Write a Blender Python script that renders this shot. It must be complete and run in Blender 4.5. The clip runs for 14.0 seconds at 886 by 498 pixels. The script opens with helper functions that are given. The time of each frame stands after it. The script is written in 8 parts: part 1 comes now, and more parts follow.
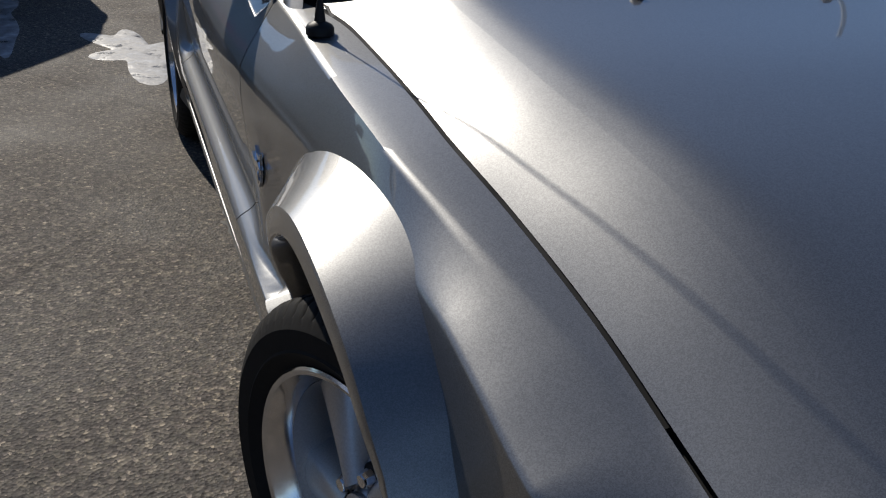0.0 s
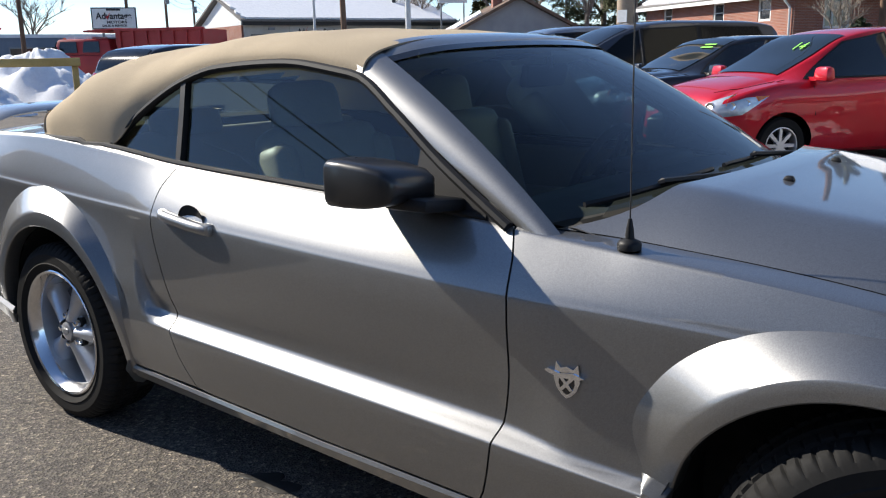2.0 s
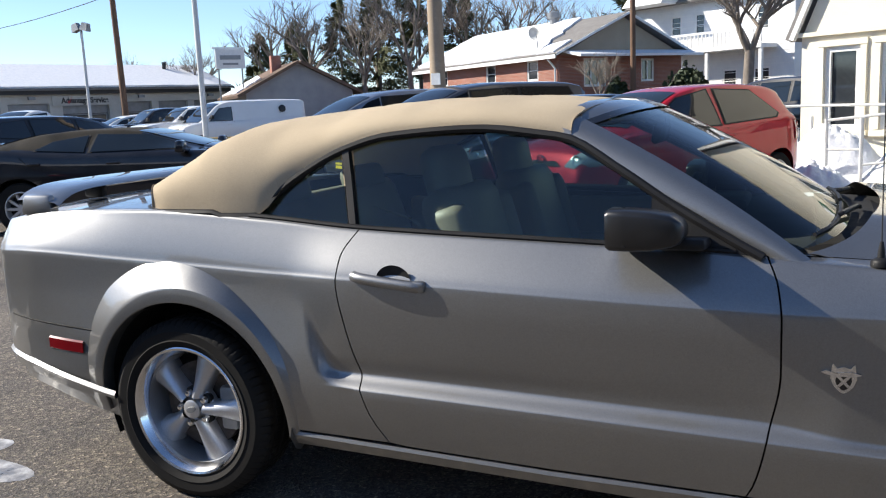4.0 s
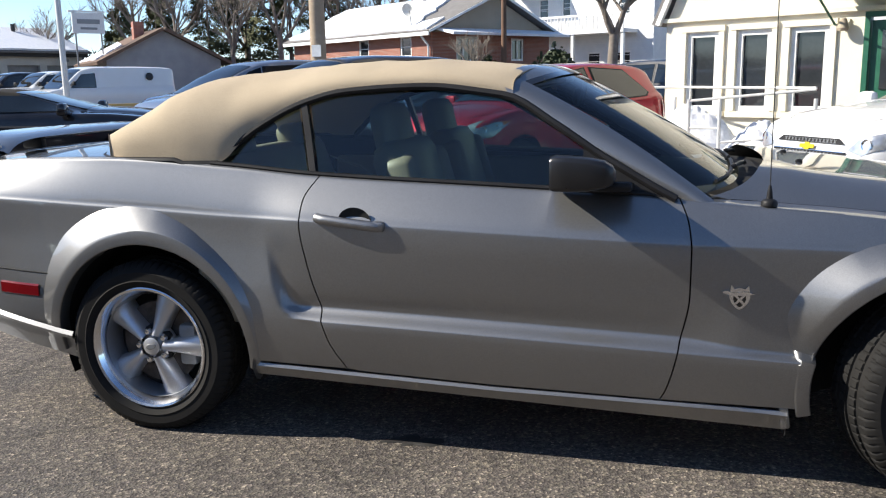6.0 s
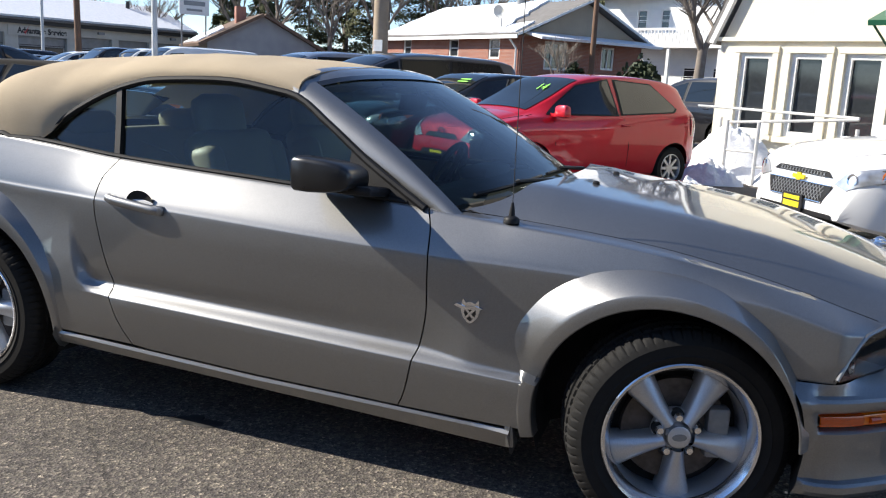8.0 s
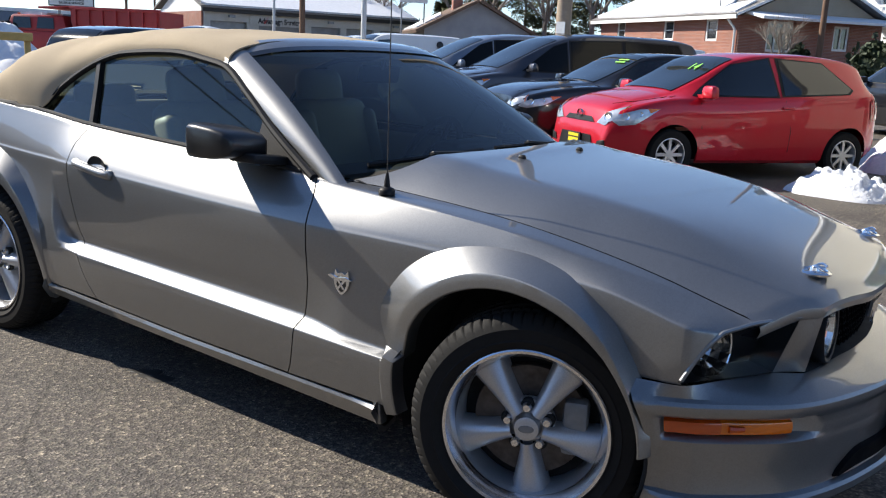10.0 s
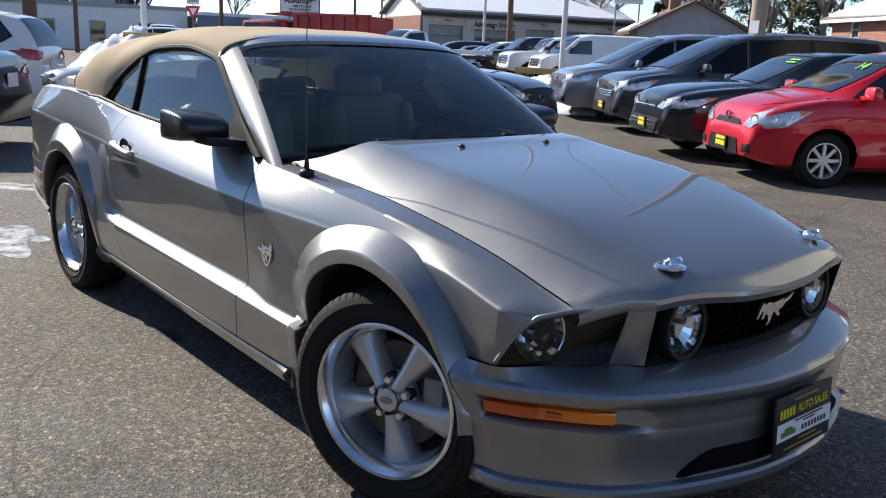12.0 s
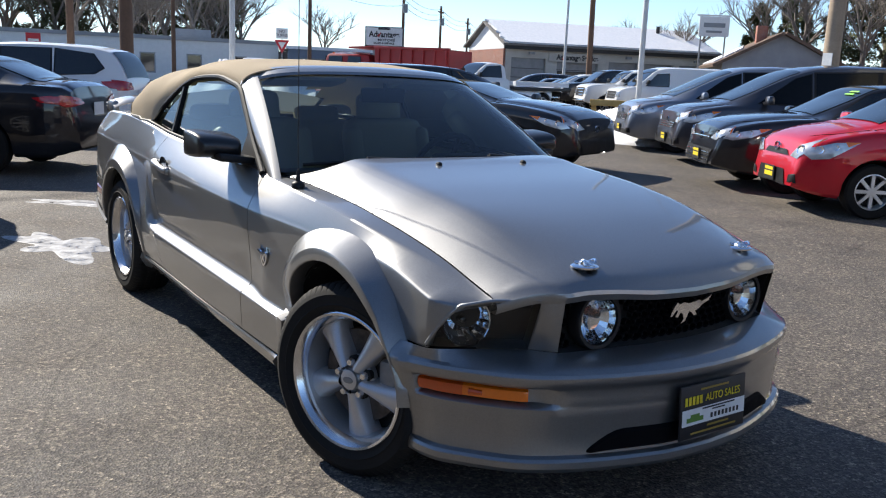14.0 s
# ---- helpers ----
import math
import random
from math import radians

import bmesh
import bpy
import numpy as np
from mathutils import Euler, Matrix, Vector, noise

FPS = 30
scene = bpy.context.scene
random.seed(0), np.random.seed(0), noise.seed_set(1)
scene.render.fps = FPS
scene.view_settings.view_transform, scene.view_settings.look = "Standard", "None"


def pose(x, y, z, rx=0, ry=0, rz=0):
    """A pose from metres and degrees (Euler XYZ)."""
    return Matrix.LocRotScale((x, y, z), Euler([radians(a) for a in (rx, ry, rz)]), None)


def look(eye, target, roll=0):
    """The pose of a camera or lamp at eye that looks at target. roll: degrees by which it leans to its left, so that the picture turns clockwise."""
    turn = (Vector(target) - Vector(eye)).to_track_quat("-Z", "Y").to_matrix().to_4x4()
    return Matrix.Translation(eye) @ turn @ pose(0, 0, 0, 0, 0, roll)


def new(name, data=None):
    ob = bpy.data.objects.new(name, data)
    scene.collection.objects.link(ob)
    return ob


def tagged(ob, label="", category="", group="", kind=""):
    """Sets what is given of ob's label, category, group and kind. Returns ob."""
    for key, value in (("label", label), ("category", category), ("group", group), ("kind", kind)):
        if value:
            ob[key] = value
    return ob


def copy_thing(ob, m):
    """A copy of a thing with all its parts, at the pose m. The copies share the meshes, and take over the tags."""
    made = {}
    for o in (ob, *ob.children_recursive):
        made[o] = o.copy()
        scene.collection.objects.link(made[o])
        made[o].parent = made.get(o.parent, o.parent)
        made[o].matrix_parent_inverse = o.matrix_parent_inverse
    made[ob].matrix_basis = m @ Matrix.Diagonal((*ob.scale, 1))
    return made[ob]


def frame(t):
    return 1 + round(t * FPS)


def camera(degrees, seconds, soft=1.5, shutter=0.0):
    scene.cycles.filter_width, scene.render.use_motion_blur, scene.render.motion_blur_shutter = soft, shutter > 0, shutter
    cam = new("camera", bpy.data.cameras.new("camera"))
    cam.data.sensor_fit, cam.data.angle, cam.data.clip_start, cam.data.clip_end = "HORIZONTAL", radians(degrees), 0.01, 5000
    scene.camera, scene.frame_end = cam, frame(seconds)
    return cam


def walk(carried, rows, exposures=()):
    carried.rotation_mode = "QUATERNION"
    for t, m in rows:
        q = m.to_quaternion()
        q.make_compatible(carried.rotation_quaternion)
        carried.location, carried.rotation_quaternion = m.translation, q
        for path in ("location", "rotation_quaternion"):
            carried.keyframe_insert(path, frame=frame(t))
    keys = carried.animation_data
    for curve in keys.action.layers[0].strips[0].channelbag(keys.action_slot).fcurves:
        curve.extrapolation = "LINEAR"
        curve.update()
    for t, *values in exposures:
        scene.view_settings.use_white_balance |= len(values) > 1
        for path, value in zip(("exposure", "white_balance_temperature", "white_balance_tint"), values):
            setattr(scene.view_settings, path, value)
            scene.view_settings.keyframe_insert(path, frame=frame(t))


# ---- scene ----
cam = camera(54.5, 14.0, 1.15)
METRES, EAST, NORTH, EYE = 7.3248, 0.9425, -1.0925, 1.2187
TILT, LEAN, TURN = 0.971, -1.145, 68.466
ROWS = [
    (0.0, 0.0, 0.0, 0.0, 1.08, -26.9, -2.13),
    (0.5, -0.0461, -0.007, 0.0042, -10.24, -23.62, -1.1),
    (1.0, -0.0984, 0.01, 0.0098, -18.1, -18.26, 0.37),
    (1.5, -0.1505, 0.0133, 0.014, -24.76, -15.06, 1.63),
    (2.0, -0.1946, 0.0301, 0.0124, -30.6, -14.19, 1.49),
    (2.5, -0.2399, 0.0562, 0.0166, -34.26, -13.15, 1.14),
    (3.0, -0.2841, 0.0708, 0.0201, -37.85, -11.48, 1.3),
    (5.5, -0.4042, 0.1419, 0.0178, -54.47, -11.95, 2.18),
    (6.0, -0.4069, 0.108, 0.0152, -54.47, -12.52, 0.8),
    (6.5, -0.3896, 0.0781, 0.0171, -53.17, -13.06, -0.27),
    (7.0, -0.3522, 0.0516, 0.0174, -51.35, -12.55, -1.21),
    (7.5, -0.3326, 0.0166, 0.0157, -49.83, -12.19, -2.2),
    (8.0, -0.3191, -0.0127, 0.0191, -47.54, -12.6, -3.07),
    (10.5, -0.1765, -0.1246, 0.0171, -28.12, -14.29, -2.44),
    (11.0, -0.1539, -0.1507, 0.0162, -23.45, -14.49, -3.01),
    (11.5, -0.1246, -0.1644, 0.0179, -20.31, -14.83, -2.29),
    (12.0, -0.0953, -0.1737, 0.0178, -18.37, -14.5, -1.59),
    (12.5, -0.0844, -0.1872, 0.0173, -17.06, -14.56, 0.45),
    (13.0, -0.0818, -0.2152, 0.0164, -15.31, -14.45, -0.74),
    (13.5, -0.073, -0.2301, 0.0188, -14.33, -13.93, -0.94),
    (14.0, -0.0569, -0.2379, 0.0188, -12.69, -12.57, -1.52),
]
walk(cam, [(t, pose(EAST, NORTH, EYE, TILT, LEAN, TURN) @ pose(METRES * x, METRES * y, METRES * z, 90 + pitch, roll, yaw)) for t, x, y, z, yaw, pitch, roll in ROWS],
     [(0.0, -0.2), (0.5, 0.6), (1.0, 0.85), (1.5, 0.8), (5.5, 0.95), (8.0, 0.95), (11.0, 0.85), (14.0, 0.85)])

# ---- light ----
SUN_X, SUN_Y = 1.42, 0.28            # how far a shadow runs along x and y for each metre of height
sun_vec = Vector((-SUN_X, -SUN_Y, 1.0)).normalized()
sun_elev = math.asin(sun_vec.z)
world = bpy.data.worlds.new("sky")
scene.world = world
world.use_nodes = True
wn = world.node_tree
wn.nodes.clear()
w_out = wn.nodes.new("ShaderNodeOutputWorld")
w_bg = wn.nodes.new("ShaderNodeBackground")
w_sky = wn.nodes.new("ShaderNodeTexSky")
w_sky.sky_type = "NISHITA"
w_sky.sun_disc = False
w_sky.altitude = 2200
w_sky.sun_elevation = sun_elev
w_sky.sun_rotation = math.atan2(sun_vec.x, sun_vec.y)
w_sky.air_density, w_sky.dust_density, w_sky.ozone_density = 1.0, 0.0, 1.8
w_bg.inputs["Strength"].default_value = 0.095
w_tint = wn.nodes.new("ShaderNodeMix")
w_tint.data_type, w_tint.blend_type = "RGBA", "MULTIPLY"
w_tint.inputs[0].default_value = 1.0
w_tint.inputs[7].default_value = (0.95, 1.0, 1.08, 1)
wn.links.new(w_sky.outputs[0], w_tint.inputs[6])
wn.links.new(w_tint.outputs[2], w_bg.inputs[0])
wn.links.new(w_bg.outputs[0], w_out.inputs[0])
sun_data = bpy.data.lights.new("sun", "SUN")
sun_data.energy, sun_data.angle, sun_data.color = 4.7, radians(0.6), (1.0, 0.93, 0.82)
sun = new("sun", sun_data)
sun.matrix_world = look((-20, -5, 12), (Vector((-20, -5, 12)) - sun_vec), 0)

# ---- materials ----
def node_mat(name):
    m = bpy.data.materials.new(name)
    m.use_nodes = True
    nt = m.node_tree
    return m, nt, nt.nodes["Principled BSDF"]


def sock(nt, value, target):
    if hasattr(value, "links"):
        nt.links.new(value, target)
    else:
        target.default_value = value


def coords(nt, scale=1.0, generated=False, stretch=(1, 1, 1)):
    tc = nt.nodes.new("ShaderNodeTexCoord")
    mp = nt.nodes.new("ShaderNodeMapping")
    mp.inputs["Scale"].default_value = (scale * stretch[0], scale * stretch[1], scale * stretch[2])
    nt.links.new(tc.outputs["Object"], mp.inputs["Vector"])
    return mp.outputs["Vector"]


def noise_tex(nt, scale, detail=3.0, rough=0.55, stretch=(1, 1, 1)):
    n = nt.nodes.new("ShaderNodeTexNoise")
    n.inputs["Scale"].default_value = scale
    n.inputs["Detail"].default_value = detail
    n.inputs["Roughness"].default_value = rough
    nt.links.new(coords(nt, 1.0, stretch=stretch), n.inputs["Vector"])
    return n.outputs["Fac"]


def ramp(nt, fac, stops):
    r = nt.nodes.new("ShaderNodeValToRGB")
    while len(r.color_ramp.elements) < len(stops):
        r.color_ramp.elements.new(0.5)
    for e, (p, c) in zip(r.color_ramp.elements, stops):
        e.position = p
        e.color = (*c, 1) if len(c) == 3 else c
    nt.links.new(fac, r.inputs[0])
    return r.outputs[0]


def mixc(nt, fac, a, b, mode="MIX"):
    m = nt.nodes.new("ShaderNodeMix")
    m.data_type = "RGBA"
    m.blend_type = mode
    sock(nt, fac, m.inputs[0])
    sock(nt, (*a, 1) if isinstance(a, tuple) and len(a) == 3 else a, m.inputs[6])
    sock(nt, (*b, 1) if isinstance(b, tuple) and len(b) == 3 else b, m.inputs[7])
    return m.outputs[2]


def bump(nt, bsdf, height, strength=0.3, dist=0.01):
    b = nt.nodes.new("ShaderNodeBump")
    b.inputs["Strength"].default_value = strength
    b.inputs["Distance"].default_value = dist
    nt.links.new(height, b.inputs["Height"])
    nt.links.new(b.outputs[0], bsdf.inputs["Normal"])


def surface(name, c1, c2, scale=3.0, rough=0.6, metal=0.0, fine=40.0, fine_amt=0.15, bump_s=0.0, bump_d=0.005, coat=0.0, spec=0.5, rough_var=0.08, vary=0.0):
    """Two tones at a coarse scale, a finer grain over them, and a little relief."""
    m, nt, b = node_mat(name)
    big = noise_tex(nt, scale)
    col = ramp(nt, big, [(0.32, c1), (0.68, c2)])
    fin = noise_tex(nt, fine, 4)
    g = ramp(nt, fin, [(0.3, (1 - fine_amt,) * 3), (0.7, (1 + fine_amt * 0.3,) * 3)])
    col = mixc(nt, 1.0, col, g, "MULTIPLY")
    if vary:
        oi = nt.nodes.new("ShaderNodeObjectInfo")
        v = ramp(nt, oi.outputs["Random"], [(0.0, (1 - vary,) * 3), (1.0, (1 + vary,) * 3)])
        col = mixc(nt, 1.0, col, v, "MULTIPLY")
    nt.links.new(col, b.inputs["Base Color"])
    rr = ramp(nt, big, [(0.3, (rough - rough_var,) * 3), (0.7, (min(1, rough + rough_var),) * 3)])
    nt.links.new(rr, b.inputs["Roughness"])
    b.inputs["Metallic"].default_value = metal
    b.inputs["Specular IOR Level"].default_value = spec
    b.inputs["Coat Weight"].default_value = coat
    b.inputs["Coat Roughness"].default_value = 0.04
    if bump_s:
        bump(nt, b, fin, bump_s, bump_d)
    return m


def car_paint(name, col, metal=0.0, rough=0.35, flake=0.0, dirt=0.06, coat=1.5):
    m, nt, b = node_mat(name)
    d = noise_tex(nt, 2.3, 4)
    base = ramp(nt, d, [(0.35, col), (0.75, tuple(c * (1 - dirt) + 0.25 * dirt for c in col))])
    if flake:
        vor = nt.nodes.new("ShaderNodeTexVoronoi")
        vor.inputs["Scale"].default_value = 900
        nt.links.new(coords(nt), vor.inputs["Vector"])
        f = ramp(nt, vor.outputs["Color"], [(0.2, (1 - flake,) * 3), (0.8, (1 + flake,) * 3)])
        base = mixc(nt, 1.0, base, f, "MULTIPLY")
    nt.links.new(base, b.inputs["Base Color"])
    b.inputs["Metallic"].default_value = metal
    b.inputs["Roughness"].default_value = rough
    b.inputs["Specular IOR Level"].default_value = 0.15
    b.inputs["Coat Weight"].default_value = 1.0
    b.inputs["Coat Roughness"].default_value = 0.03
    b.inputs["Coat IOR"].default_value = coat
    return m


def plain(name, col, rough=0.5, metal=0.0, coat=0.0, spec=0.5, emit=0.0):
    m, nt, b = node_mat(name)
    d = noise_tex(nt, 14, 4)
    nt.links.new(ramp(nt, d, [(0.3, tuple(c * 0.88 for c in col)), (0.7, tuple(min(1, c * 1.06) for c in col))]), b.inputs["Base Color"])
    nt.links.new(ramp(nt, d, [(0.3, (max(0.02, rough * 0.85),) * 3), (0.7, (min(1, rough * 1.15),) * 3)]), b.inputs["Roughness"])
    b.inputs["Metallic"].default_value = metal
    b.inputs["Coat Weight"].default_value = coat
    b.inputs["Specular IOR Level"].default_value = spec
    return m


def thin_glass(name, tint, ior=1.5, rough=0.0):
    """A thin pane: what is behind shows through the tint, the sky glances off by Fresnel."""
    m, nt, b = node_mat(name)
    nt.nodes.remove(b)
    out = nt.nodes["Material Output"]
    tr = nt.nodes.new("ShaderNodeBsdfTransparent")
    tr.inputs[0].default_value = (*tint, 1)
    gl = nt.nodes.new("ShaderNodeBsdfGlossy")
    gl.inputs["Roughness"].default_value = rough
    fr = nt.nodes.new("ShaderNodeFresnel")
    fr.inputs["IOR"].default_value = ior
    mx = nt.nodes.new("ShaderNodeMixShader")
    nt.links.new(fr.outputs[0], mx.inputs[0])
    nt.links.new(tr.outputs[0], mx.inputs[1])
    nt.links.new(gl.outputs[0], mx.inputs[2])
    nt.links.new(mx.outputs[0], out.inputs[0])
    return m


def asphalt_mat():
    m, nt, b = node_mat("asphalt")
    big = noise_tex(nt, 0.35, 5, 0.6)
    mid = noise_tex(nt, 1.7, 6, 0.6)
    col = ramp(nt, big, [(0.3, (0.092, 0.083, 0.073)), (0.55, (0.118, 0.107, 0.094)), (0.75, (0.150, 0.136, 0.120))])
    col = mixc(nt, 1.0, col, ramp(nt, mid, [(0.32, (0.82, 0.82, 0.82)), (0.7, (1.22, 1.20, 1.17))]), "MULTIPLY")
    # crushed stone of two sizes in the binder
    vor = nt.nodes.new("ShaderNodeTexVoronoi")
    vor.inputs["Scale"].default_value = 115
    nt.links.new(coords(nt), vor.inputs["Vector"])
    col = mixc(nt, 1.0, col, ramp(nt, vor.outputs["Color"], [(0.15, (0.48, 0.48, 0.49)), (0.55, (0.90, 0.90, 0.91)), (0.80, (1.38, 1.35, 1.30)), (0.93, (2.6, 2.52, 2.4))]), "MULTIPLY")
    grit = nt.nodes.new("ShaderNodeTexVoronoi")
    grit.inputs["Scale"].default_value = 70
    nt.links.new(coords(nt), grit.inputs["Vector"])
    col = mixc(nt, 1.0, col, ramp(nt, grit.outputs["Color"], [(0.2, (0.68, 0.66, 0.68)), (0.45, (0.98, 0.94, 0.96)), (0.65, (1.02, 1.02, 0.97)), (0.93, (1.80, 1.73, 1.60))]), "MULTIPLY")
    # dark drips and pale salt where cars have stood
    oil = noise_tex(nt, 0.9, 4, 0.5, (1.0, 1.6, 1.0))
    col = mixc(nt, 1.0, col, ramp(nt, oil, [(0.30, (0.80, 0.80, 0.81)), (0.45, (1.0, 1.0, 1.0)), (0.66, (1.0, 1.0, 1.0)), (0.78, (1.30, 1.29, 1.27))]), "MULTIPLY")
    crack = nt.nodes.new("ShaderNodeTexVoronoi")
    crack.feature = "DISTANCE_TO_EDGE"
    crack.inputs["Scale"].default_value = 0.33
    wob = nt.nodes.new("ShaderNodeTexNoise")
    wob.inputs["Scale"].default_value = 3.0
    wob.inputs["Detail"].default_value = 6.0
    cv = coords(nt)
    nt.links.new(cv, wob.inputs["Vector"])
    nt.links.new(mixc(nt, 0.06, cv, wob.outputs["Color"], "ADD"), crack.inputs["Vector"])
    line = ramp(nt, crack.outputs["Distance"], [(0.0, (0.62, 0.62, 0.62)), (0.004, (1.0, 1.0, 1.0))])
    col = mixc(nt, 1.0, col, line, "MULTIPLY")
    nt.links.new(col, b.inputs["Base Color"])
    nt.links.new(ramp(nt, mid, [(0.3, (0.70,) * 3), (0.7, (0.92,) * 3)]), b.inputs["Roughness"])
    b.inputs["Specular IOR Level"].default_value = 0.35
    bump(nt, b, vor.outputs["Distance"], 0.6, 0.005)
    return m


def brick_mat():
    m, nt, b = node_mat("red_brick")
    br = nt.nodes.new("ShaderNodeTexBrick")
    br.inputs["Scale"].default_value = 1.0
    br.inputs["Brick Width"].default_value = 0.22
    br.inputs["Row Height"].default_value = 0.075
    br.inputs["Mortar Size"].default_value = 0.008
    br.inputs["Color1"].default_value = (0.24, 0.075, 0.045, 1)
    br.inputs["Color2"].default_value = (0.34, 0.12, 0.07, 1)
    br.inputs["Mortar"].default_value = (0.36, 0.30, 0.26, 1)
    tc = nt.nodes.new("ShaderNodeTexCoord")
    sep = nt.nodes.new("ShaderNodeSeparateXYZ")
    add = nt.nodes.new("ShaderNodeMath")
    com = nt.nodes.new("ShaderNodeCombineXYZ")
    nt.links.new(tc.outputs["Object"], sep.inputs[0])
    nt.links.new(sep.outputs[0], add.inputs[0])
    nt.links.new(sep.outputs[1], add.inputs[1])
    nt.links.new(add.outputs[0], com.inputs[0])
    nt.links.new(sep.outputs[2], com.inputs[1])
    nt.links.new(com.outputs[0], br.inputs["Vector"])
    big = noise_tex(nt, 0.8, 4)
    col = mixc(nt, 1.0, br.outputs["Color"], ramp(nt, big, [(0.3, (0.8, 0.8, 0.8)), (0.7, (1.15, 1.1, 1.1))]), "MULTIPLY")
    nt.links.new(col, b.inputs["Base Color"])
    b.inputs["Roughness"].default_value = 0.85
    bump(nt, b, br.outputs["Fac"], -0.5, 0.006)
    return m


M = {}
M["asphalt"] = asphalt_mat()
M["brick"] = brick_mat()
M["silver"] = car_paint("silver_grey_paint", (0.246, 0.247, 0.246), 0.92, 0.455, 0.16, 0.03, 1.6)
M["red"] = car_paint("bright_red_paint", (0.50, 0.006, 0.020), 0.25, 0.4, coat=1.42)
M["black"] = car_paint("black_paint", (0.008, 0.008, 0.011), 0.2, 0.3)
M["white"] = car_paint("white_paint", (0.78, 0.78, 0.77), 0.0, 0.4)
M["graphite"] = car_paint("graphite_paint", (0.06, 0.062, 0.075), 0.7, 0.38)
M["silverblue"] = car_paint("silver_blue_paint", (0.24, 0.26, 0.30), 0.8, 0.38)
M["navy"] = car_paint("navy_paint", (0.02, 0.03, 0.09), 0.4, 0.35)
M["mink"] = car_paint("dark_mink_paint", (0.035, 0.033, 0.036), 0.6, 0.35)
M["truckred"] = surface("faded_red_paint", (0.30, 0.018, 0.02), (0.36, 0.03, 0.03), 2, 0.5)
M["rubber"] = surface("tyre_rubber", (0.009, 0.009, 0.009), (0.017, 0.016, 0.015), 8, 0.78, fine=90, bump_s=0.2, bump_d=0.002, spec=0.22)
M["blackplastic"] = surface("black_plastic", (0.010, 0.010, 0.011), (0.016, 0.016, 0.017), 6, 0.5, fine=200, bump_s=0.1, bump_d=0.001, spec=0.25)
M["glossblack"] = plain("gloss_black", (0.012, 0.012, 0.013), 0.12, 0, 0.6)
M["grilleblack"] = plain("matt_black_plastic", (0.004, 0.004, 0.005), 0.8, 0, 0, 0.08)
M["mirrorblack"] = plain("satin_black", (0.012, 0.012, 0.013), 0.32, 0, 0.15)
# near black with the shade of hollows and gaps put into the colour
M["void"] = plain("dark_hollow", (0.008, 0.008, 0.008), 0.9)
M["chrome"] = plain("chrome", (0.82, 0.82, 0.83), 0.07, 1.0)
M["alloy"] = surface("painted_alloy", (0.55, 0.56, 0.58), (0.62, 0.63, 0.65), 8, 0.40, 0.75, fine=300)
M["lip"] = surface("machined_rim", (0.72, 0.73, 0.75), (0.80, 0.80, 0.82), 12, 0.17, 1.0, fine=300, fine_amt=0.08)
M["steel"] = surface("brake_steel", (0.06, 0.052, 0.048), (0.13, 0.115, 0.105), 20, 0.5, 0.7)
M["fabric"] = surface("tan_canvas", (0.43, 0.350, 0.245), (0.50, 0.412, 0.292), 2.2, 0.92, fine=420, fine_amt=0.22, bump_s=0.35, bump_d=0.002, spec=0.15)
M["darkfabric"] = surface("dark_canvas", (0.02, 0.018, 0.016), (0.04, 0.036, 0.03), 3, 0.9, spec=0.15)
M["leather"] = surface("tan_leather", (0.36, 0.325, 0.245), (0.43, 0.385, 0.29), 3, 0.5, fine=160, bump_s=0.15, bump_d=0.002)
M["dash"] = surface("grey_dash", (0.05, 0.05, 0.05), (0.075, 0.073, 0.07), 6, 0.6, fine=200, bump_s=0.1, bump_d=0.001)
M["carglass"] = thin_glass("tinted_window", (0.40, 0.52, 0.50), 1.7)
M["screenglass"] = thin_glass("windscreen_glass", (0.47, 0.58, 0.56), 1.62)
M["lens"] = thin_glass("clear_lens", (0.9, 0.92, 0.93), 1.5)
M["darkglass"] = plain("dark_glass", (0.012, 0.016, 0.018), 0.03, 0, 0, 0.8)
M["houseglass"] = plain("window_glass", (0.03, 0.034, 0.038), 0.05, 0, 0, 0.7)
M["amber"] = plain("amber_lens", (0.80, 0.17, 0.006), 0.16, 0, 0.6)
M["deepamber"] = plain("deep_amber_lens", (0.55, 0.075, 0.006), 0.2, 0, 0.6)
M["taillens"] = plain("tail_lamp_lens", (0.42, 0.008, 0.014), 0.12, 0, 0.8)
M["redlens"] = plain("red_lens", (0.16, 0.004, 0.006), 0.18, 0, 0.4)
M["lampsilver"] = plain("lamp_reflector", (0.88, 0.90, 0.92), 0.09, 1.0)
M["plateyellow"] = plain("yellow_print", (0.75, 0.58, 0.02), 0.5)
M["platedim"] = plain("faded_yellow_print", (0.30, 0.20, 0.03), 0.5)
M["platewhite"] = plain("white_print", (0.78, 0.78, 0.76), 0.5)
M["markgreen"] = plain("green_window_paint", (0.30, 0.75, 0.10), 0.6)
M["plategreen"] = plain("green_print", (0.10, 0.22, 0.03), 0.5)
M["snow"] = surface("snow", (0.74, 0.76, 0.80), (0.84, 0.85, 0.87), 4, 0.75, fine=30, fine_amt=0.1, bump_s=0.6, bump_d=0.02, spec=0.3)
M["stucco"] = surface("cream_stucco", (0.74, 0.69, 0.56), (0.80, 0.75, 0.62), 1.2, 0.9, fine=90, bump_s=0.3, bump_d=0.004, spec=0.2)
M["whitetrim"] = surface("white_trim", (0.76, 0.76, 0.74), (0.82, 0.82, 0.80), 3, 0.5)
M["siding"] = surface("white_siding", (0.70, 0.71, 0.72), (0.78, 0.78, 0.78), 2, 0.6)
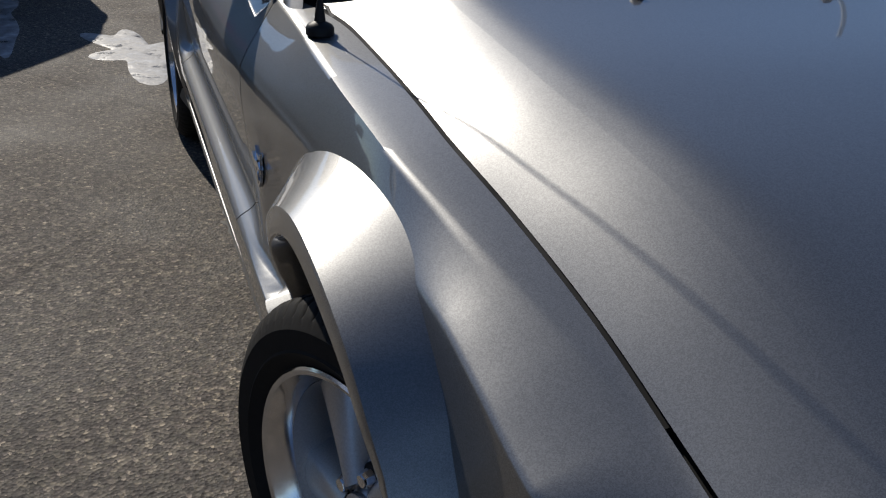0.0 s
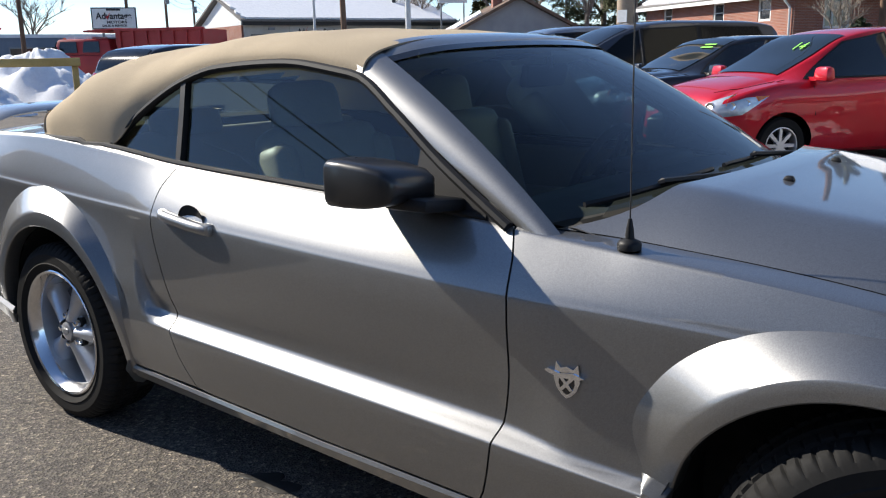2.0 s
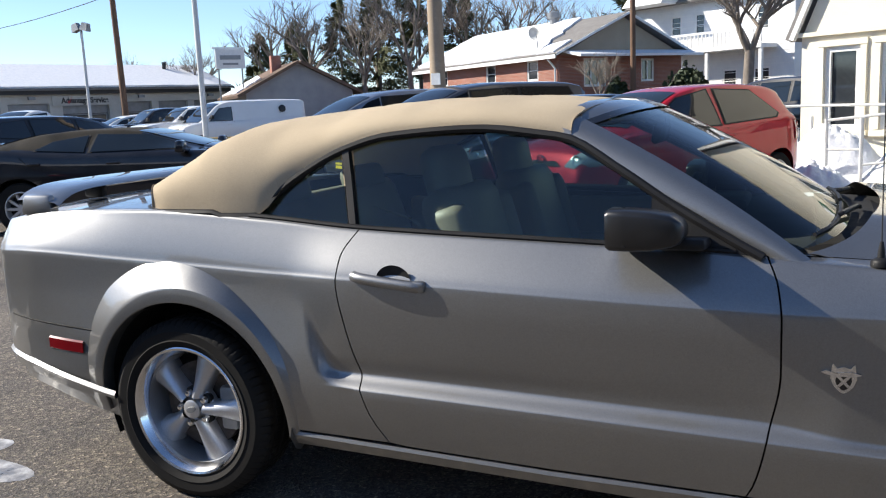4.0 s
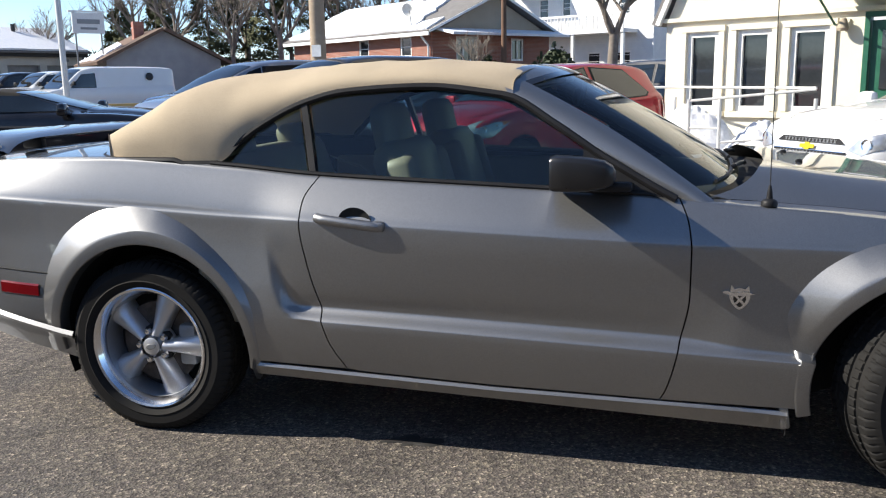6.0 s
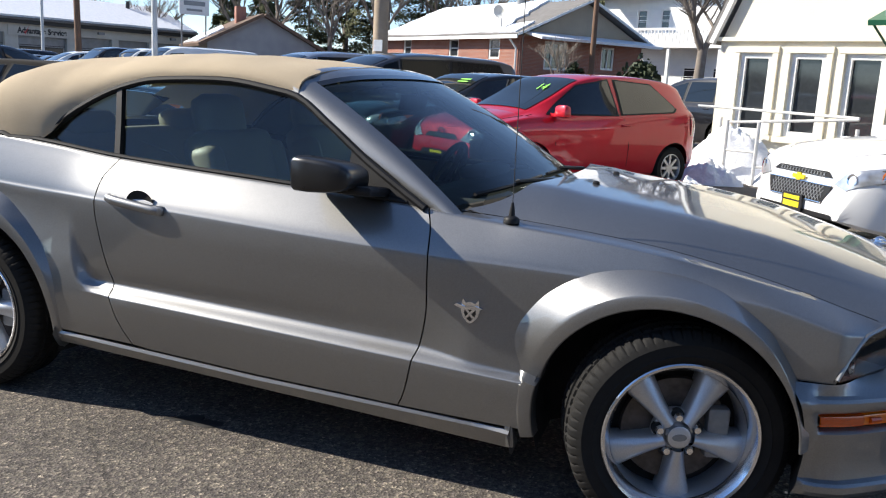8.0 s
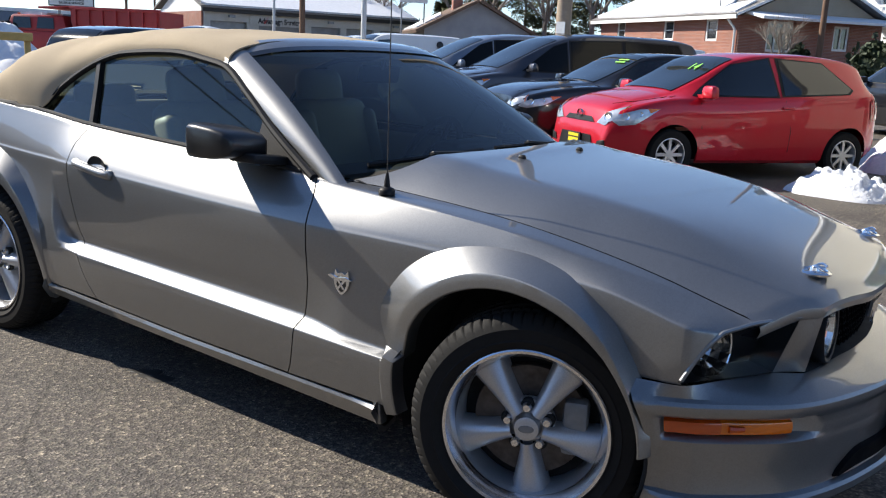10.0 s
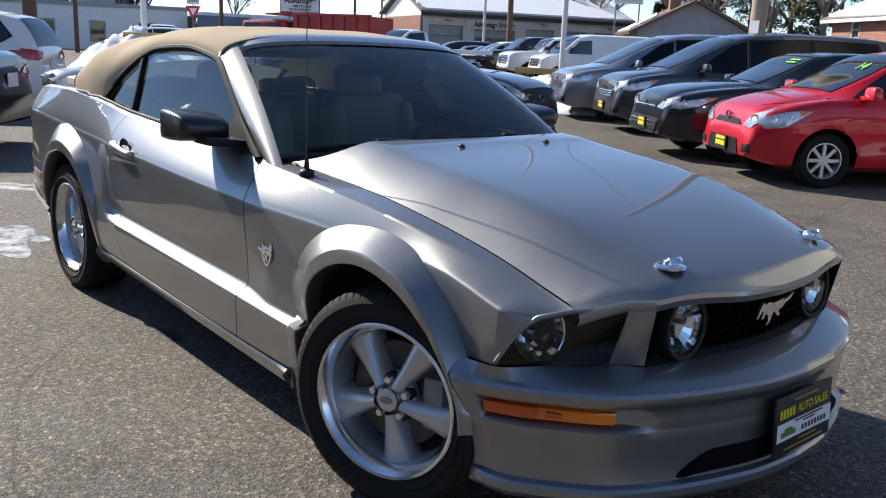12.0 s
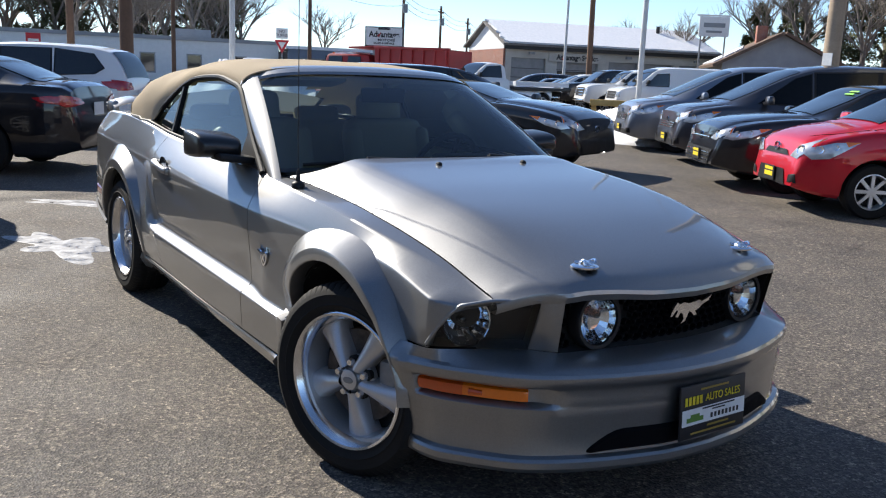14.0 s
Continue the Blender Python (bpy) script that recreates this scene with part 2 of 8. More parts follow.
M["greywall"] = surface("grey_wall", (0.30, 0.31, 0.32), (0.38, 0.385, 0.39), 1, 0.85)
M["creamwall"] = surface("cream_wall", (0.52, 0.49, 0.43), (0.62, 0.585, 0.52), 1, 0.85)
M["tanwall"] = surface("tan_wall", (0.36, 0.30, 0.22), (0.42, 0.35, 0.26), 1, 0.85)
M["shingle"] = surface("brown_shingle", (0.13, 0.085, 0.06), (0.20, 0.13, 0.09), 3, 0.9, fine=25)
M["greyshingle"] = surface("grey_shingle", (0.16, 0.15, 0.14), (0.22, 0.21, 0.20), 3, 0.9, fine=25)
M["green"] = surface("dark_green_paint", (0.012, 0.10, 0.055), (0.02, 0.13, 0.07), 3, 0.45)
M["wood"] = surface("weathered_pole_wood", (0.30, 0.23, 0.16), (0.42, 0.33, 0.24), 1.5, 0.85, fine=30, bump_s=0.3)
M["darkwood"] = surface("dark_pole_wood", (0.13, 0.075, 0.045), (0.19, 0.11, 0.07), 1.5, 0.85, fine=30, bump_s=0.3)
M["timber"] = surface("yellow_timber", (0.50, 0.33, 0.10), (0.60, 0.42, 0.16), 2, 0.8)
M["poleblanc"] = surface("white_metal", (0.62, 0.62, 0.60), (0.72, 0.72, 0.70), 2, 0.45)
M["greymetal"] = surface("grey_metal", (0.22, 0.23, 0.24), (0.30, 0.31, 0.32), 2, 0.5, 0.5)
M["bark"] = surface("bark", (0.17, 0.14, 0.115), (0.28, 0.24, 0.20), 4, 0.95, fine=25, bump_s=0.5, bump_d=0.02)
M["needles"] = surface("evergreen", (0.085, 0.095, 0.045), (0.16, 0.165, 0.085), 0.8, 0.8, fine=6, fine_amt=0.4, spec=0.2)
M["bush"] = surface("dark_shrub", (0.018, 0.030, 0.012), (0.04, 0.06, 0.02), 3, 0.7, fine=12, fine_amt=0.4)
M["signred"] = plain("sign_red", (0.55, 0.02, 0.03), 0.45)
M["signblack"] = plain("sign_black", (0.015, 0.015, 0.017), 0.5)
M["cable"] = plain("cable_black", (0.02, 0.02, 0.02), 0.6)
M["bluewall"] = surface("blue_grey_wall", (0.12, 0.16, 0.22), (0.18, 0.22, 0.28), 1, 0.7)

# ---- mesh tools ----
from mathutils.bvhtree import BVHTree


def hermite(x, pts):
    """A smooth curve through (x, value) pairs, without overshoot."""
    p = sorted(pts)
    xs = np.array([a for a, _ in p], float)
    ys = np.array([b for _, b in p], float)
    d = np.diff(ys) / np.diff(xs)
    m = np.zeros(len(xs))
    m[0], m[-1] = d[0], d[-1]
    for i in range(1, len(xs) - 1):
        if d[i - 1] * d[i] > 0:
            h0, h1 = xs[i] - xs[i - 1], xs[i + 1] - xs[i]
            w1, w2 = 2 * h1 + h0, h1 + 2 * h0
            m[i] = (w1 + w2) / (w1 / d[i - 1] + w2 / d[i])
    x = np.clip(np.asarray(x, float), xs[0], xs[-1])
    i = np.clip(np.searchsorted(xs, x) - 1, 0, len(xs) - 2)
    h = xs[i + 1] - xs[i]
    t = (x - xs[i]) / h
    return ys[i] * (1 + 2 * t) * (1 - t) ** 2 + h * m[i] * t * (1 - t) ** 2 + ys[i + 1] * t * t * (3 - 2 * t) + h * m[i + 1] * t * t * (t - 1)


def smooth(a, b, x):
    t = np.clip((np.asarray(x, float) - a) / (b - a), 0, 1)
    return t * t * (3 - 2 * t)


def finish(name, me, mat, parent=None, label="", sharp=35, smooth_faces=True):
    ob = new(name, me)
    if mat is not None and not me.materials:
        me.materials.append(mat)
    if smooth_faces:
        me.polygons.foreach_set("use_smooth", [True] * len(me.polygons))
        me.set_sharp_from_angle(angle=radians(sharp))
    if parent is not None:
        ob.parent = parent
    if label:
        ob["label"] = label
    return ob


def from_bm(name, bm, mat, parent=None, label="", sharp=35, smooth_faces=True):
    me = bpy.data.meshes.new(name)
    bm.to_mesh(me)
    bm.free()
    return finish(name, me, mat, parent, label, sharp, smooth_faces)


def grid_bm(P, bm=None, flip=False, wrap=False):
    """Adds a grid of points (n, m, 3) as quads; points on one another are merged."""
    bm = bm or bmesh.new()
    P = np.asarray(P, float)
    n, m = P.shape[:2]
    vs = [[bm.verts.new(P[i, j]) for j in range(m)] for i in range(n)]
    for i in range(n if wrap else n - 1):
        for j in range(m - 1):
            q = [vs[i][j], vs[(i + 1) % n][j], vs[(i + 1) % n][j + 1], vs[i][j + 1]]
            if flip:
                q.reverse()
            bm.faces.new(q)
    return bm


def grid_part(name, P, mat, parent=None, label="", flip=False, mirror=False, thick=0.0, sharp=35, wrap=False):
    """A surface through a grid of points, with a turned-in edge of the given depth."""
    bm = grid_bm(P, None, flip, wrap)
    if mirror:
        Q = np.asarray(P, float) * np.array([1, -1, 1])
        grid_bm(Q, bm, not flip, wrap)
    bmesh.ops.remove_doubles(bm, verts=bm.verts, dist=1e-5)
    bmesh.ops.dissolve_degenerate(bm, dist=1e-5, edges=bm.edges)
    if thick:
        bm.normal_update()
        edges = [e for e in bm.edges if len(e.link_faces) == 1]
        nrm = {v: v.normal.copy() for e in edges for v in e.verts}
        ret = bmesh.ops.extrude_edge_only(bm, edges=edges)
        made = [g for g in ret["geom"] if isinstance(g, bmesh.types.BMVert)]
        look_up = {}
        for v, nv in nrm.items():
            look_up[tuple(round(c, 5) for c in v.co)] = nv
        for v in made:
            nv = look_up.get(tuple(round(c, 5) for c in v.co))
            if nv is not None:
                v.co -= nv * thick
        bmesh.ops.recalc_face_normals(bm, faces=bm.faces)
        c = sum((f.calc_center_median() for f in bm.faces), Vector()) / max(1, len(bm.faces))
    return from_bm(name, bm, mat, parent, label, sharp)


def box_bm(bm, size, at=(0, 0, 0), rot=None, bevel=0.0, taper=None):
    r = bmesh.ops.create_cube(bm, size=1)
    vs = r["verts"]
    for v in vs:
        v.co = Vector((v.co.x * size[0], v.co.y * size[1], v.co.z * size[2]))
        if taper and v.co.z > 0:
            v.co.x *= taper[0]
            v.co.y *= taper[1]
    if bevel:
        es = list({e for v in vs for e in v.link_edges})
        ret = bmesh.ops.bevel(bm, geom=es, offset=bevel, segments=2, affect="EDGES", profile=0.5)
        vs = list({v for f in ret["faces"] for v in f.verts} | {v for v in vs if v.is_valid})
    mtx = Matrix.Translation(at) @ (rot if rot is not None else Matrix())
    bmesh.ops.transform(bm, matrix=mtx, verts=vs)
    return vs


def box(name, size, at, mat, parent=None, label="", rot=None, bevel=0.0, taper=None):
    bm = bmesh.new()
    box_bm(bm, size, at, rot, bevel, taper)
    return from_bm(name, bm, mat, parent, label, 30)


def lathe(profile, segs=48, axis="y"):
    """Points (radius, along) turned round the axis; a grid (segs, n, 3)."""
    P = np.zeros((segs, len(profile), 3))
    for i in range(segs):
        a = 2 * math.pi * i / segs
        for j, (r, h) in enumerate(profile):
            P[i, j] = (r * math.cos(a), h, r * math.sin(a)) if axis == "y" else (r * math.cos(a), r * math.sin(a), h)
    return P


def lathe_bm(bm, profile, segs=48, axis="y", m=None):
    P = lathe(profile, segs, axis)
    start = len(bm.verts)
    vs0 = set(bm.verts)
    grid_bm(P, bm, wrap=True)
    vs = [v for v in bm.verts if v not in vs0]
    bmesh.ops.remove_doubles(bm, verts=vs, dist=1e-5)
    if m is not None:
        bmesh.ops.transform(bm, matrix=m, verts=[v for v in bm.verts if v not in vs0])
    return bm


def turned(name, profile, mat, parent=None, label="", segs=48, axis="y", m=None, sharp=35):
    bm = lathe_bm(bmesh.new(), profile, segs, axis)
    bmesh.ops.recalc_face_normals(bm, faces=bm.faces)
    if m is not None:
        bmesh.ops.transform(bm, matrix=m, verts=bm.verts)
    return from_bm(name, bm, mat, parent, label, sharp)


def tube_bm(bm, pts, radius, segs=8, taper=1.0):
    """A round rod along points, capped; radius may shrink to its end."""
    pts = [Vector(p) for p in pts]
    rings = []
    for i, p in enumerate(pts):
        d = (pts[min(i + 1, len(pts) - 1)] - pts[max(i - 1, 0)]).normalized()
        u = d.orthogonal().normalized() if i == 0 else (rings_u - d * rings_u.dot(d)).normalized()
        rings_u = u
        w = d.cross(u)
        k = radius * (1 + (taper - 1) * i / max(1, len(pts) - 1))
        rings.append([bm.verts.new(p + (u * math.cos(2 * math.pi * s / segs) + w * math.sin(2 * math.pi * s / segs)) * k) for s in range(segs)])
    for a, b in zip(rings, rings[1:]):
        for s in range(segs):
            bm.faces.new([a[s], a[(s + 1) % segs], b[(s + 1) % segs], b[s]])
    bm.faces.new(rings[0][::-1])
    bm.faces.new(rings[-1])
    return bm


def tube(name, pts, radius, mat, parent=None, label="", segs=8, taper=1.0):
    return from_bm(name, tube_bm(bmesh.new(), pts, radius, segs, taper), mat, parent, label, 40)


def text_part(name, words, size, m, mat, parent=None, depth=0.002, align="CENTER", label="", squeeze=1.0, bold=0.0):
    cu = bpy.data.curves.new(name, "FONT")
    cu.body, cu.size, cu.extrude, cu.align_x, cu.align_y = words, size, depth, align, "CENTER"
    cu.offset = bold
    tmp = bpy.data.objects.new(name, cu)
    scene.collection.objects.link(tmp)
    bpy.context.view_layer.update()
    me = bpy.data.meshes.new_from_object(tmp.evaluated_get(bpy.context.evaluated_depsgraph_get()))
    bpy.data.objects.remove(tmp)
    bpy.data.curves.remove(cu)
    me.transform(m @ Matrix.Diagonal((squeeze, 1, 1, 1)))
    me.materials.clear()
    return finish(name, me, mat, parent, label, smooth_faces=False)


def thing(name, m, label, category, group="", kind=""):
    ob = new(name)
    ob.empty_display_size = 0.1
    ob.matrix_world = m
    return tagged(ob, label, category, group, kind)


def skin(bvh, outline, direction, start, lift=0.005, rings=4, dense=0.06):
    """A patch over a surface: the outline (2D) is cast on it along the direction. start(a, b) gives where the ray sets out."""
    o = []
    for k, p in enumerate(outline):
        q = outline[(k + 1) % len(outline)]
        n = max(1, int(math.hypot(q[0] - p[0], q[1] - p[1]) / dense))
        o += [(p[0] + (q[0] - p[0]) * t / n, p[1] + (q[1] - p[1]) * t / n) for t in range(n)]
    c = (sum(p[0] for p in o) / len(o), sum(p[1] for p in o) / len(o))
    d = Vector(direction).normalized()
    P = np.zeros((len(o), rings + 1, 3))
    last = None
    for i, p in enumerate(o):
        for j in range(rings + 1):
            k = 1 - j / rings
            a, b = c[0] + (p[0] - c[0]) * k, c[1] + (p[1] - c[1]) * k
            hit, nrm, _, _ = bvh.ray_cast(Vector(start(a, b)), d)
            if hit is None:
                near = bvh.find_nearest(Vector(start(a, b)) + d * 1.0)
                hit, nrm = near[0], near[1]
            if nrm.dot(d) > 0:
                nrm = -nrm
            P[i, j] = hit + nrm * lift
    return P


def flat_shape(pts, depth, m):
    """A flat outline with a thickness."""
    bm = bmesh.new()
    f = bm.faces.new([bm.verts.new((x, y, 0)) for x, y in pts])
    r = bmesh.ops.extrude_face_region(bm, geom=[f])
    bmesh.ops.translate(bm, vec=(0, 0, depth), verts=[v for v in r["geom"] if isinstance(v, bmesh.types.BMVert)])
    bmesh.ops.recalc_face_normals(bm, faces=bm.faces)
    bmesh.ops.triangulate(bm, faces=[f for f in bm.faces if len(f.verts) > 4])
    bmesh.ops.transform(bm, matrix=m, verts=bm.verts)
    return bm

# ---- ground ----
gx = np.concatenate([[-900, -300, -120], np.arange(-60, 31, 3.0), [60, 150, 900]])
P = np.array([[(x, y, 0.0) for y in gx + 10] for x in gx])
ground = grid_part("ground", P, M["asphalt"], None, "", flip=False)
tagged(ground, "worn grey asphalt of a car lot with cracks and pale stains", "ground", kind="structure")


def blob_patch(name, at, rx, ry, turn, mat, seed, label, category, z=0.004, kind=""):
    """A flat patch with a ragged edge lying on the ground."""
    rnd = random.Random(seed)
    ph = [rnd.uniform(0, 6.28) for _ in range(6)]
    am = [rnd.uniform(0.05, 0.22) for _ in range(6)]
    n = 64
    P = []
    for i in range(n):
        a = 2 * math.pi * i / n
        k = 1 + sum(am[j] * math.sin((j + 2) * a + ph[j]) for j in range(6))
        P.append([(rx * k * f * math.cos(a), ry * k * f * math.sin(a), z if f < 1 else 0.001) for f in (0.0, 0.3, 0.6, 0.85, 1.0)])
    ob = grid_part(name, np.array(P), mat, None, label, wrap=True, flip=True)
    ob.matrix_world = Matrix.Translation((at[0], at[1], 0)) @ Matrix.Rotation(turn, 4, "Z")
    return tagged(ob, label, category, kind=kind)


def slush_mat():
    """Thin melting snow, broken open to the asphalt below it."""
    m, nt, b = node_mat("thin_wet_snow")
    a = noise_tex(nt, 7, 6, 0.7)
    nt.links.new(ramp(nt, a, [(0.36, (0.09, 0.085, 0.08)), (0.50, (0.25, 0.25, 0.26)), (0.66, (0.52, 0.53, 0.55))]), b.inputs["Base Color"])
    nt.links.new(ramp(nt, a, [(0.38, (0.25,) * 3), (0.55, (0.7,) * 3)]), b.inputs["Roughness"])
    bump(nt, b, a, 0.6, 0.01)
    return m


M["slush"] = slush_mat()
M["wet"] = surface("wet_stain", (0.020, 0.020, 0.020), (0.05, 0.047, 0.044), 9, 0.62, fine=60, spec=0.2)
blob_patch("snow_patch", (-4.15, -0.92), 0.50, 0.25, radians(14), M["slush"], 3, "thin melting snow patch on the asphalt", "snow")
blob_patch("snow_patch", (-6.15, -0.42), 0.42, 0.16, radians(50), M["slush"], 5, "thin streak of melting snow on the asphalt", "snow")
blob_patch("snow_patch", (-5.4, -1.75), 0.9, 0.14, radians(5), M["slush"], 8, "thin streak of melting snow on the asphalt", "snow")
blob_patch("wet_stain", (-1.72, -0.755), 0.10, 0.045, 0.2, M["wet"], 9, "small dark wet stain on the asphalt", "stain")


def frame_at(p, q, z=0.0):
    """Local axes of a wall that runs from p to q as one looks at it: x along it, y behind it."""
    a = math.atan2(q[1] - p[1], q[0] - p[0])
    return Matrix.Translation((p[0], p[1], z)) @ Matrix.Rotation(a, 4, "Z")


def pierced(name, length, height, holes, depth, mat, parent, y=0.0, x=0.0, z=0.0, top=None, label=""):
    """A wall with openings (x0, x1, z0, z1) that go through it; top(x) may cut it to a gable."""
    xs = sorted({0.0, length, *[v for h in holes for v in h[:2]]})
    zs = sorted({0.0, height, *[v for h in holes for v in h[2:]]})
    bm = bmesh.new()
    for a, b in zip(xs, xs[1:]):
        for c, d in zip(zs, zs[1:]):
            if any(h[0] <= a and b <= h[1] and h[2] <= c and d <= h[3] for h in holes):
                continue
            box_bm(bm, (b - a, depth, d - c), (x + (a + b) / 2, y + depth / 2, z + (c + d) / 2))
    bmesh.ops.remove_doubles(bm, verts=bm.verts, dist=1e-4)
    return from_bm(name, bm, mat, parent, label, smooth_faces=False)


def window_in(parent, x0, x1, z0, z1, y, frame_w=0.06, glass="houseglass", mat="whitetrim", sash=False, axis="x"):
    """A framed pane in an opening of the wall."""
    w = new("window")
    w.parent = parent
    for nm, sx, sz, cx, cz in (("frame_top", x1 - x0, frame_w, (x0 + x1) / 2, z1 - frame_w / 2), ("frame_sill", x1 - x0, frame_w, (x0 + x1) / 2, z0 + frame_w / 2), ("frame_side", frame_w, z1 - z0 - 2 * frame_w, x0 + frame_w / 2, (z0 + z1) / 2), ("frame_side", frame_w, z1 - z0 - 2 * frame_w, x1 - frame_w / 2, (z0 + z1) / 2)):
        box(nm, (sx, 0.08, sz), (cx, y + 0.02, cz), M[mat], w)
    if sash:
        box("sash_bar", (x1 - x0 - 2 * frame_w, 0.05, 0.05), ((x0 + x1) / 2, y + 0.03, (z0 + z1) / 2), M[mat], w)
    box("pane", (x1 - x0 - frame_w, 0.012, z1 - z0 - frame_w), ((x0 + x1) / 2, y + 0.045, (z0 + z1) / 2), M[glass], w)
    return w


def slab(name, corners, thick, mat, parent, ragged=0.0, seed=1, cut=None, n=14):
    """A flat sloping slab through four corners; ragged edges for lying snow."""
    rnd = random.Random(seed)
    G = np.zeros((n, n, 3))
    c = [Vector(p) for p in corners]
    for i in range(n):
        for j in range(n):
            u, v = i / (n - 1), j / (n - 1)
            if ragged:
                if j == 0:
                    v += rnd.uniform(0, ragged)
                if i in (0, n - 1):
                    u += (rnd.uniform(0, ragged) if i == 0 else -rnd.uniform(0, ragged))
                if cut and u > cut[0]:
                    pass
            p = (c[0] * (1 - u) + c[1] * u) * (1 - v) + (c[3] * (1 - u) + c[2] * u) * v
            G[i, j] = p
    bm = grid_bm(G)
    r = bmesh.ops.extrude_face_region(bm, geom=list(bm.faces))
    nrm = (c[1] - c[0]).cross(c[3] - c[0]).normalized()
    if nrm.z < 0:
        nrm = -nrm
    bmesh.ops.translate(bm, vec=nrm * thick, verts=[v for v in r["geom"] if isinstance(v, bmesh.types.BMVert)])
    bmesh.ops.recalc_face_normals(bm, faces=bm.faces)
    return from_bm(name, bm, mat, parent, "", 30)


def gable_end(name, width, eave, ridge, mat, parent, at_x, y0=0.0, depth=0.2):
    """A triangle of wall closing a roof, in the plane x = at_x."""
    bm = bmesh.new()
    tri = [(at_x, y0, eave), (at_x, y0 + width, eave), (at_x, y0 + width / 2, ridge)]
    a = [bm.verts.new(p) for p in tri]
    b = [bm.verts.new((p[0] - depth, p[1], p[2])) for p in tri]
    bm.faces.new(a)
    bm.faces.new(b[::-1])
    for k in range(3):
        bm.faces.new([a[k], b[k], b[(k + 1) % 3], a[(k + 1) % 3]])
    bmesh.ops.recalc_face_normals(bm, faces=bm.faces)
    return from_bm(name, bm, mat, parent, smooth_faces=False)


# ---- cream office with three tall windows ----
office = thing("office_building", frame_at((-0.83, 13.08), (3.0, 10.92)), "cream stucco office with three tall white-framed windows and a green door", "building")
OW = [(0.42, 1.02, 0.70, 2.06), (1.36, 1.96, 0.70, 2.06), (2.28, 2.90, 0.70, 2.06), (3.42, 4.42, 0.12, 2.22)]
pierced("wall", 8.0, 2.28, OW, 0.25, M["stucco"], office)
bm = bmesh.new()
ua = [bm.verts.new(p) for p in ((0.0, 0.02, 2.28), (8.0, 0.02, 2.28), (5.7, 0.02, 7.45), (2.3, 0.02, 7.45))]
ub = [bm.verts.new((v.co.x, 0.25, v.co.z)) for v in ua]
bm.faces.new(ua)
bm.faces.new(ub[::-1])
for k in range(4):
    bm.faces.new([ua[k], ub[k], ub[(k + 1) % 4], ua[(k + 1) % 4]])
bmesh.ops.recalc_face_normals(bm, faces=bm.faces)
from_bm("upper_wall", bm, M["stucco"], office, smooth_faces=False)
box("ledge", (8.1, 0.10, 0.07), (4.0, -0.03, 2.29), M["stucco"], office)
tube("roof_edge", [(-0.12, -0.10, 2.22), (2.25, -0.10, 7.5)], 0.06, M["whitetrim"], office, segs=4)
slab("side_roof", [(-0.15, -0.12, 2.2), (2.3, -0.12, 7.5), (2.3, 7.0, 7.5), (-0.15, 7.0, 2.2)], 0.10, M["greyshingle"], office)
box("side_wall", (0.25, 6.7, 2.28), (0.125, 3.6, 1.14), M["stucco"], office)
slab("far_roof", [(8.15, -0.12, 2.2), (8.15, 7.0, 2.2), (5.7, 7.0, 7.5), (5.7, -0.12, 7.5)], 0.10, M["greyshingle"], office)
slab("top_roof", [(2.2, -0.12, 7.5), (5.8, -0.12, 7.5), (5.8, 7.0, 7.5), (2.2, 7.0, 7.5)], 0.10, M["snow"], office)
for k, (a, b, c, d) in enumerate(OW[:3]):
    for nm, sz, at_ in (("surround", (b - a + 0.24, 0.05, 0.10), ((a + b) / 2, -0.02, d + 0.06)), ("surround", (b - a + 0.30, 0.09, 0.10), ((a + b) / 2, -0.03, c - 0.06)), ("surround", (0.10, 0.05, d - c), (a - 0.06, -0.02, (c + d) / 2)), ("surround", (0.10, 0.05, d - c), (b + 0.06, -0.02, (c + d) / 2))):
        box(nm, sz, at_, M["stucco"], office)
    window_in(office, a, b, c, d, 0.04, 0.085)
door = new("door")
door.parent = office
box("door_leaf", (0.82, 0.05, 1.98), (3.92, 0.10, 1.12), M["green"], door, "dark green panelled door")
for sx in (3.46, 4.38):
    box("door_post", (0.08, 0.14, 2.10), (sx, 0.06, 1.17), M["green"], door)
box("door_head", (1.0, 0.14, 0.08), (3.92, 0.06, 2.20), M["green"], door)
box("door_pane", (0.5, 0.02, 0.9), (3.92, 0.068, 1.5), M["houseglass"], door)
lampw = new("wall_lamp")
lampw.parent = office
box("lamp_back", (0.12, 0.04, 0.14), (3.14, -0.02, 2.08), M["stucco"], lampw)
turned("lamp_shade", [(0.0, 0.10), (0.05, 0.09), (0.09, -0.06), (0.07, -0.10), (0.0, -0.10)], M["tanwall"], lampw, segs=12, axis="z", m=Matrix.Translation((3.14, -0.14, 2.06)))
slab("awning", [(2.95, -0.9, 2.42), (5.2, -0.9, 2.42), (5.2, 0.0, 2.75), (2.95, 0.0, 2.75)], 0.08, M["green"], office)
slab("awning_snow", [(3.1, -0.75, 2.57), (5.2, -0.75, 2.57), (5.2, -0.1, 2.81), (3.1, -0.1, 2.81)], 0.08, M["snow"], office, 0.06, 4)
tube("awning_brace", [(2.98, 0.0, 2.05), (2.98, -0.8, 2.45)], 0.018, M["green"], office, segs=6)
box("floor_slab", (8.0, 6.8, 0.12), (4.0, 3.5, 0.06), M["greywall"], office)

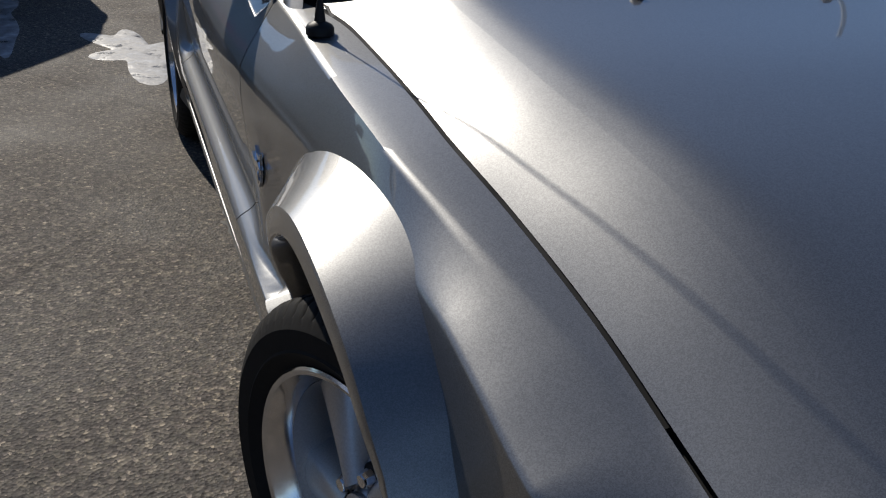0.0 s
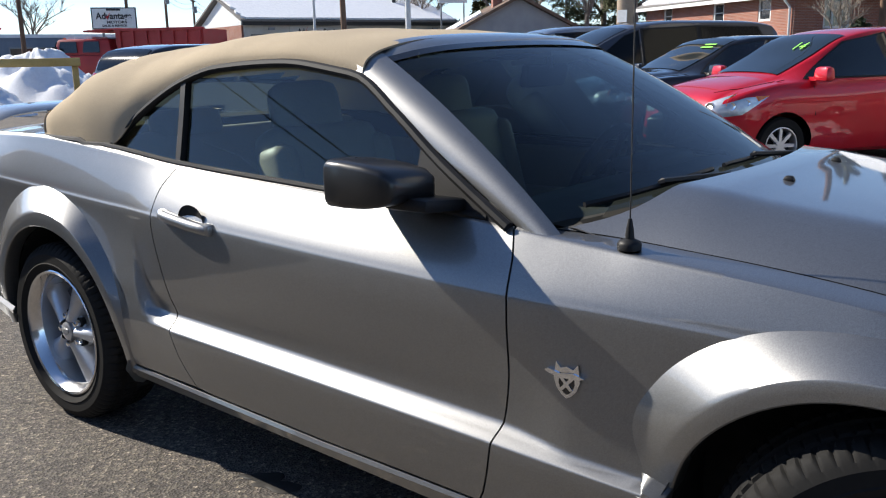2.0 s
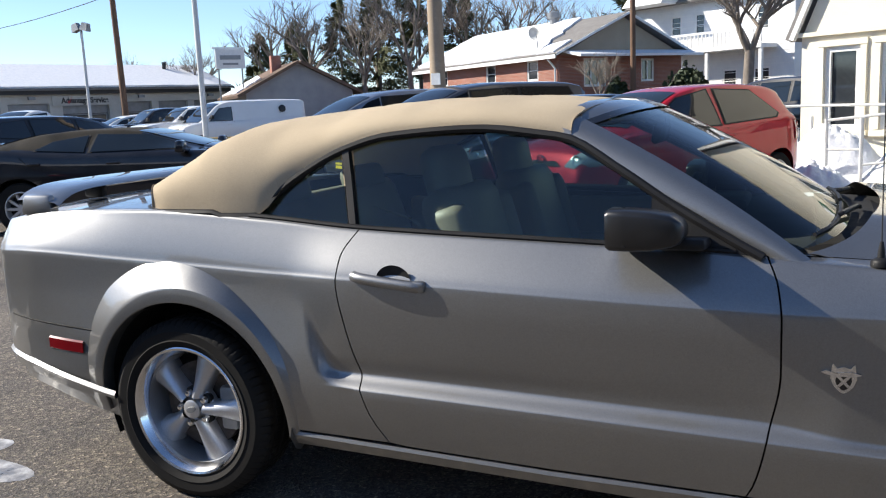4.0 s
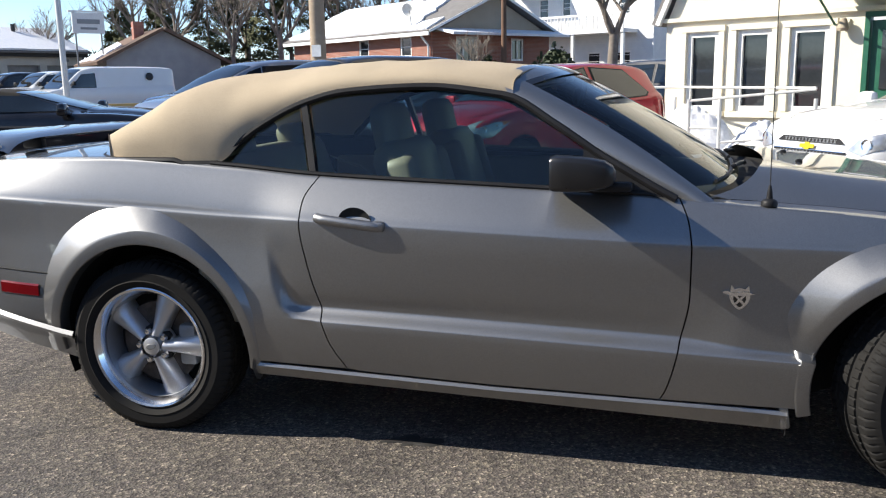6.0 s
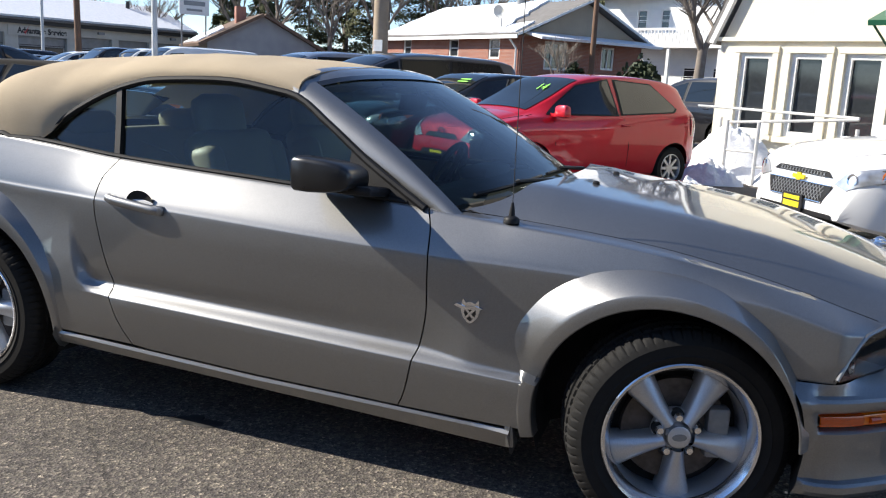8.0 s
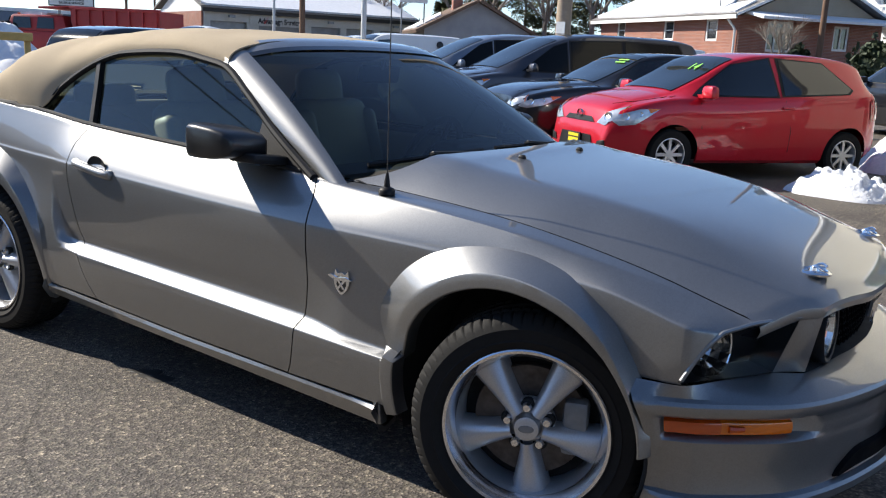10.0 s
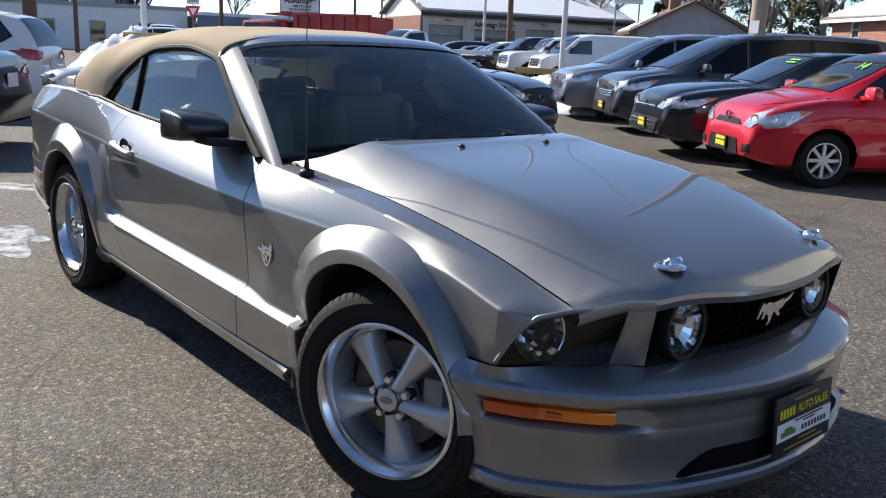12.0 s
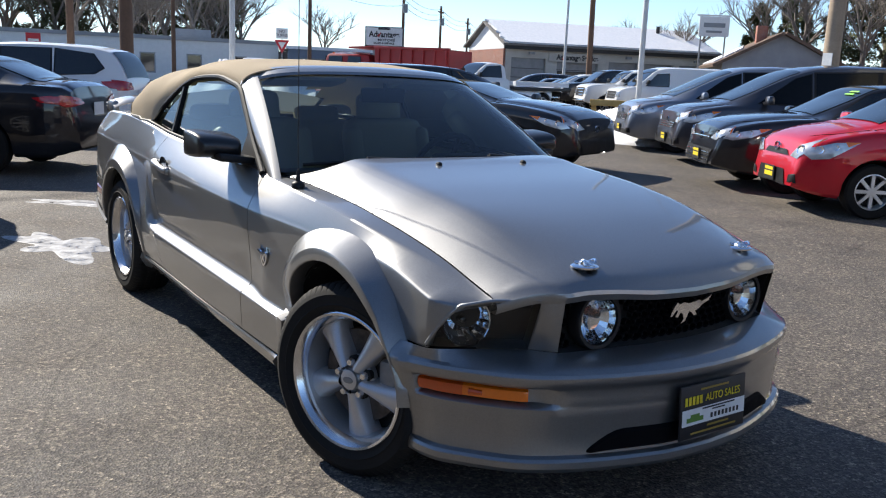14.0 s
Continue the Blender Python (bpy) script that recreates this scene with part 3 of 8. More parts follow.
# handrail in front of it
rail = thing("handrail", frame_at((-1.25, 11.5), (1.6, 10.2)), "white painted pipe handrail beside a snow pile", "railing")
for x, y in ((0.0, 0.0), (1.05, -0.4), (1.55, -0.4), (2.9, -0.2), (0.2, 1.0)):
    tube("post", [(x, y, 0.0), (x, y, 0.95)], 0.03, M["poleblanc"], rail)
tube("top_rail", [(-0.2, 0.9, 1.12), (0.2, 1.0, 1.12), (2.9, -0.2, 1.10)], 0.022, M["poleblanc"], rail)
tube("top_rail", [(1.05, -0.4, 0.78), (1.05, -0.4, 0.92), (2.9, -0.2, 1.08)], 0.022, M["poleblanc"], rail)
tube("mid_rail", [(1.05, -0.4, 0.50), (1.55, -0.4, 0.50), (1.55, -0.4, 0.92)], 0.02, M["poleblanc"], rail)
tube("mid_rail", [(1.55, -0.4, 0.28), (2.9, -0.2, 0.42)], 0.02, M["poleblanc"], rail)


def snow_mound(at, rx, ry, h, seed, label="lumpy mound of ploughed snow"):
    n, m = 72, 26
    P = []
    for i in range(n):
        a = 2 * math.pi * i / n
        row = []
        for j in range(m):
            f = j / (m - 1)
            k = 1 + 0.25 * noise.noise(Vector((math.cos(a) * 1.5, math.sin(a) * 1.5, seed)))
            x, y = rx * k * f * math.cos(a), ry * k * f * math.sin(a)
            z = h * (1 - f ** 1.8) * (1 + 0.5 * noise.noise(Vector((x * 1.3, y * 1.3, seed + 5)))) + 0.10 * noise.noise(Vector((x * 5, y * 5, seed))) * (1 - f) + 0.09 * abs(noise.noise(Vector((x * 8, y * 8, seed + 3)))) * (1 - f ** 4) + 0.06 * noise.noise(Vector((x * 17, y * 17, seed))) * (1 - f ** 3)
            row.append((x, y, max(z, 0.0) if f < 1 else -0.02))
        P.append(row)
    ob = grid_part("snow_mound", np.array(P), M["snow"], None, "", wrap=True, flip=True, sharp=180)
    ob.matrix_world = Matrix.Translation((at[0], at[1], 0))
    return tagged(ob, label, "snow")


snow_mound((-0.35, 11.35), 0.9, 0.7, 0.75, 1)
snow_mound((0.75, 10.6), 0.8, 0.45, 0.55, 2)
snow_mound((-0.6, 10.3), 0.5, 0.35, 0.32, 7)
snow_mound((-0.72, 7.35), 0.65, 0.38, 0.26, 3)
snow_mound((-24.0, 7.5), 3.2, 1.8, 1.25, 11, "tall mound of ploughed snow by the street")
snow_mound((-26.5, 11.5), 3.0, 2.0, 1.4, 12, "tall mound of ploughed snow by the street")
snow_mound((-30, 4.0), 4.0, 2.0, 1.2, 13, "tall mound of ploughed snow by the street")
snow_mound((-11.5, 12.8), 1.6, 0.8, 0.35, 15)
snow_mound((-20.0, 21.5), 2.4, 0.9, 0.4, 16)
snow_mound((-36, 14), 6.0, 2.2, 0.8, 17, "long bank of ploughed snow by the street")

# ---- red brick house ----
house = thing("brick_house", frame_at((-25.3, 52.4), (-13.1, 43.1)), "low red brick house with snow on its roof", "house")
L_, Wd, EV, RG = 15.3, 8.6, 3.95, 6.1
BW = [(2.3, 3.35, 2.78, 4.0 - 0.1), (8.0, 9.1, 2.70, 3.85), (12.3, 13.4, 2.66, 3.82)]
pierced("wall", L_, EV, BW, 0.3, M["brick"], house)
pierced("end_wall", Wd, EV, [(1.4, 3.0, 2.2, 3.75), (5.6, 6.6, 2.4, 3.7)], 0.3, M["brick"], house).matrix_local = Matrix.Translation((L_, 0.3, 0)) @ Matrix.Rotation(radians(90), 4, "Z")
box("back_wall", (L_, 0.3, EV), (L_ / 2, Wd + 0.3, EV / 2), M["brick"], house)
box("left_wall", (0.3, Wd, EV), (0.15, Wd / 2 + 0.2, EV / 2), M["brick"], house)
for a, b, c, d in BW:
    window_in(house, a, b, c, d, 0.06, 0.12, sash=True)
for a, b, c, d, m3 in ((1.4, 3.0, 2.2, 3.75, 2), (5.6, 6.6, 2.4, 3.7, 1)):
    wv = window_in(house, a, b, c, d, 0.06, 0.12, sash=False)
    wv.matrix_local = Matrix.Translation((L_, 0.3, 0)) @ Matrix.Rotation(radians(90), 4, "Z")
    for k in range(1, m3 + 1):
        box("mullion", (0.08, 0.06, d - c - 0.2), (a + (b - a) * k / (m3 + 1), 0.06, (c + d) / 2), M["whitetrim"], wv)
gable_end("gable", Wd + 0.3, EV, RG - 0.1, M["tanwall"], house, L_, 0.15)
slab("roof_front", [(-0.5, -0.55, EV - 0.1), (L_ + 0.45, -0.55, EV - 0.1), (L_ + 0.45, Wd / 2 + 0.3, RG), (-0.5, Wd / 2 + 0.3, RG)], 0.16, M["greyshingle"], house)
slab("roof_back", [(L_ + 0.45, Wd + 1.0, EV - 0.1), (-0.5, Wd + 1.0, EV - 0.1), (-0.5, Wd / 2 + 0.3, RG), (L_ + 0.45, Wd / 2 + 0.3, RG)], 0.16, M["greyshingle"], house)
slab("roof_snow", [(-0.4, -0.50, EV + 0.07), (L_ - 1.2, -0.50, EV + 0.07), (L_ - 3.2, Wd / 2 + 0.3, RG + 0.17), (-0.4, Wd / 2 + 0.3, RG + 0.17)], 0.14, M["snow"], house, 0.04, 2)
slab("roof_snow", [(L_ - 1.5, -0.50, EV + 0.07), (L_ + 0.2, -0.50, EV + 0.07), (L_ + 0.1, 0.9, EV + 0.75), (L_ - 1.6, 0.6, EV + 0.60)], 0.10, M["snow"], house, 0.05, 6)
box("fascia", (L_ + 0.9, 0.08, 0.20), (L_ / 2, -0.56, EV - 0.10), M["whitetrim"], house)
tube("gable_trim", [(L_ + 0.46, -0.55, EV), (L_ + 0.46, Wd / 2 + 0.3, RG + 0.08)], 0.09, M["whitetrim"], house, segs=4)
tube("gable_trim", [(L_ + 0.46, Wd + 1.0, EV), (L_ + 0.46, Wd / 2 + 0.3, RG + 0.08)], 0.09, M["whitetrim"], house, segs=4)
slab("porch_roof", [(L_ + 1.6, 0.2, 3.75), (L_ + 1.6, Wd + 0.6, 3.75), (L_ + 0.1, Wd + 0.6, 4.05), (L_ + 0.1, 0.2, 4.05)], 0.14, M["snow"], house)
tube("downpipe", [(L_ - 0.35, -0.5, EV - 0.2), (L_ - 0.2, -0.12, EV - 0.7), (L_ - 0.2, -0.10, 0.2)], 0.06, M["whitetrim"], house)
dish = new("satellite_dish")
dish.parent = house
turned("dish_bowl", [(0.0, -0.06), (0.2, -0.04), (0.38, 0.04)], M["poleblanc"], dish, segs=24, m=Matrix.Translation((L_ - 2.0, -0.1, EV + 1.3)) @ Matrix.Rotation(radians(200), 4, "Z") @ Matrix.Rotation(radians(-20), 4, "X"))
tube("dish_arm", [(L_ - 2.0, 0.1, EV + 0.5), (L_ - 2.0, 0.0, EV + 1.3)], 0.03, M["greymetal"], dish)
turned("roof_vent", [(0.0, 0.7), (0.4, 0.6), (0.4, 0.3), (0.25, 0.2), (0.25, -0.2)], M["greymetal"], house, segs=12, axis="z", m=Matrix.Translation((L_ - 6.0, Wd / 2, RG + 0.2)))

# ---- white two-storey house behind ----
wh = thing("white_house", frame_at((-12.8, 64.5), (-1.5, 58.0)), "white two-storey house with an upper balcony and snowy roof", "house")
WW = [(3.2, 4.2, 5.6, 7.2), (5.3, 6.2, 5.6, 7.2), (7.6, 8.8, 1.5, 3.2), (10.2, 11.2, 5.6, 7.2), (10.0, 11.3, 1.5, 3.2), (2.0, 3.2, 1.5, 3.2)]
pierced("wall", 13.0, 8.0, WW, 0.3, M["siding"], wh)
box("side_wall", (0.3, 9.0, 8.0), (12.85, 4.8, 4.0), M["siding"], wh)
for w_ in WW:
    window_in(wh, *w_, 0.05, 0.14, sash=True)
for z in np.arange(0.4, 8.0, 0.42):
    box("clapboard_line", (13.0, 0.02, 0.03), (6.5, -0.01, z), M["whitetrim"], wh)
slab("roof", [(-0.5, -0.6, 7.9), (13.5, -0.6, 7.9), (13.5, 5.0, 11.4), (-0.5, 5.0, 11.4)], 0.2, M["greyshingle"], wh)
slab("roof_snow", [(5.0, -0.5, 8.15), (13.4, -0.5, 8.15), (13.4, 3.6, 10.7), (4.0, 3.6, 10.7)], 0.15, M["snow"], wh, 0.05, 3)
gable_end("gable", 6.0, 8.0, 11.2, M["siding"], wh, 4.2, -2.4, 3.5).matrix_local = Matrix.Rotation(0, 4, "Z")
box("balcony_floor", (8.5, 1.8, 0.25), (7.5, -0.9, 4.5), M["siding"], wh)
for k in range(29):
    box("baluster", (0.07, 0.07, 0.95), (3.3 + k * 0.3, -1.75, 5.1), M["whitetrim"], wh)
box("balcony_rail", (8.6, 0.10, 0.10), (7.5, -1.75, 5.6), M["whitetrim"], wh)
box("balcony_snow", (8.6, 0.12, 0.06), (7.5, -1.75, 5.68), M["snow"], wh)
for x in (3.4, 7.5, 11.6):
    box("porch_post", (0.22, 0.22, 4.4), (x, -1.6, 2.2), M["whitetrim"], wh)

# ---- grey gabled shed ----
shed = thing("gabled_shed", frame_at((-36.3, 47.1), (-30.9, 52.5)), "grey gabled building with a brown roof and patches of snow", "building")
SW, SE, SR = 7.6, 3.0, 4.95
bm = bmesh.new()
fa = [bm.verts.new(p) for p in ((0, 0, 0), (SW, 0, 0), (SW, 0, SE), (SW / 2, 0, SR), (0, 0, SE))]
fb = [bm.verts.new((v.co.x, 9.0, v.co.z)) for v in fa]
bm.faces.new(fa)
bm.faces.new(fb[::-1])
for k in range(5):
    bm.faces.new([fa[k], fb[k], fb[(k + 1) % 5], fa[(k + 1) % 5]])
bmesh.ops.recalc_face_normals(bm, faces=bm.faces)
from_bm("wall", bm, M["greywall"], shed, smooth_faces=False)
sl = (SR - SE) / (SW / 2)
slab("roof", [(-0.6, -0.5, SE - 0.6 * sl + 0.02), (-0.6, 9.3, SE - 0.6 * sl + 0.02), (SW / 2, 9.3, SR + 0.02), (SW / 2, -0.5, SR + 0.02)], 0.2, M["shingle"], shed)
slab("roof", [(SW + 0.6, 9.3, SE - 0.6 * sl + 0.02), (SW + 0.6, -0.5, SE - 0.6 * sl + 0.02), (SW / 2, -0.5, SR + 0.02), (SW / 2, 9.3, SR + 0.02)], 0.2, M["shingle"], shed)
slab("roof_snow", [(-0.4, 1.2, SE - 0.4 * sl + 0.2), (-0.4, 9.0, SE - 0.4 * sl + 0.2), (SW / 2 - 1.3, 8.5, SR - 1.3 * sl + 0.22), (SW / 2 - 2.2, 2.5, SR - 2.2 * sl + 0.22)], 0.12, M["snow"], shed, 0.08, 5)
box("chimney", (0.7, 0.7, 1.3), (SW / 2 - 1.0, 3.0, SR + 0.1), M["brick"], shed)
# roof billboard
bb_ = thing("roof_sign", frame_at((-38.9, 47.5), (-37.7, 49.2)), "white board sign on two thin posts", "sign")
for x in (0.2, 1.9):
    tube("post", [(x, 0.1, 0.0), (x, 0.1, 6.3)], 0.06, M["greymetal"], bb_)
box("board", (2.1, 0.10, 1.35), (1.05, 0.0, 5.5), M["platewhite"], bb_)
box("print_bar", (1.5, 0.02, 0.30), (1.05, -0.065, 5.6), M["greymetal"], bb_)
box("print_bar", (1.1, 0.02, 0.15), (1.05, -0.065, 5.15), M["greymetal"], bb_)
box("cap_bar", (2.4, 0.14, 0.10), (1.0, 0.0, 6.25), M["whitetrim"], bb_)

# ---- long service garage ----
gar = thing("service_garage", frame_at((-55.4, 43.5), (-49.0, 61.9)), "long low service garage with a snow-covered roof and dark doors", "building")
GL, GE, GR = 19.5, 4.05, 6.1
GH = [(0.5, 3.6, 0.0, 3.1), (4.6, 8.4, 0.0, 3.0), (9.4, 12.2, 0.0, 3.1), (12.8, 15.6, 0.0, 3.1), (16.2, 19.0, 0.0, 3.1)]
pierced("wall", GL, GE, GH, 0.3, M["creamwall"], gar)
for k, h in enumerate(GH):
    dr = box("garage_door", (h[1] - h[0] + 0.1, 0.08, 3.2), ((h[0] + h[1]) / 2, 0.36, 1.6), M["greymetal"], gar)
    for z in (0.75, 1.5, 2.25):
        box("door_groove", (h[1] - h[0], 0.02, 0.05), ((h[0] + h[1]) / 2, 0.312, z), M["signblack"], dr)
    if k:
        box("door_window", (h[1] - h[0] - 0.4, 0.02, 0.5), ((h[0] + h[1]) / 2, 0.312, 1.9), M["houseglass"], dr)
box("eave_shadow_board", (GL + 0.6, 0.25, 0.35), (GL / 2, -0.35, GE - 0.1), M["signblack"], gar)
box("end_wall", (0.3, 10.0, GE - 0.25), (-0.02, 5.2, (GE - 0.25) / 2), M["brick"], gar)
box("end_wall_top", (0.3, 10.0, 0.25), (-0.02, 5.2, GE - 0.125), M["siding"], gar)
gable_end("gable", 10.3, GE, GR - 0.1, M["siding"], gar, 0.12, 0.1)
slab("roof", [(-0.5, -0.7, GE), (GL + 0.5, -0.7, GE), (GL + 0.5, 5.2, GR), (-0.5, 5.2, GR)], 0.16, M["greyshingle"], gar)
slab("roof", [(GL + 0.5, 11.1, GE), (-0.5, 11.1, GE), (-0.5, 5.2, GR), (GL + 0.5, 5.2, GR)], 0.16, M["greyshingle"], gar)
slab("roof_snow", [(-0.4, -0.65, GE + 0.17), (GL + 0.4, -0.65, GE + 0.17), (GL + 0.4, 5.2, GR + 0.17), (-0.4, 5.2, GR + 0.17)], 0.16, M["snow"], gar, 0.02, 8)
box("sign_board", (5.2, 0.08, 0.74), (6.4, -0.10, 3.28), M["creamwall"], gar)
text_part("sign_words", "Advantage Service", 0.60, Matrix.Translation((6.4, -0.16, 3.28)) @ Matrix.Rotation(radians(90), 4, "X"), M["signblack"], gar, 0.01, squeeze=0.86, bold=0.022)
from_bm("check_mark", flat_shape([(0.0, 0.0), (0.13, -0.26), (0.46, 0.44), (0.15, -0.06)], 0.012, Matrix.Translation((4.95, -0.175, 3.28)) @ Matrix.Rotation(radians(90), 4, "X")), M["signred"], gar, smooth_faces=False)
for x in (2.1, 11.0, 17.6):
    box("wall_lamp", (0.5, 0.25, 0.2), (x, -0.5, GE - 0.55), M["greymetal"], gar)
tube("vent_pipe", [(16.0, 4.0, GR - 0.6), (16.0, 4.0, GR + 0.5)], 0.18, M["signblack"], gar)

# ---- low white building across the street ----
low = thing("low_building", frame_at((-72.5, 5.0), (-66.5, 28.0)), "long low white building across the street", "building")
LH = [(2 + 3.6 * k, 3.2 + 3.6 * k, 0.6, 2.2) for k in range(6)]
pierced("wall", 23.8, 3.25, LH, 0.3, M["whitetrim"], low)
for h in LH:
    window_in(low, *h, 0.05, 0.1, mat="greymetal")
box("parapet", (24.2, 0.5, 0.3), (11.9, 0.1, 3.4), M["greywall"], low)
box("roof_slab", (23.8, 12, 0.2), (11.9, 6.2, 3.2), M["snow"], low)
box("roof_unit", (3.0, 2.0, 0.9), (17, 3.0, 3.8), M["greywall"], low)
low2 = thing("low_building", frame_at((-64.5, 28.0), (-60.0, 42.0)), "long low blue-grey building across the street", "building")
pierced("wall", 14.5, 3.0, [(1, 5, 0.5, 2.3), (6, 9, 0.4, 2.3), (10.5, 13, 0.4, 2.3)], 0.3, M["bluewall"], low2)
for h in ((1, 5, 0.5, 2.3), (6, 9, 0.4, 2.3), (10.5, 13, 0.4, 2.3)):
    window_in(low2, *h, 0.05, 0.1, mat="greymetal")
box("roof_slab", (14.8, 9, 0.25), (7.2, 4.4, 3.1), M["snow"], low2)
# tan one: unseen, added so the car side reflects a dark wall
for p, q, sz, mt, lb, seed in (((-3.5, 75), (16, 66), (22, 7.0), "siding", "pale two-storey house behind the trees", 1), ((-110, -30), (-100, 2), (30, 6.0), "greywall", "grey two-storey building far across the street", 2), ((34, 30), (30, 8), (20, 5.0), "brick", "brick building beside the lot", 4), ((22, -15), (-18, -19), (40, 5.5), "tanwall", "unseen tan building opposite the lot, added to darken the car's reflections", 5)):
    fb_ = thing("far_house", frame_at(p, q), lb, "house")
    ln = math.hypot(q[0] - p[0], q[1] - p[1])
    hs = [(2 + 3.2 * k, 3.3 + 3.2 * k, z0, z0 + 1.4) for k in range(int((ln - 3) / 3.2)) for z0 in ((0.9, 3.6) if sz[1] > 5.2 else (1.2,))]
    pierced("wall", ln, sz[1], hs, 0.3, M[mt], fb_)
    for h in hs:
        window_in(fb_, *h, 0.06, 0.1)
    slab("roof", [(-0.5, -0.6, sz[1]), (ln + 0.5, -0.6, sz[1]), (ln + 0.5, 4.5, sz[1] + 2.4), (-0.5, 4.5, sz[1] + 2.4)], 0.2, M["snow"], fb_)
    slab("roof", [(ln + 0.5, 9.6, sz[1]), (-0.5, 9.6, sz[1]), (-0.5, 4.5, sz[1] + 2.4), (ln + 0.5, 4.5, sz[1] + 2.4)], 0.2, M["snow"], fb_)
    box("back_wall", (ln, 0.3, sz[1]), (ln / 2, 9.0, sz[1] / 2), M[mt], fb_)

# ---- poles, lamps, signs ----
def pole(name, at, r, h, mat, label, category="pole", taper=0.75, lean=(0, 0)):
    ob = thing(name, Matrix.Translation((at[0], at[1], 0)), label, category)
    tube("shaft", [(0, 0, -0.05), (lean[0] * 0.5, lean[1] * 0.5, h / 2), (lean[0], lean[1], h)], r, mat, ob, segs=12, taper=taper)
    return ob


p = pole("utility_pole", (-8.61, 15.5), 0.19, 10.5, M["wood"], "weathered pale wooden utility pole with small number tags")
box("tag", (0.22, 0.02, 0.26), (0.03, -0.19, 2.02), M["platewhite"], p)
pole("flag_pole", (-21.45, 23.38), 0.11, 11, M["poleblanc"], "white painted metal pole")
p = pole("lamp_pole", (-31.47, 30.24), 0.16, 8.0, M["darkwood"], "dark brown wooden pole with floodlights", "pole", 0.8, (-0.25, 0.1))
p = pole("lamp_pole", (-36.5, 33.0), 0.09, 6.5, M["poleblanc"], "grey metal pole with twin floodlights", "street lamp")
for s_ in (-1, 1):
    box("floodlight", (0.5, 0.35, 0.4), (s_ * 0.32, 0, 6.5), M["greymetal"], p, rot=Matrix.Rotation(s_ * 0.3, 4, "Y"), taper=(0.7, 0.7))
pole("utility_pole", (-9.35, 44.2), 0.16, 12, M["darkwood"], "brown wooden utility pole beside the brick house")
pole("utility_pole", (-22.8, 4.4), 0.19, 11, M["darkwood"], "thick dark wooden utility pole by the street")
pole("flag_pole", (-25.64, 8.52), 0.10, 9, M["poleblanc"], "white painted metal pole")
pole("utility_pole", (-34.0, 5.2), 0.15, 10, M["darkwood"], "dark wooden utility pole by the street")
far_poles = [(-51.7, 23.8), (-60.5, 36.5), (-72, 48), (-84, 60), (-98, 74), (-56, 16)]
for k, (x, y) in enumerate(far_poles):
    p = pole("utility_pole", (x, y), 0.15, 8.2, M["darkwood"], "distant wooden utility pole with a crossarm")
    box("crossarm", (0.12, 2.0, 0.12), (0, 0, 7.6), M["darkwood"], p, rot=Matrix.Rotation(0.7, 4, "Z"))
    tube("transformer", [(0.3, 0, 6.3), (0.3, 0, 7.0)], 0.2, M["greymetal"], p)


def wire(a, b, sag, r=0.02):
    pts = [(a[0] + (b[0] - a[0]) * t, a[1] + (b[1] - a[1]) * t, a[2] + (b[2] - a[2]) * t - sag * 4 * t * (1 - t)) for t in np.linspace(0, 1, 14)]
    ob = tube("overhead_wire", pts, r, M["cable"], None, segs=4)
    tagged(ob, "black overhead wire strung between poles", "wire", "overhead wires")


for z in (7.9, 7.4, 6.9):
    for (a, b) in zip(far_poles[:5], far_poles[1:5]):
        wire((a[0], a[1], z), (b[0], b[1], z), 0.5)
    wire((-22.8, 4.4, z + 1.4), (-51.7, 23.8, z), 0.8)
wire((-22.8, 4.4, 9.6), (-31.47, 30.24, 7.6), 0.5)
wire((-31.47, 30.24, 7.2), (-8.61, 15.5, 9.4), 0.7)
wire((-60.5, 36.5, 7.6), (-31.47, 30.24, 7.5), 0.8)
wire((-8.61, 15.5, 9.8), (-9.35, 44.2, 9.5), 0.6)
wire((-22.8, 4.4, 10.4), (-14.0, -22.0, 9.0), 0.5)
wire((-22.8, 4.4, 9.9), (-14.0, -22.0, 8.5), 0.5)

sg = thing("business_sign", frame_at((-43.0, 23.2), (-41.6, 24.95)), "white business sign board with black and red lettering on a post", "sign")
box("board", (2.25, 0.16, 1.12), (1.12, 0.0, 3.42), M["signblack"], sg)
box("face", (2.13, 0.02, 1.0), (1.12, -0.09, 3.42), M["platewhite"], sg)
RX = Matrix.Rotation(radians(90), 4, "X")
text_part("sign_words", "Advantage", 0.46, Matrix.Translation((1.12, -0.105, 3.53)) @ RX, M["signblack"], sg, 0.006, squeeze=0.92, bold=0.014)
text_part("sign_words", "MOTORS", 0.19, Matrix.Translation((1.25, -0.105, 3.22)) @ RX, M["signblack"], sg, 0.006, squeeze=1.3, bold=0.006)
text_part("sign_words", "SALES & SERVICE", 0.15, Matrix.Translation((1.12, -0.105, 3.04)) @ RX, M["signblack"], sg, 0.006, squeeze=1.1, bold=0.006)
from_bm("check_mark", flat_shape([(0.0, 0.0), (0.09, -0.14), (0.28, 0.26), (0.10, 0.02)], 0.012, Matrix.Translation((0.70, -0.115, 3.50)) @ RX), M["signred"], sg, smooth_faces=False)
box("print_bar", (0.7, 0.02, 0.10), (1.12, -0.11, 3.86), M["signblack"], sg)
for x in (0.5, 1.7):
    tube("post", [(x, 0.1, 0), (x, 0.1, 3.0)], 0.07, M["greymetal"], sg)

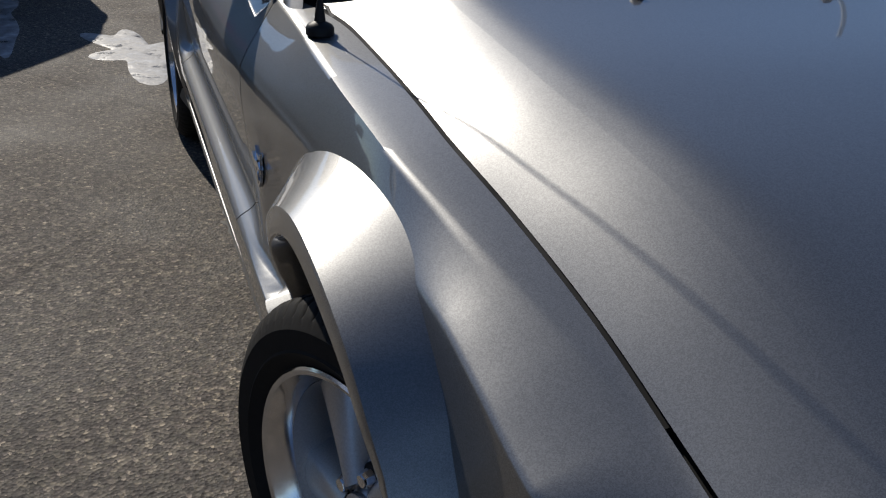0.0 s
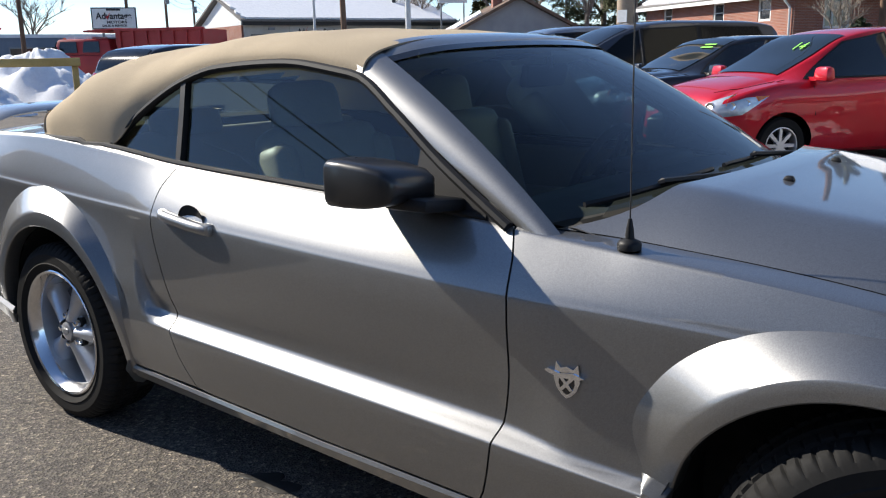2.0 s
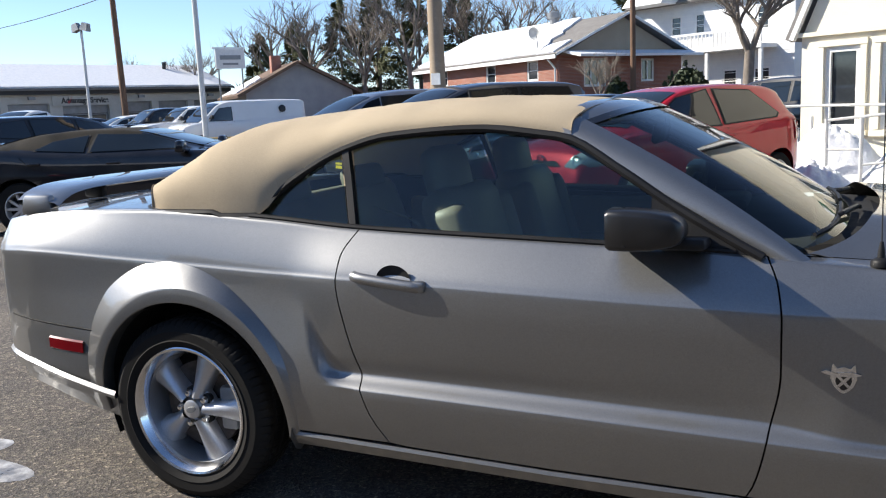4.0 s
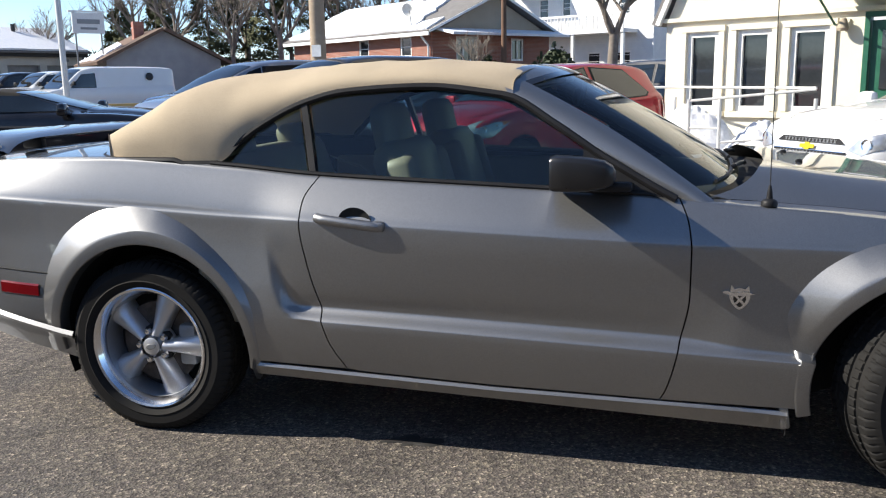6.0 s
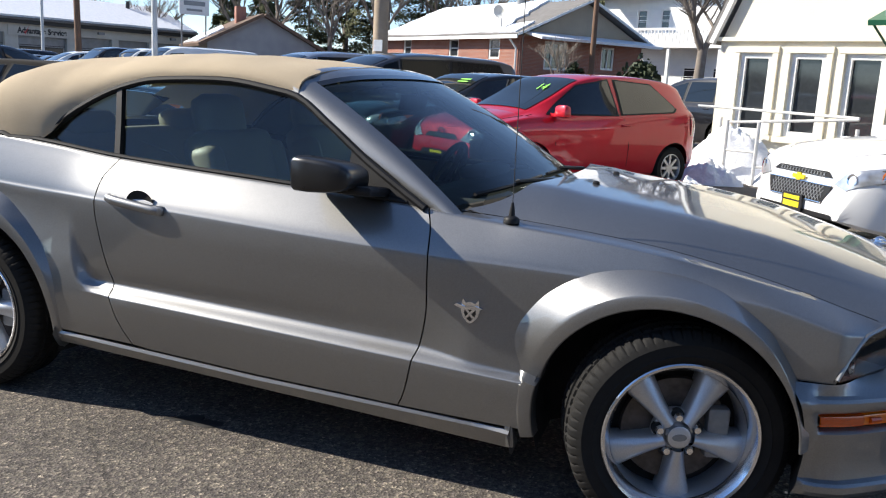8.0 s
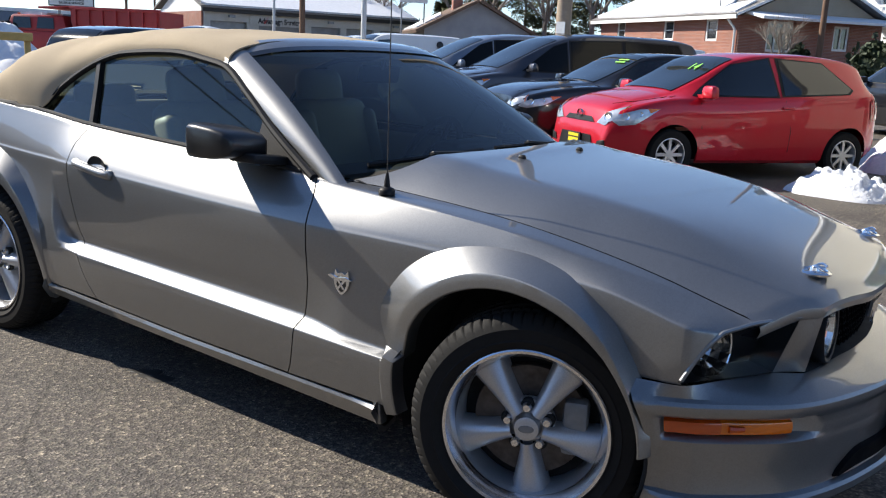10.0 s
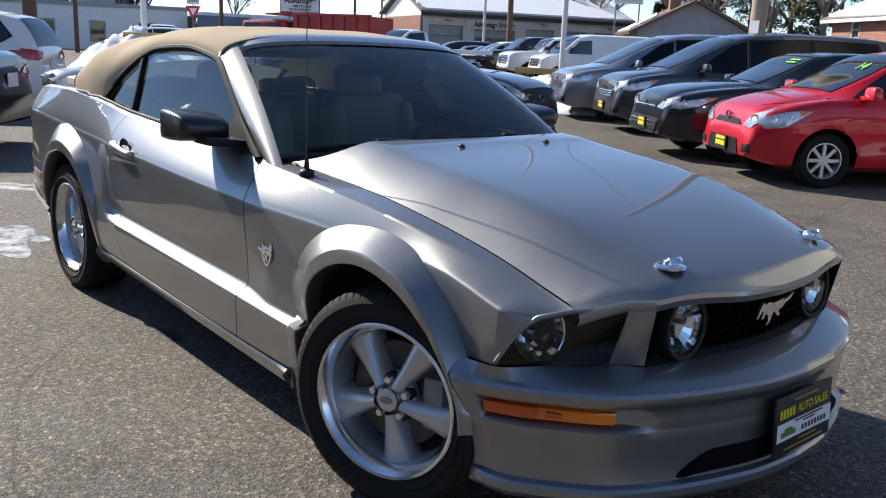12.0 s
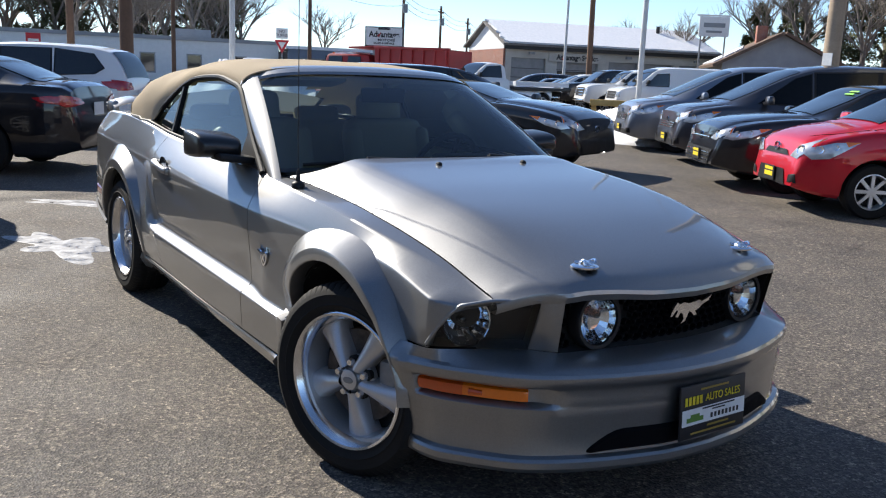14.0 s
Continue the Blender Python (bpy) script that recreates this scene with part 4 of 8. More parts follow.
ys_ = thing("yield_sign", frame_at((-41.7, 17.0), (-41.3, 17.7)), "red and white triangular yield sign with a plate above", "traffic sign")
tube("post", [(0.35, 0.06, 0), (0.35, 0.06, 3.4)], 0.035, M["greymetal"], ys_)
from_bm("triangle", flat_shape([(-0.40, 0.34), (0.40, 0.34), (0.0, -0.36)], 0.02, Matrix.Translation((0.35, -0.01, 2.50)) @ RX), M["signred"], ys_, smooth_faces=False)
from_bm("triangle_centre", flat_shape([(-0.20, 0.22), (0.20, 0.22), (0.0, -0.13)], 0.02, Matrix.Translation((0.35, -0.03, 2.50)) @ RX), M["platewhite"], ys_, smooth_faces=False)
box("plate", (0.62, 0.02, 0.55), (0.35, 0.0, 3.18), M["platewhite"], ys_)
text_part("plate_words", "NO\nTURNS", 0.20, Matrix.Translation((0.35, -0.02, 3.18)) @ RX, M["signblack"], ys_, 0.004)
de = thing("no_entry_sign", frame_at((-47.0, 5.7), (-46.9, 6.3)), "red square no-entry sign on a post", "traffic sign")
tube("post", [(0.3, 0.05, 0), (0.3, 0.05, 2.6)], 0.035, M["greymetal"], de)
box("plate", (0.7, 0.02, 0.7), (0.3, 0, 2.25), M["signred"], de)
box("white_bar", (0.5, 0.02, 0.12), (0.3, -0.015, 2.25), M["platewhite"], de)

tb = thing("timber_barrier", frame_at((-20.6, 20.0), (-17.2, 23.2)), "yellow-stained timber guard rail on short posts", "barrier")
box("beam", (4.6, 0.14, 0.22), (2.3, 0, 0.62), M["timber"], tb, bevel=0.02)
for x in (0.15, 2.3, 4.45):
    box("post", (0.16, 0.16, 0.72), (x, 0.12, 0.36), M["timber"], tb, bevel=0.02)
tb2 = thing("timber_barrier", frame_at((-25.5, 8.2), (-23.5, 11.4)), "yellow-stained timber guard rail in the snow", "barrier")
box("beam", (3.7, 0.14, 0.22), (1.8, -1.6, 1.25), M["timber"], tb2, bevel=0.02)
for x in (0.15, 3.5):
    box("post", (0.16, 0.16, 1.25), (x, -1.5, 0.62), M["timber"], tb2, bevel=0.02)


# ---- trees ----
def branch(bm, p, d, length, r, depth, rnd, spread=0.6):
    pts = [p]
    v = Vector(d)
    q = Vector(p)
    n = 4
    for k in range(n):
        v = (v + Vector((rnd.uniform(-1, 1), rnd.uniform(-1, 1), rnd.uniform(-0.4, 0.8))) * 0.16).normalized()
        q = q + v * length / n
        pts.append(q.copy())
    tube_bm(bm, pts, r, 7 if depth > 2 else (5 if depth > 1 else 3), 0.55)
    if depth <= 0:
        return
    kids = 4 if depth > 1 else 5
    for k in range(kids):
        t = rnd.uniform(0.45, 1.0)
        b = pts[min(n, max(1, int(t * n)))]
        ax = Vector((rnd.uniform(-1, 1), rnd.uniform(-1, 1), rnd.uniform(-0.1, 0.6))).normalized()
        nd = (v * (1 - spread) + ax * spread).normalized()
        branch(bm, b, nd, length * rnd.uniform(0.55, 0.8), r * 0.52, depth - 1, rnd, spread)


def bare_tree(at, h, seed, depth=4, trunk=0.22, label="bare deciduous tree with a branching crown"):
    rnd = random.Random(seed)
    tr = thing("tree", Matrix.Translation((at[0], at[1], 0)) @ Matrix.Rotation(rnd.uniform(0, 6), 4, "Z"), label, "tree", "bare trees")
    tube("trunk", [(0, 0, -0.1), (0.08, 0.05, h * 0.18), (0.05, -0.06, h * 0.36)], trunk, M["bark"], tr, segs=10, taper=0.8)
    bm = bmesh.new()
    for k in range(4):
        a = k * 1.57 + rnd.uniform(-0.4, 0.4)
        branch(bm, Vector((0.05, -0.05, h * rnd.uniform(0.28, 0.36))), Vector((math.cos(a) * 0.55, math.sin(a) * 0.55, 1)).normalized(), h * 0.30, trunk * 0.55, depth - 1, rnd, 0.5)
    from_bm("crown", bm, M["bark"], tr, "leafless branching crown", 60)
    return tr


def evergreen(at, h, seed, width=0.3, mat=None, label="dark green evergreen tree"):
    rnd = random.Random(seed)
    tr = thing("tree", Matrix.Translation((at[0], at[1], 0)), label, "tree", "evergreen trees")
    tube("trunk", [(0, 0, -0.1), (0, 0, h * 0.9)], 0.2, M["bark"], tr, segs=8, taper=0.2)
    vs, fs = [], []
    whorl = [(rnd.uniform(0, 6.283), rnd.uniform(0.7, 1.15)) for _ in range(90)]
    for k in range(9000):
        # sprays along drooping limbs, with gaps between them
        lb = rnd.randrange(90)
        t = 0.08 + 0.9 * (lb / 90.0) ** 0.9
        a, reach = whorl[lb]
        a += rnd.gauss(0, 0.16)
        rmax = (h * width * (1 - t) ** 0.75 + 0.2) * reach
        f = rnd.uniform(0.12, 1.0) ** 0.7
        rr = rmax * f
        c = Vector((rr * math.cos(a), rr * math.sin(a), h * t - 0.22 * rr + 0.10 * rr * f + rnd.gauss(0, 0.16)))
        s = rnd.uniform(0.09, 0.24)
        o = Vector((math.cos(a), math.sin(a), rnd.uniform(-0.6, 0.4)))
        sd = Vector((-math.sin(a), math.cos(a), rnd.uniform(-0.5, 0.5)))
        n0 = len(vs)
        vs += [c - sd * s * 0.40, c + sd * s * 0.40, c + o * s + sd * 0.06, c + Vector((0, 0, 0.11)) - o * 0.08]
        fs += [(n0, n0 + 1, n0 + 2), (n0, n0 + 2, n0 + 3)]
    me = bpy.data.meshes.new("crown")
    me.from_pydata([tuple(v) for v in vs], [], fs)
    finish("crown", me, mat or M["needles"], tr, smooth_faces=False)
    return tr


EV = [(-50.5, 70.0, 9.5, 1), (-47.0, 71.0, 10.5, 2), (-34.4, 64.0, 13.0, 3), (-31.5, 66.0, 14.5, 4), (-37.5, 63.0, 11.5, 5), (-28.5, 68.0, 12.5, 6), (-14.0, 72.0, 15.0, 7), (-40.5, 60.0, 8.5, 8), (-11.5, 74.0, 14.0, 9)]
first = None
for x, y, h, sd in EV:
    if sd <= 3:
        first = evergreen((x, y), h, sd, 0.30)
        base_h = h
    else:
        c = copy_thing(first, Matrix.Translation((x, y, 0)) @ Matrix.Rotation(sd * 1.3, 4, "Z") @ Matrix.Scale(h / base_h, 4))
        c.scale = (h / base_h,) * 3
t1 = bare_tree((-3.1, 36.6), 9.0, 21, 5, 0.26, "large bare tree beside the cream office")
t2 = bare_tree((-38.0, 58.5), 13, 22, 4, 0.24)
t3 = bare_tree((-30.0, 60.5), 14, 23, 4, 0.26)
kk = 0
for x, y, h in ((-43, 61, 13), (-35.5, 66, 15), (-27, 66, 14), (-24.5, 70, 15), (-33, 58.5, 12), (-20, 72, 13), (-52, 62, 10), (-58, 60, 9), (-8, 78, 14), (0, 76, 13), (6, 60, 12), (-82, 40, 10), (-88, 30, 12), (-92, 18, 13), (-90, 8, 12), (-94, -2, 13), (-86, 22, 11), (-96, 12, 14), (-88, -8, 12), (-84, 3, 11)):
    kk += 1
    src_, hh = ((t2, 13.0), (t3, 14.0))[kk % 2]
    c = copy_thing(src_, Matrix.Translation((x, y, 0)) @ Matrix.Rotation(kk * 2.1, 4, "Z"))
    c.scale = (h / hh,) * 3
for k, (x, y, h) in enumerate(((-95, 5, 11), (-90, 14, 12), (-97, -5, 12), (-93, 24, 10))):
    c = copy_thing(first, Matrix.Translation((x, y, 0)) @ Matrix.Rotation(k * 1.9, 4, "Z"))
    c.scale = (h / base_h * 1.1,) * 3

# thick woods behind the low white building
wr = random.Random(5)
for k in range(46):
    y = wr.uniform(-12, 31)
    x = -80 - wr.uniform(0, 16) + 0.25 * y
    src_, hh = ((t2, 13.0), (t3, 14.0))[k % 2]
    c = copy_thing(src_, Matrix.Translation((x, y, 0)) @ Matrix.Rotation(wr.uniform(0, 6), 4, "Z"))
    c.scale = (wr.uniform(10, 15) / hh,) * 3
for x, y, h in ((-84, 26, 12), (-87, 23, 13.5), (-82, 29, 11), (-90, 16, 12), (-88, 4, 11)):
    c = copy_thing(first, Matrix.Translation((x, y, 0)) @ Matrix.Rotation(x + y, 4, "Z"))
    c.scale = (h / base_h,) * 3


def shrub(at, r, h, seed, mat, label):
    rnd = random.Random(seed)
    vs, fs = [], []
    for k in range(1600):
        a, b = rnd.uniform(0, 6.283), rnd.uniform(-0.2, 1.45)
        q = rnd.uniform(0.6, 1.0) * (1 + 0.18 * math.sin(3 * a + seed) * math.cos(4 * b))
        c = Vector((r * q * math.cos(a) * math.cos(b), r * q * math.sin(a) * math.cos(b), h * 0.25 + h * 0.75 * q * math.sin(b)))
        s = rnd.uniform(0.08, 0.2)
        u = Vector((rnd.uniform(-1, 1), rnd.uniform(-1, 1), rnd.uniform(-1, 1))).normalized() * s
        w = Vector((rnd.uniform(-1, 1), rnd.uniform(-1, 1), rnd.uniform(-1, 1))).normalized() * s
        n0 = len(vs)
        vs += [c - u, c + w, c + u, c - w]
        fs.append((n0, n0 + 1, n0 + 2, n0 + 3))
    me = bpy.data.meshes.new("shrub")
    me.from_pydata([tuple(v) for v in vs], [], fs)
    ob = finish("shrub", me, mat, None, smooth_faces=False)
    ob.matrix_world = Matrix.Translation((at[0], at[1], 0))
    tagged(ob, label, "shrub")


shrub((-5.8, 38.3), 1.15, 2.7, 1, M["bush"], "dense dark green shrub beside the brick house")
shrub((-1.2, 41.0), 1.3, 1.9, 2, M["bush"], "rounded green shrub beside the white house")
shrub((-9.8, 42.0), 0.8, 2.4, 4, M["bush"], "small green shrub against the brick wall")
bs = bare_tree((-10.5, 41.0), 4.6, 31, 4, 0.09, "small bare ornamental tree before the brick house")

# far woods all round, too far to count
vs, fs = [], []
rnd = random.Random(77)
for k in range(20000):
    a = rnd.uniform(0, 6.283)
    R_ = rnd.uniform(125, 165)
    x, y = R_ * math.cos(a), R_ * math.sin(a)
    h = (4.6 + 1.2 * math.sin(a * 9) + 0.9 * math.sin(a * 23 + 1)) * rnd.uniform(0.5, 1.05)
    w = rnd.uniform(0.06, 0.55)
    tx, ty = -math.sin(a), math.cos(a)
    l0, l1 = rnd.uniform(-0.6, 0.6), rnd.uniform(-0.6, 0.6)
    n0 = len(vs)
    vs += [(x - tx * w, y - ty * w, 0), (x + tx * w, y + ty * w, 0), (x + tx * (w * 0.8 + l0), y + ty * (w * 0.8 + l0), h * 0.8), (x + tx * l1, y + ty * l1, h), (x - tx * (w * 0.7 - l0), y - ty * (w * 0.7 - l0), h * 0.7)]
    fs.append((n0, n0 + 1, n0 + 2, n0 + 3, n0 + 4))
me = bpy.data.meshes.new("far_woods")
me.from_pydata(vs, [], fs)
M["woods"] = surface("winter_woods", (0.10, 0.085, 0.075), (0.16, 0.14, 0.12), 0.05, 0.95, fine=1.5, fine_amt=0.4)
fw = finish("far_woods", me, M["woods"], None, smooth_faces=False)
tagged(fw, "distant grey-brown winter woods along the horizon", "trees", kind="stuff")

# ---- parked vehicles ----
def wheel_parts(parent, at, radius, width, spokes, rim_mat, side, name="wheel", rim_frac=0.66, turn=0.0):
    """A tyre and a spoked rim; side is -1 or 1, the way that the outer face looks along y."""
    w = new(name)
    w.empty_display_size = 0.05
    w.parent = parent
    w.matrix_local = Matrix.Translation(at) @ Matrix.Rotation(turn, 4, "Z") @ Matrix.Rotation(0 if side > 0 else math.pi, 4, "Z")
    h, r, q = width / 2, radius, radius * rim_frac
    turned("tyre", [(q * 0.97, -h * 0.8), (q * 1.05, -h), (r * 0.93, -h), (r, -h * 0.72), (r, h * 0.72), (r * 0.93, h), (q * 1.05, h), (q * 0.97, h * 0.8)], M["rubber"], w, segs=40)
    bm = bmesh.new()
    lathe_bm(bm, [(q * 1.0, h * 0.9), (q * 0.94, h * 0.92), (q * 0.90, h * 0.7), (q * 0.88, -h * 0.6)], 40)
    lathe_bm(bm, [(0.0, h * 0.72), (q * 0.2, h * 0.72), (q * 0.24, h * 0.55), (q * 0.24, h * 0.1)], 20)
    for k in range(spokes):
        a = 2 * math.pi * k / spokes
        ww = q * (1.5 / spokes)
        vs = box_bm(bm, (q * 0.74, h * 0.3, ww), (q * 0.54, h * 0.55, 0))
        bmesh.ops.transform(bm, matrix=Matrix.Rotation(a, 4, "Y"), verts=vs)
    bmesh.ops.recalc_face_normals(bm, faces=bm.faces)
    from_bm("rim", bm, rim_mat, w)
    turned("brake_disc", [(0.0, 0.0), (q * 0.86, 0.0), (q * 0.86, -0.02), (0.0, -0.02)], M["void"], w, segs=24)
    return w


def mirrored(P):
    return np.asarray(P) * np.array([1, -1, 1])


def make_car(name, m, paint, label, category, spec):
    """A parked road vehicle. spec is in metres from the middle of the front axle on the ground, x ahead."""
    car = thing(name, m, label, category)
    wb, W, R = spec["wb"], spec["W"] / 2, spec.get("R", 0.32)
    x0, x1 = spec["rear"], spec["front"]
    top = spec["top"]
    low = spec.get("low", 0.22)
    arch = R + 0.055
    xs = np.concatenate([np.linspace(x0, x1, 60), [cx + arch * math.cos(t) for cx in (0, -wb) for t in np.linspace(0, math.pi, 17)]])
    xs = np.unique(np.round(xs, 4))
    fr = spec.get("nose", 0.27)
    rr = spec.get("tail", 0.18)
    rows = [(0, .90), (.05, .955), (.2, .98), (.34, .992), (.5, 1.0), (.64, 1.0), (.78, .992), (.90, .975), (.96, .960), (1.0, .925)]
    crown = spec.get("crown", 0.05)
    roof, belt = spec["roof"], spec["belt"]
    cx0, cx1 = min(p[0] for p in roof), max(p[0] for p in roof)
    full = max(p[1] for p in roof) - belt
    yr = spec.get("yr", 0.66) * W
    NU = 14
    xs = np.unique(np.round(np.concatenate([xs, np.linspace(cx0, cx1, 40)]), 4))
    P = np.zeros((len(xs), len(rows) + NU, 3))
    for i, x in enumerate(xs):
        e = np.clip((x1 - x) / 0.75, 0, 1)
        g = np.clip((x - x0) / 0.6, 0, 1)
        w = W * (1 - fr * (1 - e) ** 3.4) * (1 - rr * (1 - g) ** 3.0)
        zt = float(hermite(x, top))
        zb = low + 0.10 * (1 - e) ** 3 + 0.12 * (1 - g) ** 3
        h = max(0.0, float(hermite(x, roof)) - zt) if cx0 <= x <= cx1 else 0.0
        ar = 0.0
        for cx in (0, -wb):
            if abs(x - cx) < arch:
                ar = max(ar, R + math.sqrt(max(0, arch ** 2 - (x - cx) ** 2)) * 1.0)
        for j, (f, k) in enumerate(rows):
            z = zb + (zt - zb) * f
            if z < ar:
                z = ar
                k = np.interp((z - zb) / (zt - zb), [a for a, _ in rows], [b for _, b in rows])
            P[i, j] = (x, w * k, z)
        ysh = w * rows[-1][1]
        ye = ysh + (min(yr, ysh * 0.96) - ysh) * (1.0 if h > 0.02 else 0.9)
        lift = crown * (1 - np.clip(h / 0.25, 0, 1)) + 0.10 * h
        for j in range(NU):
            t = (j + 1) / NU
            if t <= 0.55:
                u = t / 0.55
                y, z = ysh + (ye - ysh) * u ** 1.1, zt + 0.90 * h * u + 0.35 * crown * u * (h < 0.02)
            else:
                u = (t - 0.55) / 0.45
                y = ye * max(0.0, math.cos(u * math.pi / 2)) ** 0.85
                z = zt + 0.90 * h + 0.35 * crown * (h < 0.02) + lift * math.sin(u * math.pi / 2) ** 0.9
            P[i, len(rows) + j] = (x, y, z)
        P[i, -1, 1] = 0.0
    bm = grid_bm(P, None, True)
    grid_bm(mirrored(P), bm, False)
    bmesh.ops.remove_doubles(bm, verts=bm.verts, dist=1e-4)
    bmesh.ops.dissolve_degenerate(bm, dist=1e-4, edges=bm.edges)
    for xe in (xs[0], xs[-1]):
        ed = [e for e in bm.edges if len(e.link_faces) == 1 and all(abs(v.co.x - xe) < 1e-4 for v in e.verts)]
        bmesh.ops.contextual_create(bm, geom=ed)
    bmesh.ops.recalc_face_normals(bm, faces=bm.faces)
    bvh_body = BVHTree.FromBMesh(bm)
    bvh_cab = bvh_body
    ob_body = from_bm("body", bm, paint, car, sharp=38)
    if "roofmat" in spec:
        ob_body.data.materials.append(spec["roofmat"])
        for pl in ob_body.data.polygons:
            c = pl.center
            if cx0 + 0.1 < c.x < spec["wsx"][0] + 0.05 and c.z > belt + 0.09:
                pl.material_index = 1
    C, cs = P[:, len(rows) + 7:], xs
    # wheel wells and floor
    bm = bmesh.new()
    box_bm(bm, (x1 - x0 - 0.5, W * 1.55, 0.22), ((x0 + x1) / 2, 0, low + 0.14))
    for cx in (0, -wb):
        box_bm(bm, (arch * 1.9, W * 1.5, 0.12), (cx, 0, R + arch + 0.02))
    from_bm("underbody", bm, M["void"], car)
    glass = spec.get("glass", M["darkglass"])
    for sgn in (-1, 1):
        for poly in spec.get("windows", []):
            mid_ = (sum(p[0] for p in poly) / len(poly), sum(p[1] for p in poly) / len(poly))
            wide_ = [(mid_[0] + (a - mid_[0]) * 1.07, mid_[1] + (b - mid_[1]) * 1.08) for a, b in poly]
            grid_part("window_trim", skin(bvh_cab, wide_, (0, -sgn, 0), lambda a, b: (a, sgn * 3, b), 0.004), M["blackplastic"], car, wrap=True)
            grid_part("side_window", skin(bvh_cab, poly, (0, -sgn, 0), lambda a, b: (a, sgn * 3, b), 0.009), glass, car, wrap=True)
        for poly in spec.get("lamps", []):
            hl = grid_part("headlight", skin(bvh_body, [(sgn * a, b) for a, b in poly], (-1, 0, 0), lambda a, b: (x1 + 1, a, b), 0.010), M["headlight"], car, wrap=True)
            far = sorted(poly)[-2:]
            mid_ = (sum(p[0] for p in poly) / len(poly), sum(p[1] for p in poly) / len(poly))
            mark = [(far[0][0] * 0.99, far[0][1] + 0.012), (far[1][0] * 0.99, far[1][1] - 0.012), (far[1][0] * 0.90 + mid_[0] * 0.1, (far[0][1] + far[1][1]) / 2)]
            grid_part("turn_signal", skin(bvh_body, [(sgn * a, b) for a, b in mark], (-1, 0, 0), lambda a, b: (x1 + 1, a, b), 0.014), M["amber"], hl, wrap=True)
            c_ = bvh_body.ray_cast(Vector((x1 + 1, sgn * mid_[0], mid_[1])), Vector((-1, 0, 0)))[0]
            if c_:
                turned("lamp_bowl", [(0.0, -0.01), (0.03, 0.0), (0.048, 0.012), (0.052, 0.012), (0.052, -0.03)], M["chrome"], hl, segs=20, m=Matrix.Translation(c_) @ Vector((1, sgn * 0.3, 0.1)).to_track_quat("Y", "Z").to_matrix().to_4x4())
        for poly in spec.get("side_lamps", []):
            hl = grid_part("headlight_side", skin(bvh_body, poly, (0, -sgn, 0), lambda a, b: (a, sgn * 3, b), 0.010), M["headlight"], car, wrap=True)
            tip = min(poly)
            for f_, r_ in ((0.34, 0.62), (0.62, 0.85)):
                a_ = tip[0] + (max(p[0] for p in poly) - tip[0]) * f_ + 0.06
                zs_ = [p[1] for p in poly]
                c_ = bvh_body.ray_cast(Vector((a_, sgn * 3, tip[1] + (min(zs_) - tip[1]) * (0.15 + 0.55 * f_))), Vector((0, -sgn, 0)))
                if c_[0]:
                    out_ = c_[1] if c_[1].y * sgn > 0 else -c_[1]
                    turned("lamp_bowl", [(0.0, 0.002), (0.022 * r_, 0.006), (0.040 * r_, 0.016), (0.046 * r_, 0.017), (0.048 * r_, -0.02)], M["chrome"], hl, segs=14, m=Matrix.Translation(c_[0]) @ (out_ + Vector((0.7, 0, 0))).normalized().to_track_quat("Y", "Z").to_matrix().to_4x4())
            far = [tip, (tip[0] + 0.16, tip[1] - 0.005), (tip[0] + 0.13, tip[1] - 0.055)]
            grid_part("turn_signal", skin(bvh_body, far, (0, -sgn, 0), lambda a, b: (a, sgn * 3, b), 0.014), M["amber"], hl, wrap=True)
        for poly in spec.get("side_tails", []):
            grid_part("taillight_side", skin(bvh_body, poly, (0, -sgn, 0), lambda a, b: (a, sgn * 3, b), 0.012), M["taillens"], car, wrap=True)
        for poly in spec.get("tails", []):
            grid_part("taillight", skin(bvh_body, [(sgn * a, b) for a, b in poly], (1, 0, 0), lambda a, b: (x0 - 1, a, b), 0.015), M["taillens"], car, wrap=True)
        for poly in spec.get("fogs", []):
            grid_part("fog_light_recess", skin(bvh_body, [(sgn * a, b) for a, b in poly], (-1, 0, 0), lambda a, b: (x1 + 1, a, b), 0.01), M["blackplastic"], car, wrap=True)
        mx, mz = spec.get("mirror", (-0.55, belt + 0.05))
        bm = bmesh.new()
        box_bm(bm, (0.13, 0.22, 0.15), (mx, sgn * (W + 0.06), mz + 0.03), None, 0.04, (0.8, 0.9))
        box_bm(bm, (0.07, 0.14, 0.04), (mx + 0.02, sgn * (W - 0.06), mz - 0.02))
        from_bm("wing_mirror", bm, spec.get("mirrormat", paint), car)
        for (hx, hz) in spec.get("handles", []):
            hit = bvh_body.ray_cast(Vector((hx, sgn * 3, hz)), Vector((0, -sgn, 0)))[0]
            if hit:
                box("door_handle", (0.17, 0.03, 0.028), hit + Vector((0, sgn * 0.012, 0)), spec.get("handlemat", paint), car, bevel=0.01)
        for line in spec.get("gaps", []):
            pts = []
            for a, b in line:
                hit = bvh_body.ray_cast(Vector((a, sgn * 3, b)), Vector((0, -sgn, 0)))[0]
                if hit:
                    pts.append(hit)
            if len(pts) > 1:
                tube("door_gap", pts, 0.006, M["void"], car, segs=4)
